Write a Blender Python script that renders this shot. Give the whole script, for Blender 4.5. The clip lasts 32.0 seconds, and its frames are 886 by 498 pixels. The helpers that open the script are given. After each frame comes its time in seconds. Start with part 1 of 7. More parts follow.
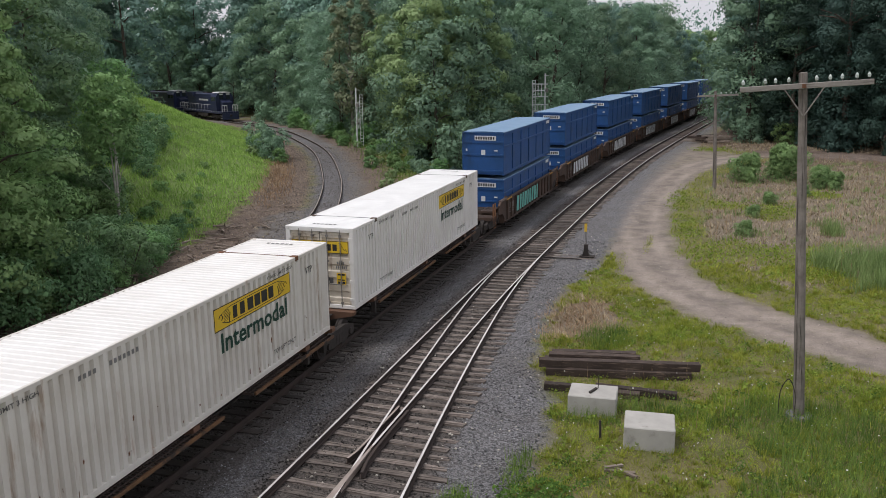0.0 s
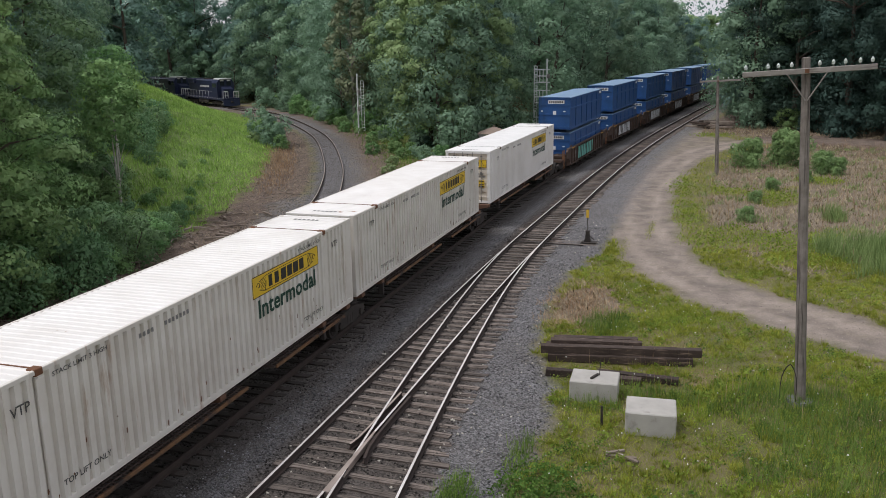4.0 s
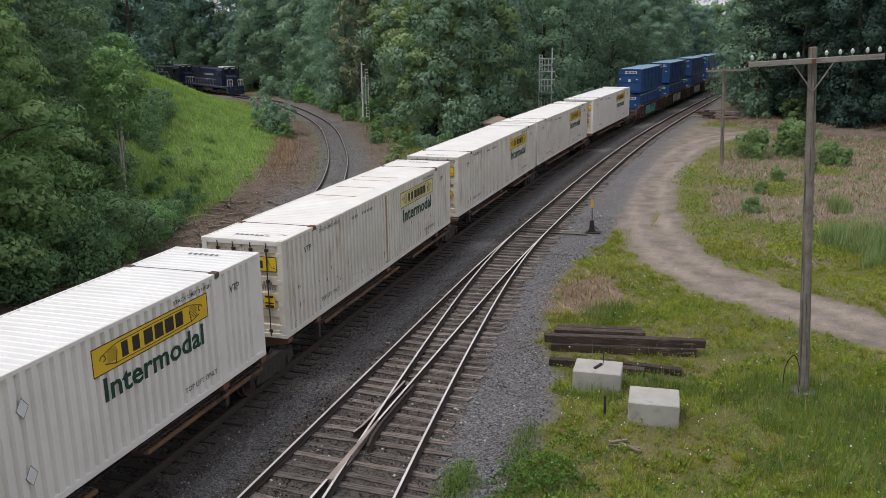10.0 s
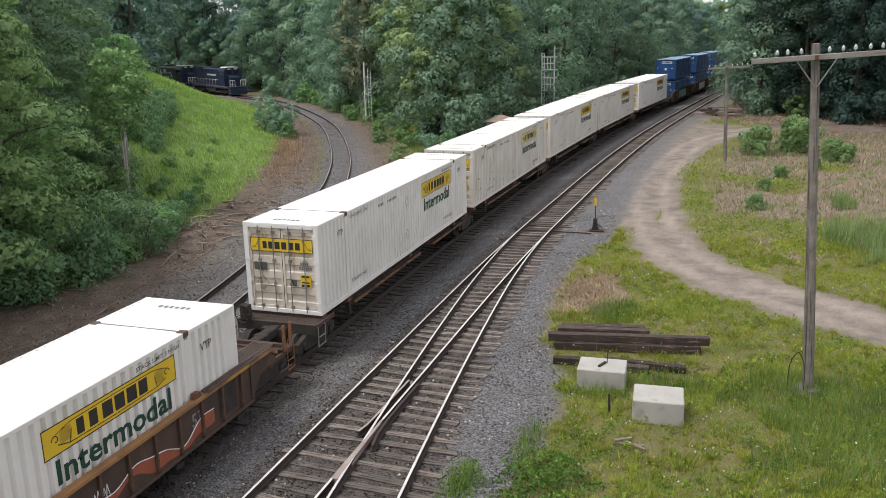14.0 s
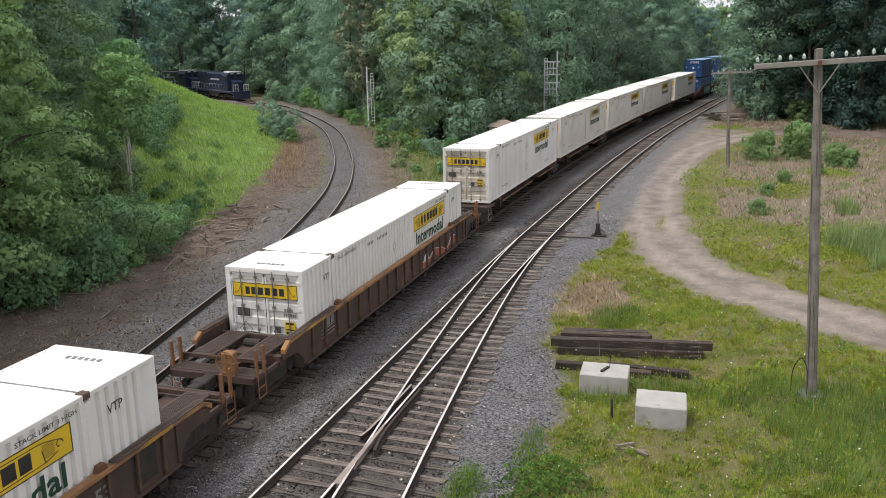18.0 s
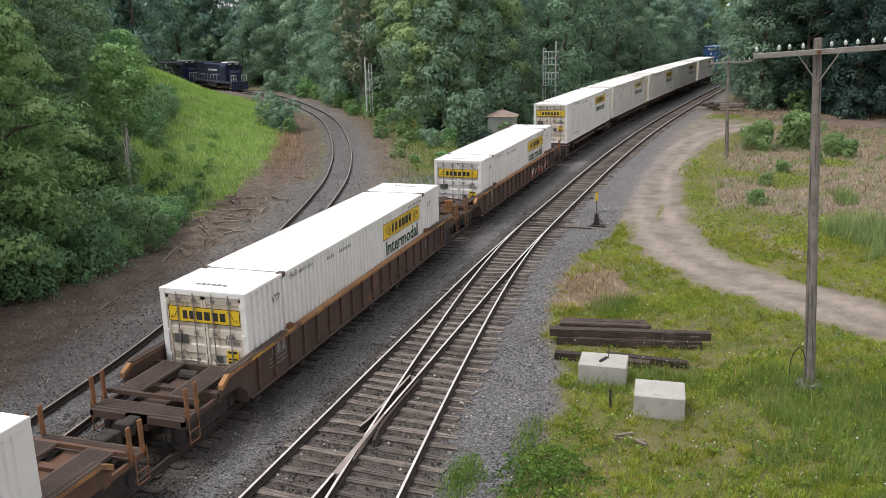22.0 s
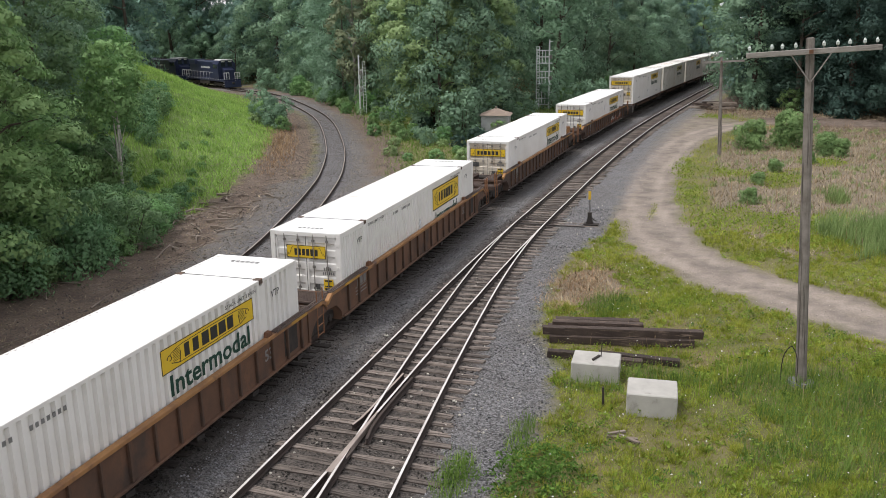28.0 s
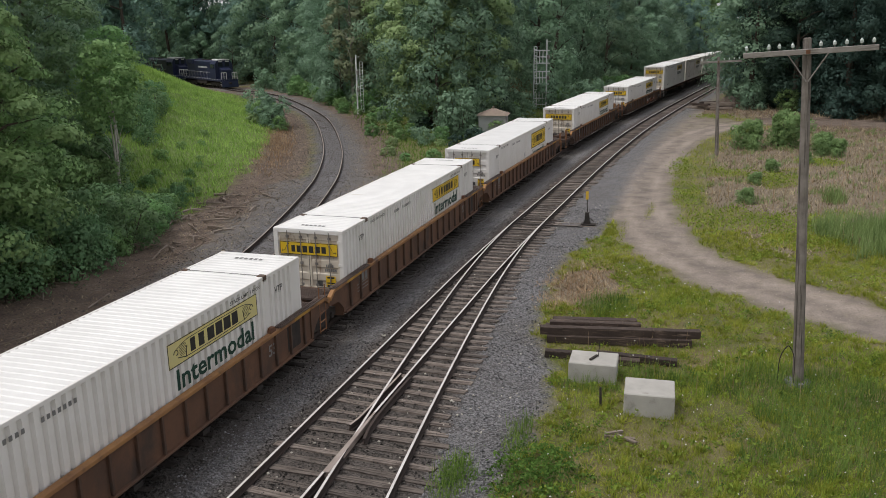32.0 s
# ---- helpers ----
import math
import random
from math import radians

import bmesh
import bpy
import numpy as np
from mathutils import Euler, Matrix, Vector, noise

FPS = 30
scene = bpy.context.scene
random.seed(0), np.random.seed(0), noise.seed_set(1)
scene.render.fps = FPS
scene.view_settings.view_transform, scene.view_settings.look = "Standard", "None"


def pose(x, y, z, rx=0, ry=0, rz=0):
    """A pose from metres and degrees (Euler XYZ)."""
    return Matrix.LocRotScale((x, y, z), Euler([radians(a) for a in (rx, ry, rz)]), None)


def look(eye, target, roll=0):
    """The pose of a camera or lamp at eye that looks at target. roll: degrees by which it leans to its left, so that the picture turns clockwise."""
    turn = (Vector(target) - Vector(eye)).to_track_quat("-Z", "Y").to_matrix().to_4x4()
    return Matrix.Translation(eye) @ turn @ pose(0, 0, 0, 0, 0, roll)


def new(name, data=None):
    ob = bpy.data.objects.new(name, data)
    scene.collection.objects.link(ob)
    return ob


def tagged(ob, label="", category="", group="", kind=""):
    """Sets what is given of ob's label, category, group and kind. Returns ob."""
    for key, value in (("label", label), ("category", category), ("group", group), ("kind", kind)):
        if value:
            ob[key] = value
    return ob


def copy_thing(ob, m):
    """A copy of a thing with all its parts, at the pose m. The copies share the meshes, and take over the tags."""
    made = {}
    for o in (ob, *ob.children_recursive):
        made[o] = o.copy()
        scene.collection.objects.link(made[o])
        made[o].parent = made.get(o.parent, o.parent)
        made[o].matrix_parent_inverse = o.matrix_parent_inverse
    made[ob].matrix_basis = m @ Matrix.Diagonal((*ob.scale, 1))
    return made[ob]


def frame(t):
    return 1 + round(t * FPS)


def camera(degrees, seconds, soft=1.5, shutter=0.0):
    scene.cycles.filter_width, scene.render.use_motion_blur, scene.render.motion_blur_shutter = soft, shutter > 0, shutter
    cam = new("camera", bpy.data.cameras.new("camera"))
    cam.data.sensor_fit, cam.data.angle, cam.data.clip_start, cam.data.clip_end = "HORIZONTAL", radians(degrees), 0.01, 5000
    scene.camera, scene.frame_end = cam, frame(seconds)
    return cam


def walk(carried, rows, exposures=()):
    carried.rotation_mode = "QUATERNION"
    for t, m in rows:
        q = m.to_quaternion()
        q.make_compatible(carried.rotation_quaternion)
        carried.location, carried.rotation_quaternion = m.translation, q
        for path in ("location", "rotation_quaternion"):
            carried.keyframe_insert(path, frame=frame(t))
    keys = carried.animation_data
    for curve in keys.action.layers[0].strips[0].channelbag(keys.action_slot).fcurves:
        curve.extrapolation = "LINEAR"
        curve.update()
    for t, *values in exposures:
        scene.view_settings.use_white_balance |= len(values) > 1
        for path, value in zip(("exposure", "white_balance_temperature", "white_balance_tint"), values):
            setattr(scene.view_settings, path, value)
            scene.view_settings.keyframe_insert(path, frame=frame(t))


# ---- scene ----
cam = camera(56.138, 32.0, soft=0.75)
EYE = (12.422, 0.0, 9.522)
TURNS = [  # seconds, tilt, lean, turn
    (0, 77.486, 0.691, 16.978), (0.5, 77.401, 0.634, 16.976), (1, 77.266, 0.609, 16.974), (1.5, 77.137, 0.685, 16.956),
    (2, 76.972, 0.739, 16.967), (2.5, 76.828, 0.766, 16.980), (3, 76.736, 0.795, 17.015), (3.5, 76.633, 0.794, 17.040),
    (5.5, 76.353, 0.899, 17.227), (6, 76.266, 0.865, 17.310), (6.5, 76.167, 0.912, 17.356), (7, 76.064, 0.833, 17.345),
    (7.5, 76.069, 0.794, 17.359), (8, 76.013, 0.671, 17.410), (8.5, 75.944, 0.655, 17.461), (9, 75.841, 0.626, 17.458),
    (9.5, 75.803, 0.629, 17.438), (10, 75.811, 0.652, 17.395), (10.5, 75.780, 0.732, 17.339), (11, 75.708, 0.776, 17.328),
    (11.5, 75.590, 0.896, 17.271), (12, 75.553, 0.939, 17.204), (12.5, 75.665, 0.986, 17.237), (13, 75.680, 0.970, 17.246),
    (13.5, 75.683, 1.038, 17.447), (14, 75.747, 1.035, 17.540), (14.5, 75.825, 1.097, 17.503), (16.5, 76.157, 1.044, 17.878),
    (17, 76.221, 1.041, 17.807), (17.5, 76.165, 0.962, 17.785), (18, 76.067, 0.990, 17.731), (18.5, 75.943, 0.958, 17.765),
    (19, 75.889, 0.996, 17.721), (19.5, 75.737, 0.952, 17.713), (20, 75.569, 0.978, 17.728), (20.5, 75.461, 1.001, 17.670),
    (21, 75.367, 1.044, 17.655), (21.5, 75.385, 1.061, 17.675), (22, 75.414, 1.074, 17.620), (22.5, 75.455, 1.080, 17.586),
    (23, 75.439, 1.024, 17.561), (23.5, 75.423, 0.968, 17.532), (24, 75.417, 0.973, 17.465), (24.5, 75.372, 1.058, 17.477),
    (25, 75.401, 1.059, 17.453), (25.5, 75.388, 0.928, 17.462), (27.5, 75.310, 0.731, 17.252), (28, 75.293, 0.851, 17.200),
    (28.5, 75.277, 0.808, 17.176), (29, 75.292, 0.837, 17.147), (29.5, 75.291, 0.824, 17.094), (30, 75.240, 0.817, 17.095),
    (30.5, 75.234, 0.828, 17.092), (31, 75.188, 0.789, 17.044), (31.5, 75.242, 0.821, 16.979), (32, 75.289, 0.824, 17.027),
]
walk(cam, [(t, pose(*EYE, a, b, c)) for t, a, b, c in TURNS],
     exposures=[(0.0, 0.0, 6300, 14), (9.0, -0.06, 6300, 13), (11.0, -0.03, 6380, 13), (12.0, 0.06, 6400, 13), (13.0, 0.28, 6400, 12), (14.0, 0.39, 6400, 12), (25.0, 0.4, 6420, 12), (28.0, 0.38, 6420, 12), (29.0, 0.02, 6440, 12), (30.0, -0.04, 6460, 12), (31.0, -0.1, 6480, 12), (32.0, -0.07, 6480, 12)])

# ---- light: a bright overcast afternoon ----
SUN_UP, SUN_ROUND = radians(62), radians(238)
world = bpy.data.worlds.new("overcast_sky")
scene.world = world
world.use_nodes = True
wn, wl = world.node_tree.nodes, world.node_tree.links
wn.clear()
sky = wn.new("ShaderNodeTexSky")
sky.sky_type, sky.sun_disc, sky.sun_elevation, sky.sun_rotation = "NISHITA", False, SUN_UP, SUN_ROUND
sky.air_density, sky.dust_density, sky.ozone_density = 1.0, 4.0, 1.0
grey = wn.new("ShaderNodeMix")
grey.data_type = "RGBA"
grey.inputs[0].default_value = 0.8
grey.inputs[7].default_value = (9.35, 9.3, 9.62, 1)
back = wn.new("ShaderNodeBackground")
back.inputs[1].default_value = 0.087
wout = wn.new("ShaderNodeOutputWorld")
wl.new(sky.outputs[0], grey.inputs[6])
wl.new(grey.outputs[2], back.inputs[0])
wl.new(back.outputs[0], wout.inputs[0])
sun = new("sun", bpy.data.lights.new("sun", "SUN"))
sun.data.energy, sun.data.angle, sun.data.color = 2.0, radians(20), (1.0, 0.97, 0.92)
sun.matrix_world = look((0, 0, 60), (0 - 60 * math.sin(SUN_ROUND) / math.tan(SUN_UP), 0 - 60 * math.cos(SUN_ROUND) / math.tan(SUN_UP), 0))


# ---- small tools ----
class Build:
    """Collects vertices and faces of one part."""

    def __init__(self):
        self.v, self.f = [], []

    def add(self, verts, faces):
        n = len(self.v)
        self.v += [tuple(p) for p in verts]
        self.f += [tuple(n + i for i in q) for q in faces]
        return self

    def box(self, x0, x1, y0, y1, z0, z1, m=None):
        p = [Vector(c) for c in ((x0, y0, z0), (x1, y0, z0), (x1, y1, z0), (x0, y1, z0), (x0, y0, z1), (x1, y0, z1), (x1, y1, z1), (x0, y1, z1))]
        if m is not None:
            p = [m @ c for c in p]
        return self.add(p, [(0, 3, 2, 1), (4, 5, 6, 7), (0, 1, 5, 4), (1, 2, 6, 5), (2, 3, 7, 6), (3, 0, 4, 7)])

    def tube(self, a, b, r0, r1=None, n=8):
        a, b = Vector(a), Vector(b)
        r1 = r0 if r1 is None else r1
        q = (b - a).to_track_quat("Z", "Y").to_matrix()
        ring = [(math.cos(2 * math.pi * i / n), math.sin(2 * math.pi * i / n)) for i in range(n)]
        p = [a + q @ Vector((c * r0, s * r0, 0)) for c, s in ring] + [b + q @ Vector((c * r1, s * r1, 0)) for c, s in ring]
        f = [(i, (i + 1) % n, n + (i + 1) % n, n + i) for i in range(n)] + [tuple(reversed(range(n))), tuple(range(n, 2 * n))]
        return self.add(p, f)

    def path(self, points, r, n=6):
        for a, b in zip(points[:-1], points[1:]):
            self.tube(a, b, r, n=n)
        return self

    def prism(self, outline, x0, x1, axis="x"):
        """An outline of (u, v) pushed along an axis."""
        n = len(outline)
        put = {"x": lambda u, v, w: (w, u, v), "y": lambda u, v, w: (u, w, v), "z": lambda u, v, w: (u, v, w)}[axis]
        p = [put(u, v, x0) for u, v in outline] + [put(u, v, x1) for u, v in outline]
        f = [(i, (i + 1) % n, n + (i + 1) % n, n + i) for i in range(n)] + [tuple(reversed(range(n))), tuple(range(n, 2 * n))]
        return self.add(p, f)

    def strip(self, rows):
        """A sheet through equally long rows of points."""
        k = len(rows[0])
        n = len(self.v)
        for r in rows:
            self.v += [tuple(p) for p in r]
        for i in range(len(rows) - 1):
            for j in range(k - 1):
                self.f.append((n + i * k + j, n + i * k + j + 1, n + (i + 1) * k + j + 1, n + (i + 1) * k + j))
        return self

    def mesh(self, name, material, bevel=0.0, smooth=False):
        me = bpy.data.meshes.new(name)
        me.from_pydata(self.v, [], self.f)
        bm = bmesh.new()
        bm.from_mesh(me)
        bmesh.ops.recalc_face_normals(bm, faces=bm.faces)
        if bevel:
            bmesh.ops.bevel(bm, geom=list(bm.edges), offset=bevel, segments=1, affect="EDGES", clamp_overlap=True)
        bm.to_mesh(me)
        bm.free()
        if smooth:
            me.polygons.foreach_set("use_smooth", [True] * len(me.polygons))
        me.materials.append(material)
        return me


def part(name, b, material, parent, label="", bevel=0.0, smooth=False):
    me = b.mesh(name, material, bevel, smooth) if isinstance(b, Build) else b
    ob = new(name, me)
    ob.parent = parent
    return tagged(ob, label)


def thing(name, label, category, group="", kind="", at=None):
    ob = new(name)
    ob.empty_display_size = 0.2
    if at is not None:
        ob.matrix_basis = at
    return tagged(ob, label, category, group, kind)


def solid(name, b, material, label, category, group="", kind="", at=None, bevel=0.0, smooth=False):
    me = b.mesh(name, material, bevel, smooth) if isinstance(b, Build) else b
    ob = new(name, me)
    if at is not None:
        ob.matrix_basis = at
    return tagged(ob, label, category, group, kind)


def letters(text, height, material, width=None, bold=0.022):
    """The mesh of a line of writing, its lower left corner at the origin, in the xy plane."""
    cu = bpy.data.curves.new("writing", "FONT")
    cu.body, cu.size, cu.extrude, cu.resolution_u, cu.offset = text, 1.0, 0.0, 2, bold
    ob = new("writing", cu)
    bpy.context.view_layer.update()
    me = bpy.data.meshes.new_from_object(ob.evaluated_get(bpy.context.evaluated_depsgraph_get()))
    bpy.data.objects.remove(ob)
    co = np.empty(len(me.vertices) * 3)
    me.vertices.foreach_get("co", co)
    co = co.reshape(-1, 3)
    lo, hi = co.min(0), co.max(0)
    k = height / (hi[1] - lo[1])
    kx = k if width is None else width / (hi[0] - lo[0])
    co = (co - lo) * (kx, k, 1)
    me.vertices.foreach_set("co", co.ravel())
    me.materials.clear()
    me.materials.append(material)
    return me


# ---- materials ----
def link_noise(nt, scale, detail=4.0, stretch=(1, 1, 1), rough=0.6, world_space=False):
    tc = nt.nodes.new("ShaderNodeTexCoord")
    mp = nt.nodes.new("ShaderNodeMapping")
    mp.inputs[3].default_value = stretch
    if world_space:
        geo = nt.nodes.new("ShaderNodeNewGeometry")
        nt.links.new(geo.outputs["Position"], mp.inputs[0])
    else:
        nt.links.new(tc.outputs["Object"], mp.inputs[0])
    no = nt.nodes.new("ShaderNodeTexNoise")
    no.inputs["Scale"].default_value, no.inputs["Detail"].default_value, no.inputs["Roughness"].default_value = scale, detail, rough
    nt.links.new(mp.outputs[0], no.inputs["Vector"])
    return no.outputs["Fac"]


def ramp(nt, fac, lo, hi):
    r = nt.nodes.new("ShaderNodeMapRange")
    r.inputs[1].default_value, r.inputs[2].default_value = lo, hi
    nt.links.new(fac, r.inputs[0])
    return r.outputs[0]


def mixed(nt, fac, a, b):
    mx = nt.nodes.new("ShaderNodeMix")
    mx.data_type = "RGBA"
    for value, slot in ((a, 6), (b, 7)):
        if isinstance(value, tuple):
            mx.inputs[slot].default_value = (*value[:3], 1)
        else:
            nt.links.new(value, mx.inputs[slot])
    if isinstance(fac, float):
        mx.inputs[0].default_value = fac
    else:
        nt.links.new(fac, mx.inputs[0])
    return mx.outputs[2]


def times(nt, a, b):
    mt = nt.nodes.new("ShaderNodeMath")
    mt.operation = "MULTIPLY"
    for value, slot in ((a, 0), (b, 1)):
        if isinstance(value, float):
            mt.inputs[slot].default_value = value
        else:
            nt.links.new(value, mt.inputs[slot])
    return mt.outputs[0]


def paint(name, base, other, scale=3.0, rough=0.6, metal=0.0, bump=0.1, bump_scale=40.0, wear=None, wear_at=(0.58, 0.7), wear_scale=1.5,
          stretch=(1, 1, 1), vary=0.0, world_space=False, fine=0.0):
    """Two tones over a slow noise, patches of wear over that, and a fine relief."""
    ma = bpy.data.materials.new(name)
    ma.use_nodes = True
    nt = ma.node_tree
    bs = nt.nodes["Principled BSDF"]
    bs.inputs["Roughness"].default_value, bs.inputs["Metallic"].default_value = rough, metal
    slow = link_noise(nt, scale, world_space=world_space)
    col = mixed(nt, ramp(nt, slow, 0.32, 0.68), base, other)
    if fine:
        grain = link_noise(nt, bump_scale, 3.0, world_space=world_space)
        dark = tuple(c * (1 - fine) for c in base)
        col = mixed(nt, times(nt, ramp(nt, grain, 0.45, 0.65), 0.8), col, dark)
    if wear:
        mask = ramp(nt, link_noise(nt, wear_scale, 8.0, stretch, 0.65, world_space), *wear_at)
        col = mixed(nt, mask, col, wear)
    if vary:
        info = nt.nodes.new("ShaderNodeObjectInfo")
        hsv = nt.nodes.new("ShaderNodeHueSaturation")
        nt.links.new(col, hsv.inputs["Color"])
        nt.links.new(ramp_to(nt, info.outputs["Random"], 1 - vary, 1 + vary), hsv.inputs["Value"])
        col = hsv.outputs[0]
    nt.links.new(col, bs.inputs["Base Color"])
    if bump:
        bp = nt.nodes.new("ShaderNodeBump")
        bp.inputs["Strength"].default_value, bp.inputs["Distance"].default_value = bump, 0.02
        nt.links.new(link_noise(nt, bump_scale, 4.0, world_space=world_space), bp.inputs["Height"])
        nt.links.new(bp.outputs[0], bs.inputs["Normal"])
    return ma


def ramp_to(nt, fac, lo, hi):
    r = nt.nodes.new("ShaderNodeMapRange")
    r.inputs[3].default_value, r.inputs[4].default_value = lo, hi
    nt.links.new(fac, r.inputs[0])
    return r.outputs[0]


def leafy(name, a, b, translucent=0.36, rough=0.65, gloss=0.13, grain=0.85, speckle=1.0, solo=0.0):
    """Leaves between the tones a and b. speckle: how far single leaves differ; solo: how far one plant differs from the next."""
    ma = bpy.data.materials.new(name)
    ma.use_nodes = True
    nt = ma.node_tree
    bs = nt.nodes["Principled BSDF"]
    bs.inputs["Roughness"].default_value, bs.inputs["Specular IOR Level"].default_value = rough, gloss
    geo = nt.nodes.new("ShaderNodeNewGeometry")
    col = mixed(nt, ramp_to(nt, geo.outputs["Random Per Island"], 0.5 - 0.5 * speckle, 0.5 + 0.5 * speckle), a, b)
    patch = link_noise(nt, 0.35, 2.0)
    col = mixed(nt, times(nt, ramp(nt, patch, 0.4, 0.7), 0.5), col, tuple(1.25 * c for c in b))
    tuft = link_noise(nt, grain, 3.0)
    col = mixed(nt, times(nt, ramp(nt, tuft, 0.45, 0.66), 0.62), col, tuple(0.7 * c for c in a))
    if solo:
        info = nt.nodes.new("ShaderNodeObjectInfo")
        hsv = nt.nodes.new("ShaderNodeHueSaturation")
        nt.links.new(col, hsv.inputs["Color"])
        nt.links.new(ramp_to(nt, info.outputs["Random"], 0.5 - 0.05 * solo, 0.5 + 0.04 * solo), hsv.inputs["Hue"])
        wob = nt.nodes.new("ShaderNodeMath")
        wob.operation = "FRACT"
        nt.links.new(times(nt, info.outputs["Random"], 7.31), wob.inputs[0])
        nt.links.new(ramp_to(nt, wob.outputs[0], 1 - 0.35 * solo, 1 + 0.35 * solo), hsv.inputs["Value"])
        col = hsv.outputs[0]
    nt.links.new(col, bs.inputs["Base Color"])
    tr = nt.nodes.new("ShaderNodeBsdfTranslucent")
    nt.links.new(col, tr.inputs[0])
    mx = nt.nodes.new("ShaderNodeMixShader")
    mx.inputs[0].default_value = translucent
    nt.links.new(bs.outputs[0], mx.inputs[1])
    nt.links.new(tr.outputs[0], mx.inputs[2])
    nt.links.new(mx.outputs[0], nt.nodes["Material Output"].inputs[0])
    return ma


RUST = (0.16, 0.065, 0.025)
M_WHITE = paint("white_container_paint", (0.79, 0.775, 0.745), (0.7, 0.68, 0.64), 0.6, 0.5, 0, 0.05, 60, (0.46, 0.38, 0.28), (0.62, 0.82), 0.9, (2.5, 2.5, 0.3))
M_WHITE_OLD = paint("worn_white_container_paint", (0.71, 0.69, 0.635), (0.6, 0.57, 0.51), 0.7, 0.55, 0, 0.05, 60, (0.33, 0.21, 0.12), (0.59, 0.72), 1.2, (2.5, 2.5, 0.3))
M_DOOR = paint("cream_grimy_door_paint", (0.68, 0.62, 0.52), (0.56, 0.49, 0.39), 1.1, 0.55, 0, 0.05, 60, (0.25, 0.14, 0.07), (0.57, 0.72), 2.2, (1.6, 1, 0.4))
M_SPRAY = paint("red_orange_spray_paint", (0.36, 0.1, 0.05), (0.28, 0.08, 0.045), 3, 0.6, 0, 0.05)
M_ROOF = paint("white_roof_paint", (0.8, 0.8, 0.78), (0.7, 0.7, 0.68), 0.8, 0.45, 0, 0.04, 50, (0.5, 0.45, 0.38), (0.63, 0.8), 1.3, (0.5, 1.6, 1))
M_ROOF_OLD = paint("stained_white_roof_paint", (0.8, 0.79, 0.76), (0.7, 0.68, 0.64), 0.8, 0.5, 0, 0.04, 50, (0.3, 0.17, 0.09), (0.67, 0.71), 1.6, (0.35, 1, 1))
M_RUST = paint("rusty_casting", (0.12, 0.06, 0.035), RUST, 8, 0.85, 0, 0.3, 60)
M_YELLOW = paint("yellow_sign_film", (0.75, 0.5, 0.02), (0.68, 0.46, 0.03), 1.5, 0.45, 0, 0.03)
M_YELLOW_PALE = paint("faded_yellow_sign_film", (0.68, 0.6, 0.22), (0.62, 0.56, 0.26), 1.5, 0.55, 0, 0.03)
M_INK = paint("black_sign_ink", (0.02, 0.02, 0.018), (0.032, 0.03, 0.025), 2, 0.8, 0, 0.02)
M_GREEN_INK = paint("dark_green_lettering", (0.008, 0.042, 0.028), (0.013, 0.055, 0.036), 2, 0.85, 0, 0.02)
M_GREY_INK = paint("grey_lettering", (0.06, 0.06, 0.058), (0.1, 0.1, 0.095), 2, 0.6, 0, 0.02)
M_MAST = paint("pale_galvanised_mast", (0.78, 0.8, 0.8), (0.64, 0.66, 0.66), 2, 0.5, 0.0, 0.05)
M_FAINT = paint("faint_grey_lettering", (0.16, 0.16, 0.155), (0.24, 0.24, 0.23), 2, 0.6, 0, 0.02)
M_CASTING = paint("grimy_steel_casting", (0.07, 0.055, 0.046), (0.14, 0.085, 0.055), 9, 0.8, 0.1, 0.3, 60)
M_STEEL = paint("galvanised_steel", (0.3, 0.285, 0.265), (0.2, 0.185, 0.165), 6, 0.55, 0.3, 0.1)
M_DARKSTEEL = paint("grimy_dark_steel", (0.022, 0.019, 0.017), (0.045, 0.036, 0.03), 3, 0.85, 0.0, 0.2, 30)
M_WELL = paint("rust_brown_car_paint", (0.15, 0.075, 0.042), (0.095, 0.052, 0.033), 1.2, 0.75, 0, 0.15, 30, (0.06, 0.04, 0.03), (0.55, 0.7), 1.2, (1, 0.6, 0.4))
M_WELL_DARK = paint("dark_brown_car_paint", (0.085, 0.05, 0.036), (0.055, 0.036, 0.028), 1.2, 0.8, 0, 0.15, 30, (0.16, 0.085, 0.045), (0.6, 0.72), 1.2, (1, 0.6, 0.4))
M_CHORD = paint("orange_rust_top_chord", (0.37, 0.19, 0.068), (0.21, 0.105, 0.05), 1.5, 0.75, 0, 0.15, 30, (0.1, 0.058, 0.04), (0.54, 0.68), 1.0)
M_GRATE = paint("brown_steel_grating", (0.13, 0.095, 0.08), (0.09, 0.066, 0.055), 2, 0.8, 0, 0.5, 22)
M_DIRTY = paint("grimy_brown_well_paint", (0.085, 0.05, 0.035), (0.055, 0.04, 0.032), 1.4, 0.85, 0, 0.2, 30, (0.2, 0.14, 0.1), (0.6, 0.72), 1.5)
M_ORANGE = paint("orange_ladder_paint", (0.26, 0.115, 0.045), (0.16, 0.075, 0.038), 3, 0.65, 0, 0.1)
M_SAFE_YELLOW = paint("yellow_edge_paint", (0.5, 0.28, 0.035), (0.3, 0.16, 0.04), 2.5, 0.65, 0, 0.1)
M_BLUE = paint("blue_container_paint", (0.018, 0.085, 0.27), (0.014, 0.068, 0.2), 0.9, 0.5, 0, 0.06, 40, (0.02, 0.05, 0.11), (0.55, 0.75), 1.4, (1, 1, 0.4))
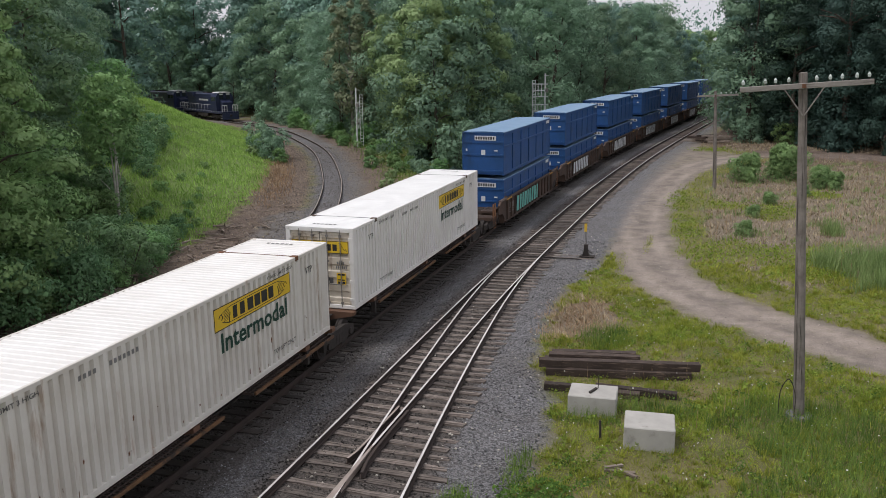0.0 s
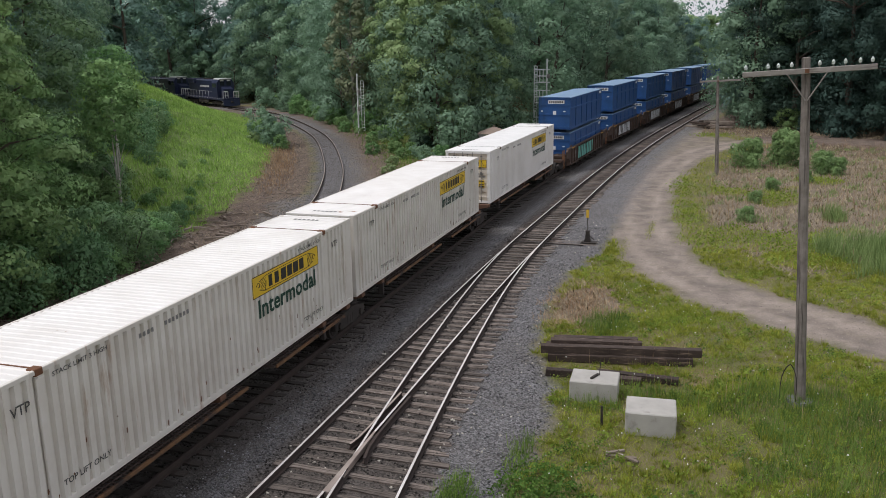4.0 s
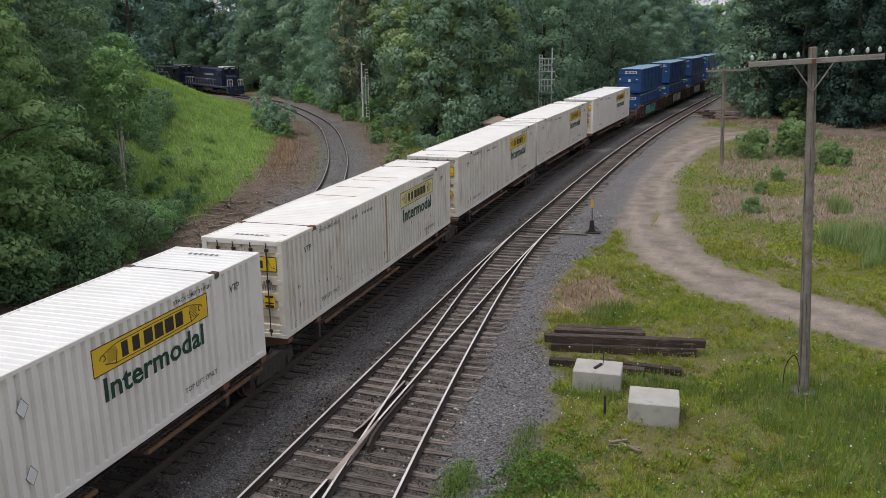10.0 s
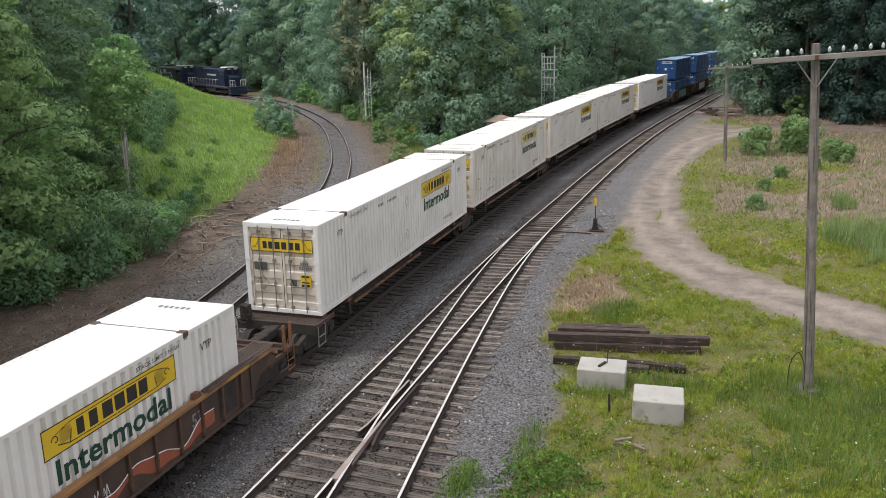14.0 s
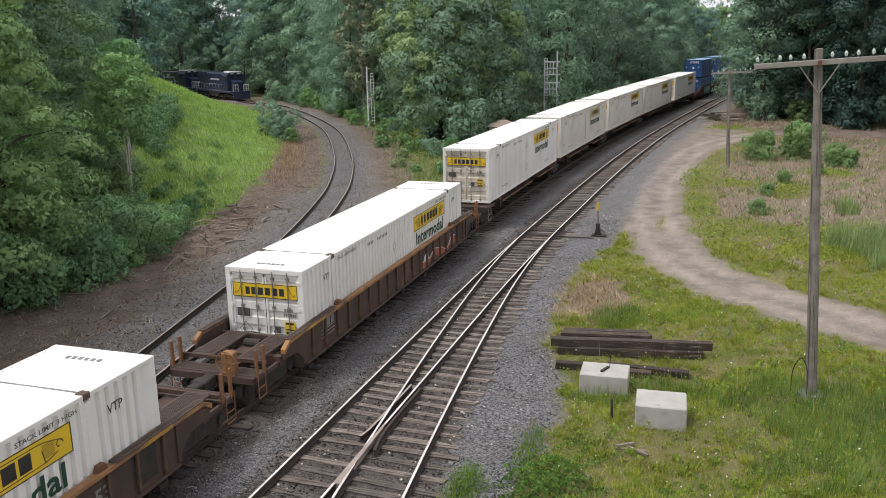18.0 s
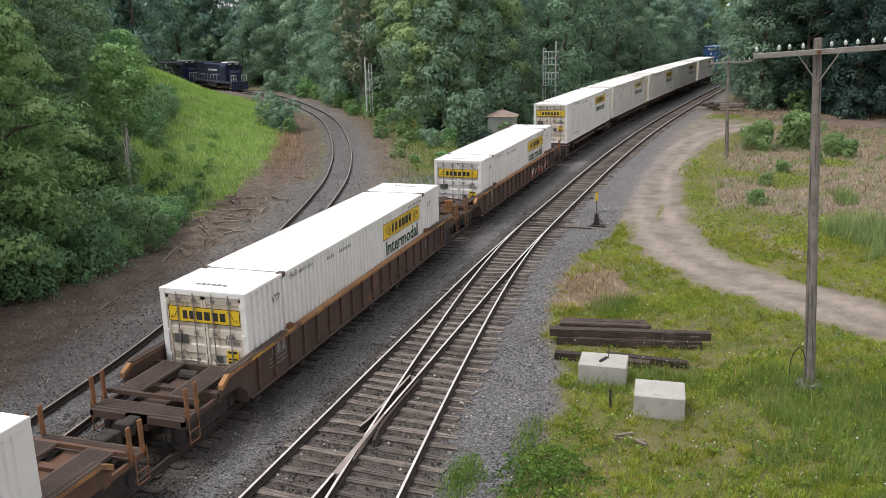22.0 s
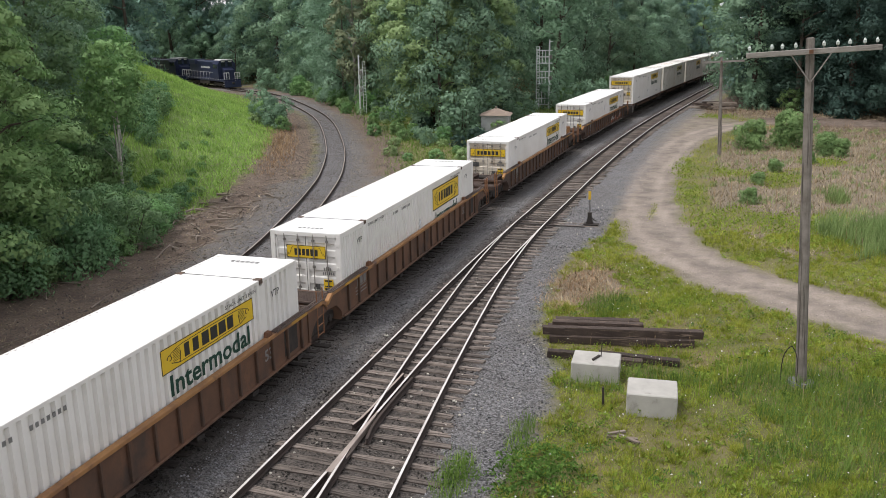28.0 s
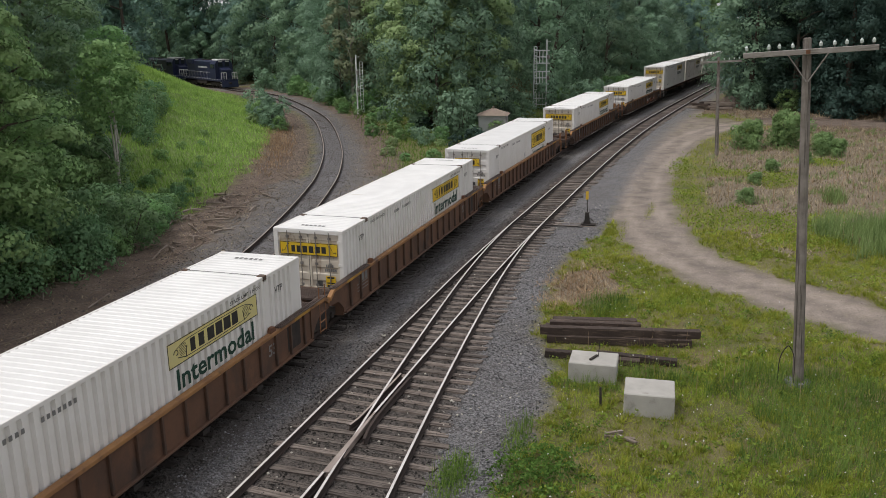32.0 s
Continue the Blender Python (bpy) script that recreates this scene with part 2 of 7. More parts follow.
M_BLUE_ROOF = paint("pale_blue_tarp_lid", (0.2, 0.32, 0.46), (0.16, 0.27, 0.4), 1.2, 0.55, 0, 0.1, 8)
M_LABEL = paint("white_label_film", (0.72, 0.74, 0.75), (0.62, 0.64, 0.66), 2, 0.5, 0, 0.02)
M_TEAL = paint("teal_spray_paint", (0.12, 0.42, 0.36), (0.2, 0.5, 0.42), 2, 0.6, 0, 0.05)
M_RAIL = paint("worn_rail_steel", (0.74, 0.72, 0.69), (0.52, 0.49, 0.46), 1.2, 0.42, 0.15, 0.05)
M_RAIL_DULL = paint("dull_rail_head", (0.42, 0.36, 0.315), (0.29, 0.24, 0.205), 1.2, 0.5, 0.3, 0.05)
# rust tone, lowered further to hold the shade under the train
M_RAILSIDE = paint("rusty_rail_web", (0.05, 0.034, 0.027), (0.034, 0.025, 0.021), 3, 0.85, 0, 0.2)
M_TIE = paint("weathered_wooden_tie", (0.235, 0.2, 0.172), (0.125, 0.102, 0.086), 2.2, 0.9, 0, 0.7, 22, (0.05, 0.038, 0.031), (0.47, 0.6), 2.0, (0.5, 9, 9), 0.38)
M_TARGET = paint("yellow_target_paint", (0.65, 0.42, 0.03), (0.55, 0.36, 0.04), 2.5, 0.6, 0, 0.05)
# main-line ties: oil, and the shade under the train painted in
M_TIE_DARK = paint("oily_shade_tie", (0.05, 0.04, 0.033), (0.03, 0.025, 0.021), 2.2, 0.85, 0, 0.5, 18, (0.085, 0.068, 0.055), (0.58, 0.7), 2.0, (0.5, 9, 9), 0.3)
M_SILL = paint("dull_orange_walkway_edge", (0.2, 0.1, 0.042), (0.1, 0.055, 0.03), 1.6, 0.8, 0, 0.15, 30, (0.035, 0.025, 0.02), (0.5, 0.62), 1.4)
M_TIMBER = paint("creosoted_timber", (0.03, 0.02, 0.015), (0.055, 0.038, 0.029), 2.5, 0.85, 0, 0.5, 20, (0.17, 0.125, 0.096), (0.55, 0.68), 2.2, (0.8, 9, 9), 0.35)
M_POLE = paint("weathered_pole_wood", (0.25, 0.225, 0.2), (0.15, 0.13, 0.112), 3, 0.9, 0, 0.5, 25, (0.055, 0.047, 0.041), (0.5, 0.64), 3.0, (5, 5, 0.22))
M_ARM = paint("grey_crossarm_wood", (0.3, 0.28, 0.255), (0.2, 0.182, 0.162), 3, 0.9, 0, 0.5, 25, (0.1, 0.086, 0.075), (0.52, 0.66), 3.0, (0.3, 6, 6))
M_CONCRETE = paint("weathered_concrete", (0.43, 0.415, 0.38), (0.34, 0.33, 0.3), 1.6, 0.9, 0, 0.35, 30, (0.26, 0.25, 0.22), (0.6, 0.72), 3.0)
M_GLASS_KNOB = paint("pale_glass_insulator", (0.6, 0.66, 0.62), (0.5, 0.58, 0.55), 4, 0.15, 0, 0)
M_HUT = paint("grey_hut_wall", (0.42, 0.43, 0.42), (0.34, 0.35, 0.34), 1.2, 0.7, 0, 0.1)
M_HUT_ROOF = paint("brown_hut_roof", (0.3, 0.235, 0.185), (0.22, 0.17, 0.135), 1.5, 0.8, 0, 0.2)
M_LOCO = paint("dark_blue_engine_paint", (0.014, 0.02, 0.055), (0.02, 0.027, 0.065), 0.8, 0.4, 0, 0.03)
M_LOCO_WHITE = paint("white_engine_trim", (0.6, 0.6, 0.58), (0.5, 0.5, 0.49), 2, 0.5, 0, 0.02)
M_PANE = paint("dark_cab_glass", (0.02, 0.025, 0.03), (0.03, 0.035, 0.04), 2, 0.08, 0, 0)
M_BARK = paint("grey_brown_bark", (0.11, 0.085, 0.065), (0.065, 0.05, 0.04), 3, 0.95, 0, 0.6, 15)
M_BIRCH = paint("pale_birch_bark", (0.52, 0.5, 0.45), (0.36, 0.34, 0.3), 4, 0.85, 0, 0.3, 20, (0.05, 0.045, 0.04), (0.6, 0.68), 5, (1, 1, 4))
M_STONE = paint("grey_crushed_stone", (0.2, 0.2, 0.205), (0.12, 0.12, 0.125), 30, 0.9, 0, 0.1, 60, None)
M_DEADWOOD = paint("bleached_dead_wood", (0.33, 0.28, 0.23), (0.12, 0.09, 0.07), 0.9, 0.9, 0, 0.3)
# blue raised in the leaf colour to stand in for distance haze
L_MID = leafy("mid_green_haze_leaves", (0.145, 0.265, 0.17), (0.295, 0.435, 0.285), 0.34, 0.6, 0.3, speckle=0.3, solo=0.4)
L_LIGHT = leafy("light_green_leaves", (0.2, 0.33, 0.14), (0.36, 0.5, 0.23), 0.3, 0.6, 0.3, speckle=0.5, solo=0.35)
# darker woods tone, distance haze again put into it as extra blue
L_DARK = leafy("dark_green_haze_leaves", (0.13, 0.245, 0.2), (0.245, 0.38, 0.305), 0.34, 0.6, 0.3, speckle=0.3, solo=0.4)
L_DRY = leafy("grey_green_dry_leaves", (0.18, 0.21, 0.12), (0.3, 0.34, 0.21), 0.25, speckle=0.6)
L_GRASS = leafy("grass_blades", (0.16, 0.21, 0.026), (0.45, 0.47, 0.09), 0.35, 0.8, 0.05, 3.2)
L_OCHRE = leafy("dry_ochre_grass", (0.4, 0.26, 0.1), (0.66, 0.5, 0.24), 0.25, 0.85, 0.06)
L_LUSH = leafy("lush_bright_grass", (0.14, 0.235, 0.022), (0.38, 0.47, 0.075), 0.38, 0.8, 0.05, 3.2)
L_TALL = leafy("blue_green_weeds", (0.085, 0.165, 0.034), (0.25, 0.35, 0.09), 0.35, 0.8, 0.06)
L_BANK = leafy("bright_bank_grass", (0.19, 0.345, 0.07), (0.4, 0.56, 0.16), 0.38, 0.8, 0.1, speckle=0.8)
L_STRAW = leafy("dry_straw", (0.13, 0.105, 0.06), (0.52, 0.44, 0.3), 0.15, 0.85, 0.06, 3.0)
L_RUSTWEED = leafy("rust_brown_weeds", (0.22, 0.13, 0.075), (0.55, 0.41, 0.26), 0.2, 0.85, 0.1)
L_CLOSE = leafy("sunlit_green_leaves", (0.125, 0.255, 0.095), (0.285, 0.465, 0.18), 0.3, 0.6, 0.3, speckle=0.55, solo=0.4)
L_FRESH = leafy("fresh_bush_leaves", (0.15, 0.26, 0.1), (0.3, 0.43, 0.18), 0.35)
L_WEED = leafy("dark_weed_leaves", (0.055, 0.12, 0.025), (0.17, 0.29, 0.065), 0.3, 0.75, 0.08, 3.0)
M_STREAK = paint("orange_rust_streak", (0.5, 0.29, 0.12), (0.4, 0.2, 0.075), 4, 0.8, 0, 0.05)
L_SHADE = leafy("shaded_green_leaves", (0.1, 0.21, 0.1), (0.235, 0.395, 0.18), 0.28, 0.6, 0.3, speckle=0.55, solo=0.4)
# leaf tone darkened to hold the shade of the right-hand wood
L_DEEP_SHADE = leafy("deep_shade_leaves", (0.037, 0.077, 0.062), (0.076, 0.134, 0.102), 0.38, 0.6, 0.25, speckle=0.3, solo=0.4)
L_REED = leafy("grey_green_reeds", (0.15, 0.24, 0.075), (0.34, 0.43, 0.18), 0.35, 0.8, 0.1)
L_HERB = leafy("fresh_green_herbs", (0.14, 0.22, 0.03), (0.33, 0.42, 0.085), 0.35, 0.8, 0.06, 3.0, speckle=0.7)
M_DEADBARK = paint("pale_dead_bark", (0.3, 0.28, 0.25), (0.2, 0.185, 0.165), 3, 0.95, 0, 0.6, 15)
L_PETAL = leafy("white_petals", (0.75, 0.75, 0.7), (0.8, 0.8, 0.78), 0.2)


# ---- the lie of the land and the lines ----
X2 = 4.07  # from the train's line to the second line


def line_table():
    """The train's line: straight, then a bend that eases out into the woods, climbing gently. Columns: s, x, y, z, turn."""
    start, curve, arc, ease = 27.89, 0.0018995, 57.18, 23.85
    s = np.arange(-120.0, 420.0, 0.25)
    e = np.maximum(s - start, 0)
    m = np.clip(e - arc, 0, ease)
    turn = curve * np.minimum(e, arc) + curve * (m - m * m / (2 * ease)) + np.maximum(e - 132, 0) / 230
    x = np.concatenate([[0], np.cumsum(np.sin(0.5 * (turn[1:] + turn[:-1])) * 0.25)])
    y = -120.0 + np.concatenate([[0], np.cumsum(np.cos(0.5 * (turn[1:] + turn[:-1])) * 0.25)])
    up = np.minimum(e, 112.0)
    return s, x, y, 1.9086e-4 * up ** 2 - 1.1351e-6 * up ** 3, turn


LINE_S, LINE_X, LINE_Y, LINE_Z, LINE_TURN = line_table()


def line(s, off=0.0):
    """The place and turn (degrees) on the train's line, s metres along it and off metres to its right."""
    x, y, z, a = (float(np.interp(s, LINE_S, c)) for c in (LINE_X, LINE_Y, LINE_Z, LINE_TURN))
    return x + off * math.cos(a), y - off * math.sin(a), z, -math.degrees(a)


def slope_at(s):
    return math.degrees(math.atan(float(np.interp(s + 1, LINE_S, LINE_Z) - np.interp(s - 1, LINE_S, LINE_Z)) / 2))


def second(s):
    """The second line's distance from the train's line, which widens a little where the bend begins."""
    t = min(1.0, max(0.0, (s - 30) / 22))
    return X2 + 0.224 * t * t * (3 - 2 * t)


def line_x(y, off=0.0):
    return np.interp(y, LINE_Y, LINE_X) + off


WYE = [(-2.5, 8.0, 0.0), (-3.6, 18.4, 0.0), (-4.9, 25.5, 0.0), (-6.1, 31.6, 0.0), (-7.3, 36.6, 0.02), (-9.8, 45.4, 0.05), (-12.63, 53.7, 0.1), (-17.85, 65.7, 0.2),
       (-26.68, 82.3, 0.5), (-35.75, 95.1, 0.8), (-46.85, 109.1, 0.88), (-54.3, 116.3, 0.84), (-59.6, 121.0, 0.8), (-73.5, 132.1, 0.8), (-90.8, 142.0, 0.8), (-112.0, 150.0, 0.8)]


def spline(pts, per=6):
    out = []
    p = [Vector(q) for q in pts]
    for i in range(len(p) - 1):
        a, b, c, d = p[max(i - 1, 0)], p[i], p[i + 1], p[min(i + 2, len(p) - 1)]
        for k in range(per):
            t = k / per
            out.append(0.5 * (2 * b + (c - a) * t + (2 * a - 5 * b + 4 * c - d) * t * t + (3 * b - a - 3 * c + d) * t ** 3))
    return out + [p[-1]]


WYE_LINE = spline(WYE)
WYE_A = np.array([tuple(p) for p in WYE_LINE])
ROAD = [(30, 24.0, 0), (22, 27.5, 0), (18.7, 29.4, 0), (16, 31.9, 0), (13.6, 34.0, 0), (11.2, 38.6, 0), (9.9, 45, 0), (9.2, 54, 0), (9.5, 62, 0), (11.3, 76, 0), (15.5, 86, 0), (21, 90, 0), (30, 88, 0), (45, 80, 0)]
ROAD_A = np.array([tuple(p) for p in spline(ROAD)])


def smooth(a, b, v):
    t = np.clip((v - a) / (b - a), 0, 1)
    return t * t * (3 - 2 * t)


def near(poly, x, y):
    """Signed distance (left is positive) from a line of points, and the height along it."""
    a, b = poly[:-1], poly[1:]
    if x.size == 1:
        u = (b - a)[:, :2]
        w = np.array([x.ravel()[0], y.ravel()[0]]) - a[:, :2]
        t = np.clip((w * u).sum(1) / (u * u).sum(1), 0, 1)
        e = w - t[:, None] * u
        d = np.hypot(e[:, 0], e[:, 1])
        i = int(np.argmin(d))
        sign = np.sign(u[i, 0] * e[i, 1] - u[i, 1] * e[i, 0]) or 1.0
        return np.full(x.shape, d[i] * sign), np.full(x.shape, a[i, 2] + t[i] * (b[i, 2] - a[i, 2]))
    best, side, h = np.full(x.shape, 1e9), np.zeros(x.shape), np.zeros(x.shape)
    for p, q in zip(a, b):
        ux, uy = q[0] - p[0], q[1] - p[1]
        t = np.clip(((x - p[0]) * ux + (y - p[1]) * uy) / (ux * ux + uy * uy), 0, 1)
        dx, dy = x - p[0] - t * ux, y - p[1] - t * uy
        d = np.hypot(dx, dy)
        m = d < best
        best = np.where(m, d, best)
        side = np.where(m, np.sign(ux * dy - uy * dx), side)
        h = np.where(m, p[2] + t * (q[2] - p[2]), h)
    return best * np.where(side == 0, 1, side), h


def ripple(x, y, k, seed=0.0):
    return (np.sin(x * k + 1.3 + seed) * np.cos(y * k * 1.17 - 0.4 + seed) + 0.6 * np.sin(x * k * 2.3 - y * k * 1.9 + seed * 2)) / 1.6


def land(x, y):
    """Height of the ground."""
    x, y = np.asarray(x, float), np.asarray(y, float)
    base = np.interp(y, LINE_Y, LINE_Z)
    d, h = near(WYE_A, x, y)
    left = d > 0
    z = base.copy()
    # the wye climbs over its own bed
    bed = 1 - smooth(3.0, 12.0, np.abs(d))
    z = z + (np.maximum(h, base) - base) * np.where(left, 1.0, bed)
    # the grassy bank and the wooded rise beyond it
    ramp_y = smooth(36, 72, y)
    z = z + np.where(left, 6.6 * smooth(3.4, 25, d) * ramp_y + 1.8 * smooth(6, 20, d) * (1 - ramp_y), 0)
    far = smooth(5.0, 14.0, np.where(left, d, 99)) * 0.25 * ripple(x, y, 0.35)
    open_right = smooth(8.5, 12, x - np.interp(y, [0, 32, 200], [0, 0, 20])) * 0.05 * ripple(x, y, 0.9)
    z = z + np.where(left, far, open_right)
    # shoulders fall away a little beside the beds
    z = z - 0.22
    return z


# ---- ground: one sheet to the horizon ----
def spread(lo, hi, step, out_to):
    v = list(np.arange(lo, hi + 1e-6, step))
    k = step
    while v[-1] < out_to:
        k *= 1.35
        v.append(v[-1] + k)
    k = step
    while v[0] > -out_to:
        k *= 1.35
        v.insert(0, v[0] - k)
    return np.array(v)


GREENS = [(11.4, 60, 0.8, 4.6), (12.0, 50, 0.8, 4.2), (13.2, 43.5, 1.2, 2.8), (14.3, 58.8, 1.6, 1.6), (17.1, 56.8, 1.8, 2.6), (16.4, 44.2, 2.4, 2.4), (14.5, 46.6, 0.7, 1.0), (13.9, 93, 2.0, 1.8), (18.3, 43.4, 1.4, 2.2), (17.5, 40.5, 2.0, 1.6), (20.8, 64.5, 1.6, 1.4)]


def ground_masks(x, y):
    dw, _ = near(WYE_A, x, y)
    dr, _ = near(ROAD_A, x, y)
    lx = line_x(y)
    w = x - lx
    edge = np.interp(y, [0, 14, 20, 23, 26, 31, 36, 40, 46, 60, 80, 200], [8.4, 8.4, 9.0, 8.6, 7.5, 7.1, 7.1, 8.0, 7.9, 7.6, 7.0, 7.0])
    fuzz = np.interp(y, [44, 60], [0.5, 1.8])
    gravel = smooth(-1, 1, (edge - w + 0.25 * ripple(x, y, 2.1)) / fuzz) * smooth(-3.4, -2.4, w)
    yard = smooth(-0.5, 0.5, w + np.interp(y, [0, 38, 56], [40, 40, 3.2])) * smooth(-0.7, 0.7, 3.4 + 0.5 * ripple(x, y, 0.8) - dw) * (w < 5)
    wye_bed = smooth(0.9, -0.9, np.abs(dw + 0.55) - 2.1 + 0.4 * ripple(x, y, 0.9))
    gravel = np.clip(np.maximum(np.maximum(gravel, yard), wye_bed), 0, 1)
    dirt = smooth(0.5, -0.5, np.abs(dr) - 1.75 + 0.35 * ripple(x, y, 1.1))
    apron = smooth(-2, 2, y - 52 + 2 * ripple(x, y, 0.5)) * smooth(-1.0, 1.0, np.interp(y, [52, 62, 76, 86, 100, 200], [9.5, 9.8, 12.5, 17, 14, 14]) - x) * smooth(0, 1.5, w - 5.5)
    dirt = np.maximum(dirt, apron * 0.85)
    skirt = smooth(-6, 6, (y + 0.9 * (x - 22)) - 84) * (w > 8)
    dirt = dirt * (1 - 0.7 * skirt)
    # bare brown earth and chips left of the wye, fading up the bank
    bare = smooth(1.4, 2.4, dw) * smooth(1.2, -1.2, dw - np.interp(y, [15, 25, 40, 55, 70, 90], [11.5, 8.4, 6.2, 5.9, 5.4, 4.6]) + 0.5 * ripple(x, y, 1.2))
    bare = np.maximum(bare, (dw < 0) * smooth(-6.5, -4.5, dw + 0.8 * ripple(x, y, 0.9)) * (w < -3) * smooth(40, 50, y))
    bare = np.maximum(bare, smooth(-6.0, -4.6, w + 0.7 * ripple(x, y, 0.8)) * (w < -2.4) * (y > 40))
    bare = np.maximum(bare, skirt * smooth(1.2, 0.6, np.hypot((x - 13.9) / 3.0, (y - 93) / 3.0) * -1 + 2.2))
    meadow = (w > 8) * smooth(30, 40, y - 0.5 * (x - 12)) * smooth(0.15, 0.65, 0.56 + 0.42 * ripple(x, y, 0.42, 2.0) + 0.25 * smooth(42, 52, y)) * smooth(2.4, 5.0, np.abs(dr) + 0.6 * ripple(x, y, 0.7))
    patch = smooth(2.6, 0.8, np.hypot((x - 8.6) / 0.75, (y - 31.2) / 1.6) + 0.3 * ripple(x, y, 2.0))
    dry = np.clip(np.maximum(meadow, patch), 0, 1)
    for a, b, u, v in GREENS:
        dry = dry * smooth(0.75, 1.25, np.hypot((x - a) / u, (y - b) / v) + 0.25 * ripple(x, y, 1.7))
    return gravel, dirt, bare, dry


def extra_masks(x, y):
    """Browner earth along the branch, wheel ruts of the road, grime between the second line's rails."""
    dw, _ = near(WYE_A, x, y)
    dr, _ = near(ROAD_A, x, y)
    lx = line_x(y)
    earthy = smooth(7.5, 5.0, np.abs(dw)) * smooth(12, 30, y) * (0.08 + 0.92 * smooth(1.3, 2.8, np.abs(dw)))
    rut = smooth(0.55, 0.1, np.abs(np.abs(dr) - 0.8)) * (0.6 + 0.4 * ripple(x, y, 0.6))
    veered = 0.8 * (np.clip(41.0 - y, 0, 40) / 25.2) ** 1.6
    between = smooth(1.7 + veered, 1.0 + veered, np.abs(x - lx - X2 - veered))
    return earthy, rut, between


def build_ground():
    xs, ys = spread(-32, 34, 0.4, 2600), spread(8, 118, 0.55, 2600)
    X, Y = np.meshgrid(xs, ys)
    Z = land(X, Y)
    far = np.hypot(X - 12, Y)
    Z = Z + 0.012 * ripple(X, Y, 3.1) * (far < 150) + smooth(260, 1500, far) * 22
    nx, ny = len(xs), len(ys)
    me = bpy.data.meshes.new("ground")
    me.vertices.add(nx * ny)
    me.vertices.foreach_set("co", np.stack([X, Y, Z], -1).ravel())
    i = np.arange(nx * ny).reshape(ny, nx)
    q = np.stack([i[:-1, :-1], i[:-1, 1:], i[1:, 1:], i[1:, :-1]], -1).reshape(-1, 4)
    me.loops.add(len(q) * 4)
    me.loops.foreach_set("vertex_index", q.ravel())
    me.polygons.add(len(q))
    me.polygons.foreach_set("loop_start", np.arange(0, len(q) * 4, 4))
    me.polygons.foreach_set("loop_total", np.full(len(q), 4))
    me.polygons.foreach_set("use_smooth", np.ones(len(q), bool))
    me.update(calc_edges=True)
    for name, v in zip(("gravel", "dirt", "bare", "dry", "soot_shade", "bank", "earthy", "rut", "between"), (*ground_masks(X, Y), smooth(2.5, 1.5, np.abs(X - line_x(Y))), smooth(4.5, 8, near(WYE_A, X, Y)[0]) * (X < 0), *extra_masks(X, Y))):
        me.attributes.new(name, "FLOAT", "POINT").data.foreach_set("value", v.ravel().astype(np.float32))
    ma = bpy.data.materials.new("ground_cover")
    ma.use_nodes = True
    nt = ma.node_tree
    bs = nt.nodes["Principled BSDF"]
    bs.inputs["Roughness"].default_value = 0.95

    def mask(name, scale=1.6, soft=0.25):
        at = nt.nodes.new("ShaderNodeAttribute")
        at.attribute_name = name
        ad = nt.nodes.new("ShaderNodeMath")
        ad.operation = "ADD"
        nt.links.new(at.outputs["Fac"], ad.inputs[0])
        nt.links.new(ramp_to(nt, link_noise(nt, scale, 6.0, world_space=True, rough=0.7), -0.55, 0.55), ad.inputs[1])
        return ramp(nt, ad.outputs[0], 0.5 - soft, 0.5 + soft)

    n1 = ramp(nt, link_noise(nt, 0.5, 5.0, world_space=True), 0.35, 0.65)
    n2 = ramp(nt, link_noise(nt, 14.0, 4.0, world_space=True), 0.35, 0.68)
    n3 = ramp(nt, link_noise(nt, 26.0, 3.0, world_space=True), 0.4, 0.62)
    n4 = ramp(nt, link_noise(nt, 0.9, 6.0, world_space=True), 0.42, 0.66)
    grass = mixed(nt, n1, (0.12, 0.14, 0.03), (0.215, 0.18, 0.08))
    bank_at = nt.nodes.new("ShaderNodeAttribute")
    bank_at.attribute_name = "bank"
    grass = mixed(nt, bank_at.outputs["Fac"], grass, (0.17, 0.27, 0.06))
    grass = mixed(nt, times(nt, n2, 0.45), grass, (0.09, 0.08, 0.04))
    col = mixed(nt, mask("dry", 2.2), grass, mixed(nt, n2, mixed(nt, n1, (0.3, 0.245, 0.18), (0.22, 0.185, 0.125)), (0.14, 0.11, 0.08)))
    col = mixed(nt, mask("bare", 1.2), col, mixed(nt, n2, mixed(nt, n4, (0.25, 0.185, 0.14), (0.145, 0.104, 0.078)), (0.06, 0.044, 0.035)))
    road = mixed(nt, n4, mixed(nt, n2, (0.32, 0.268, 0.225), (0.24, 0.2, 0.168)), (0.17, 0.145, 0.124))
    road = mixed(nt, mask("rut", 0.7, 0.4), road, mixed(nt, n2, (0.42, 0.352, 0.295), (0.31, 0.258, 0.215)))
    pebbles = ramp(nt, link_noise(nt, 6.0, 8.0, world_space=True, rough=0.8), 0.55, 0.7)
    road = mixed(nt, times(nt, pebbles, 0.6), road, (0.14, 0.12, 0.1))
    col = mixed(nt, mask("dirt", 2.2, 0.5), col, road)
    stones = nt.nodes.new("ShaderNodeTexVoronoi")
    stones.inputs["Scale"].default_value = 25.0
    geo = nt.nodes.new("ShaderNodeNewGeometry")
    nt.links.new(geo.outputs["Position"], stones.inputs["Vector"])
    tone = nt.nodes.new("ShaderNodeSeparateColor")
    nt.links.new(stones.outputs["Color"], tone.inputs[0])
    ballast = mixed(nt, tone.outputs[0], (0.036, 0.036, 0.037), (0.27, 0.268, 0.274))
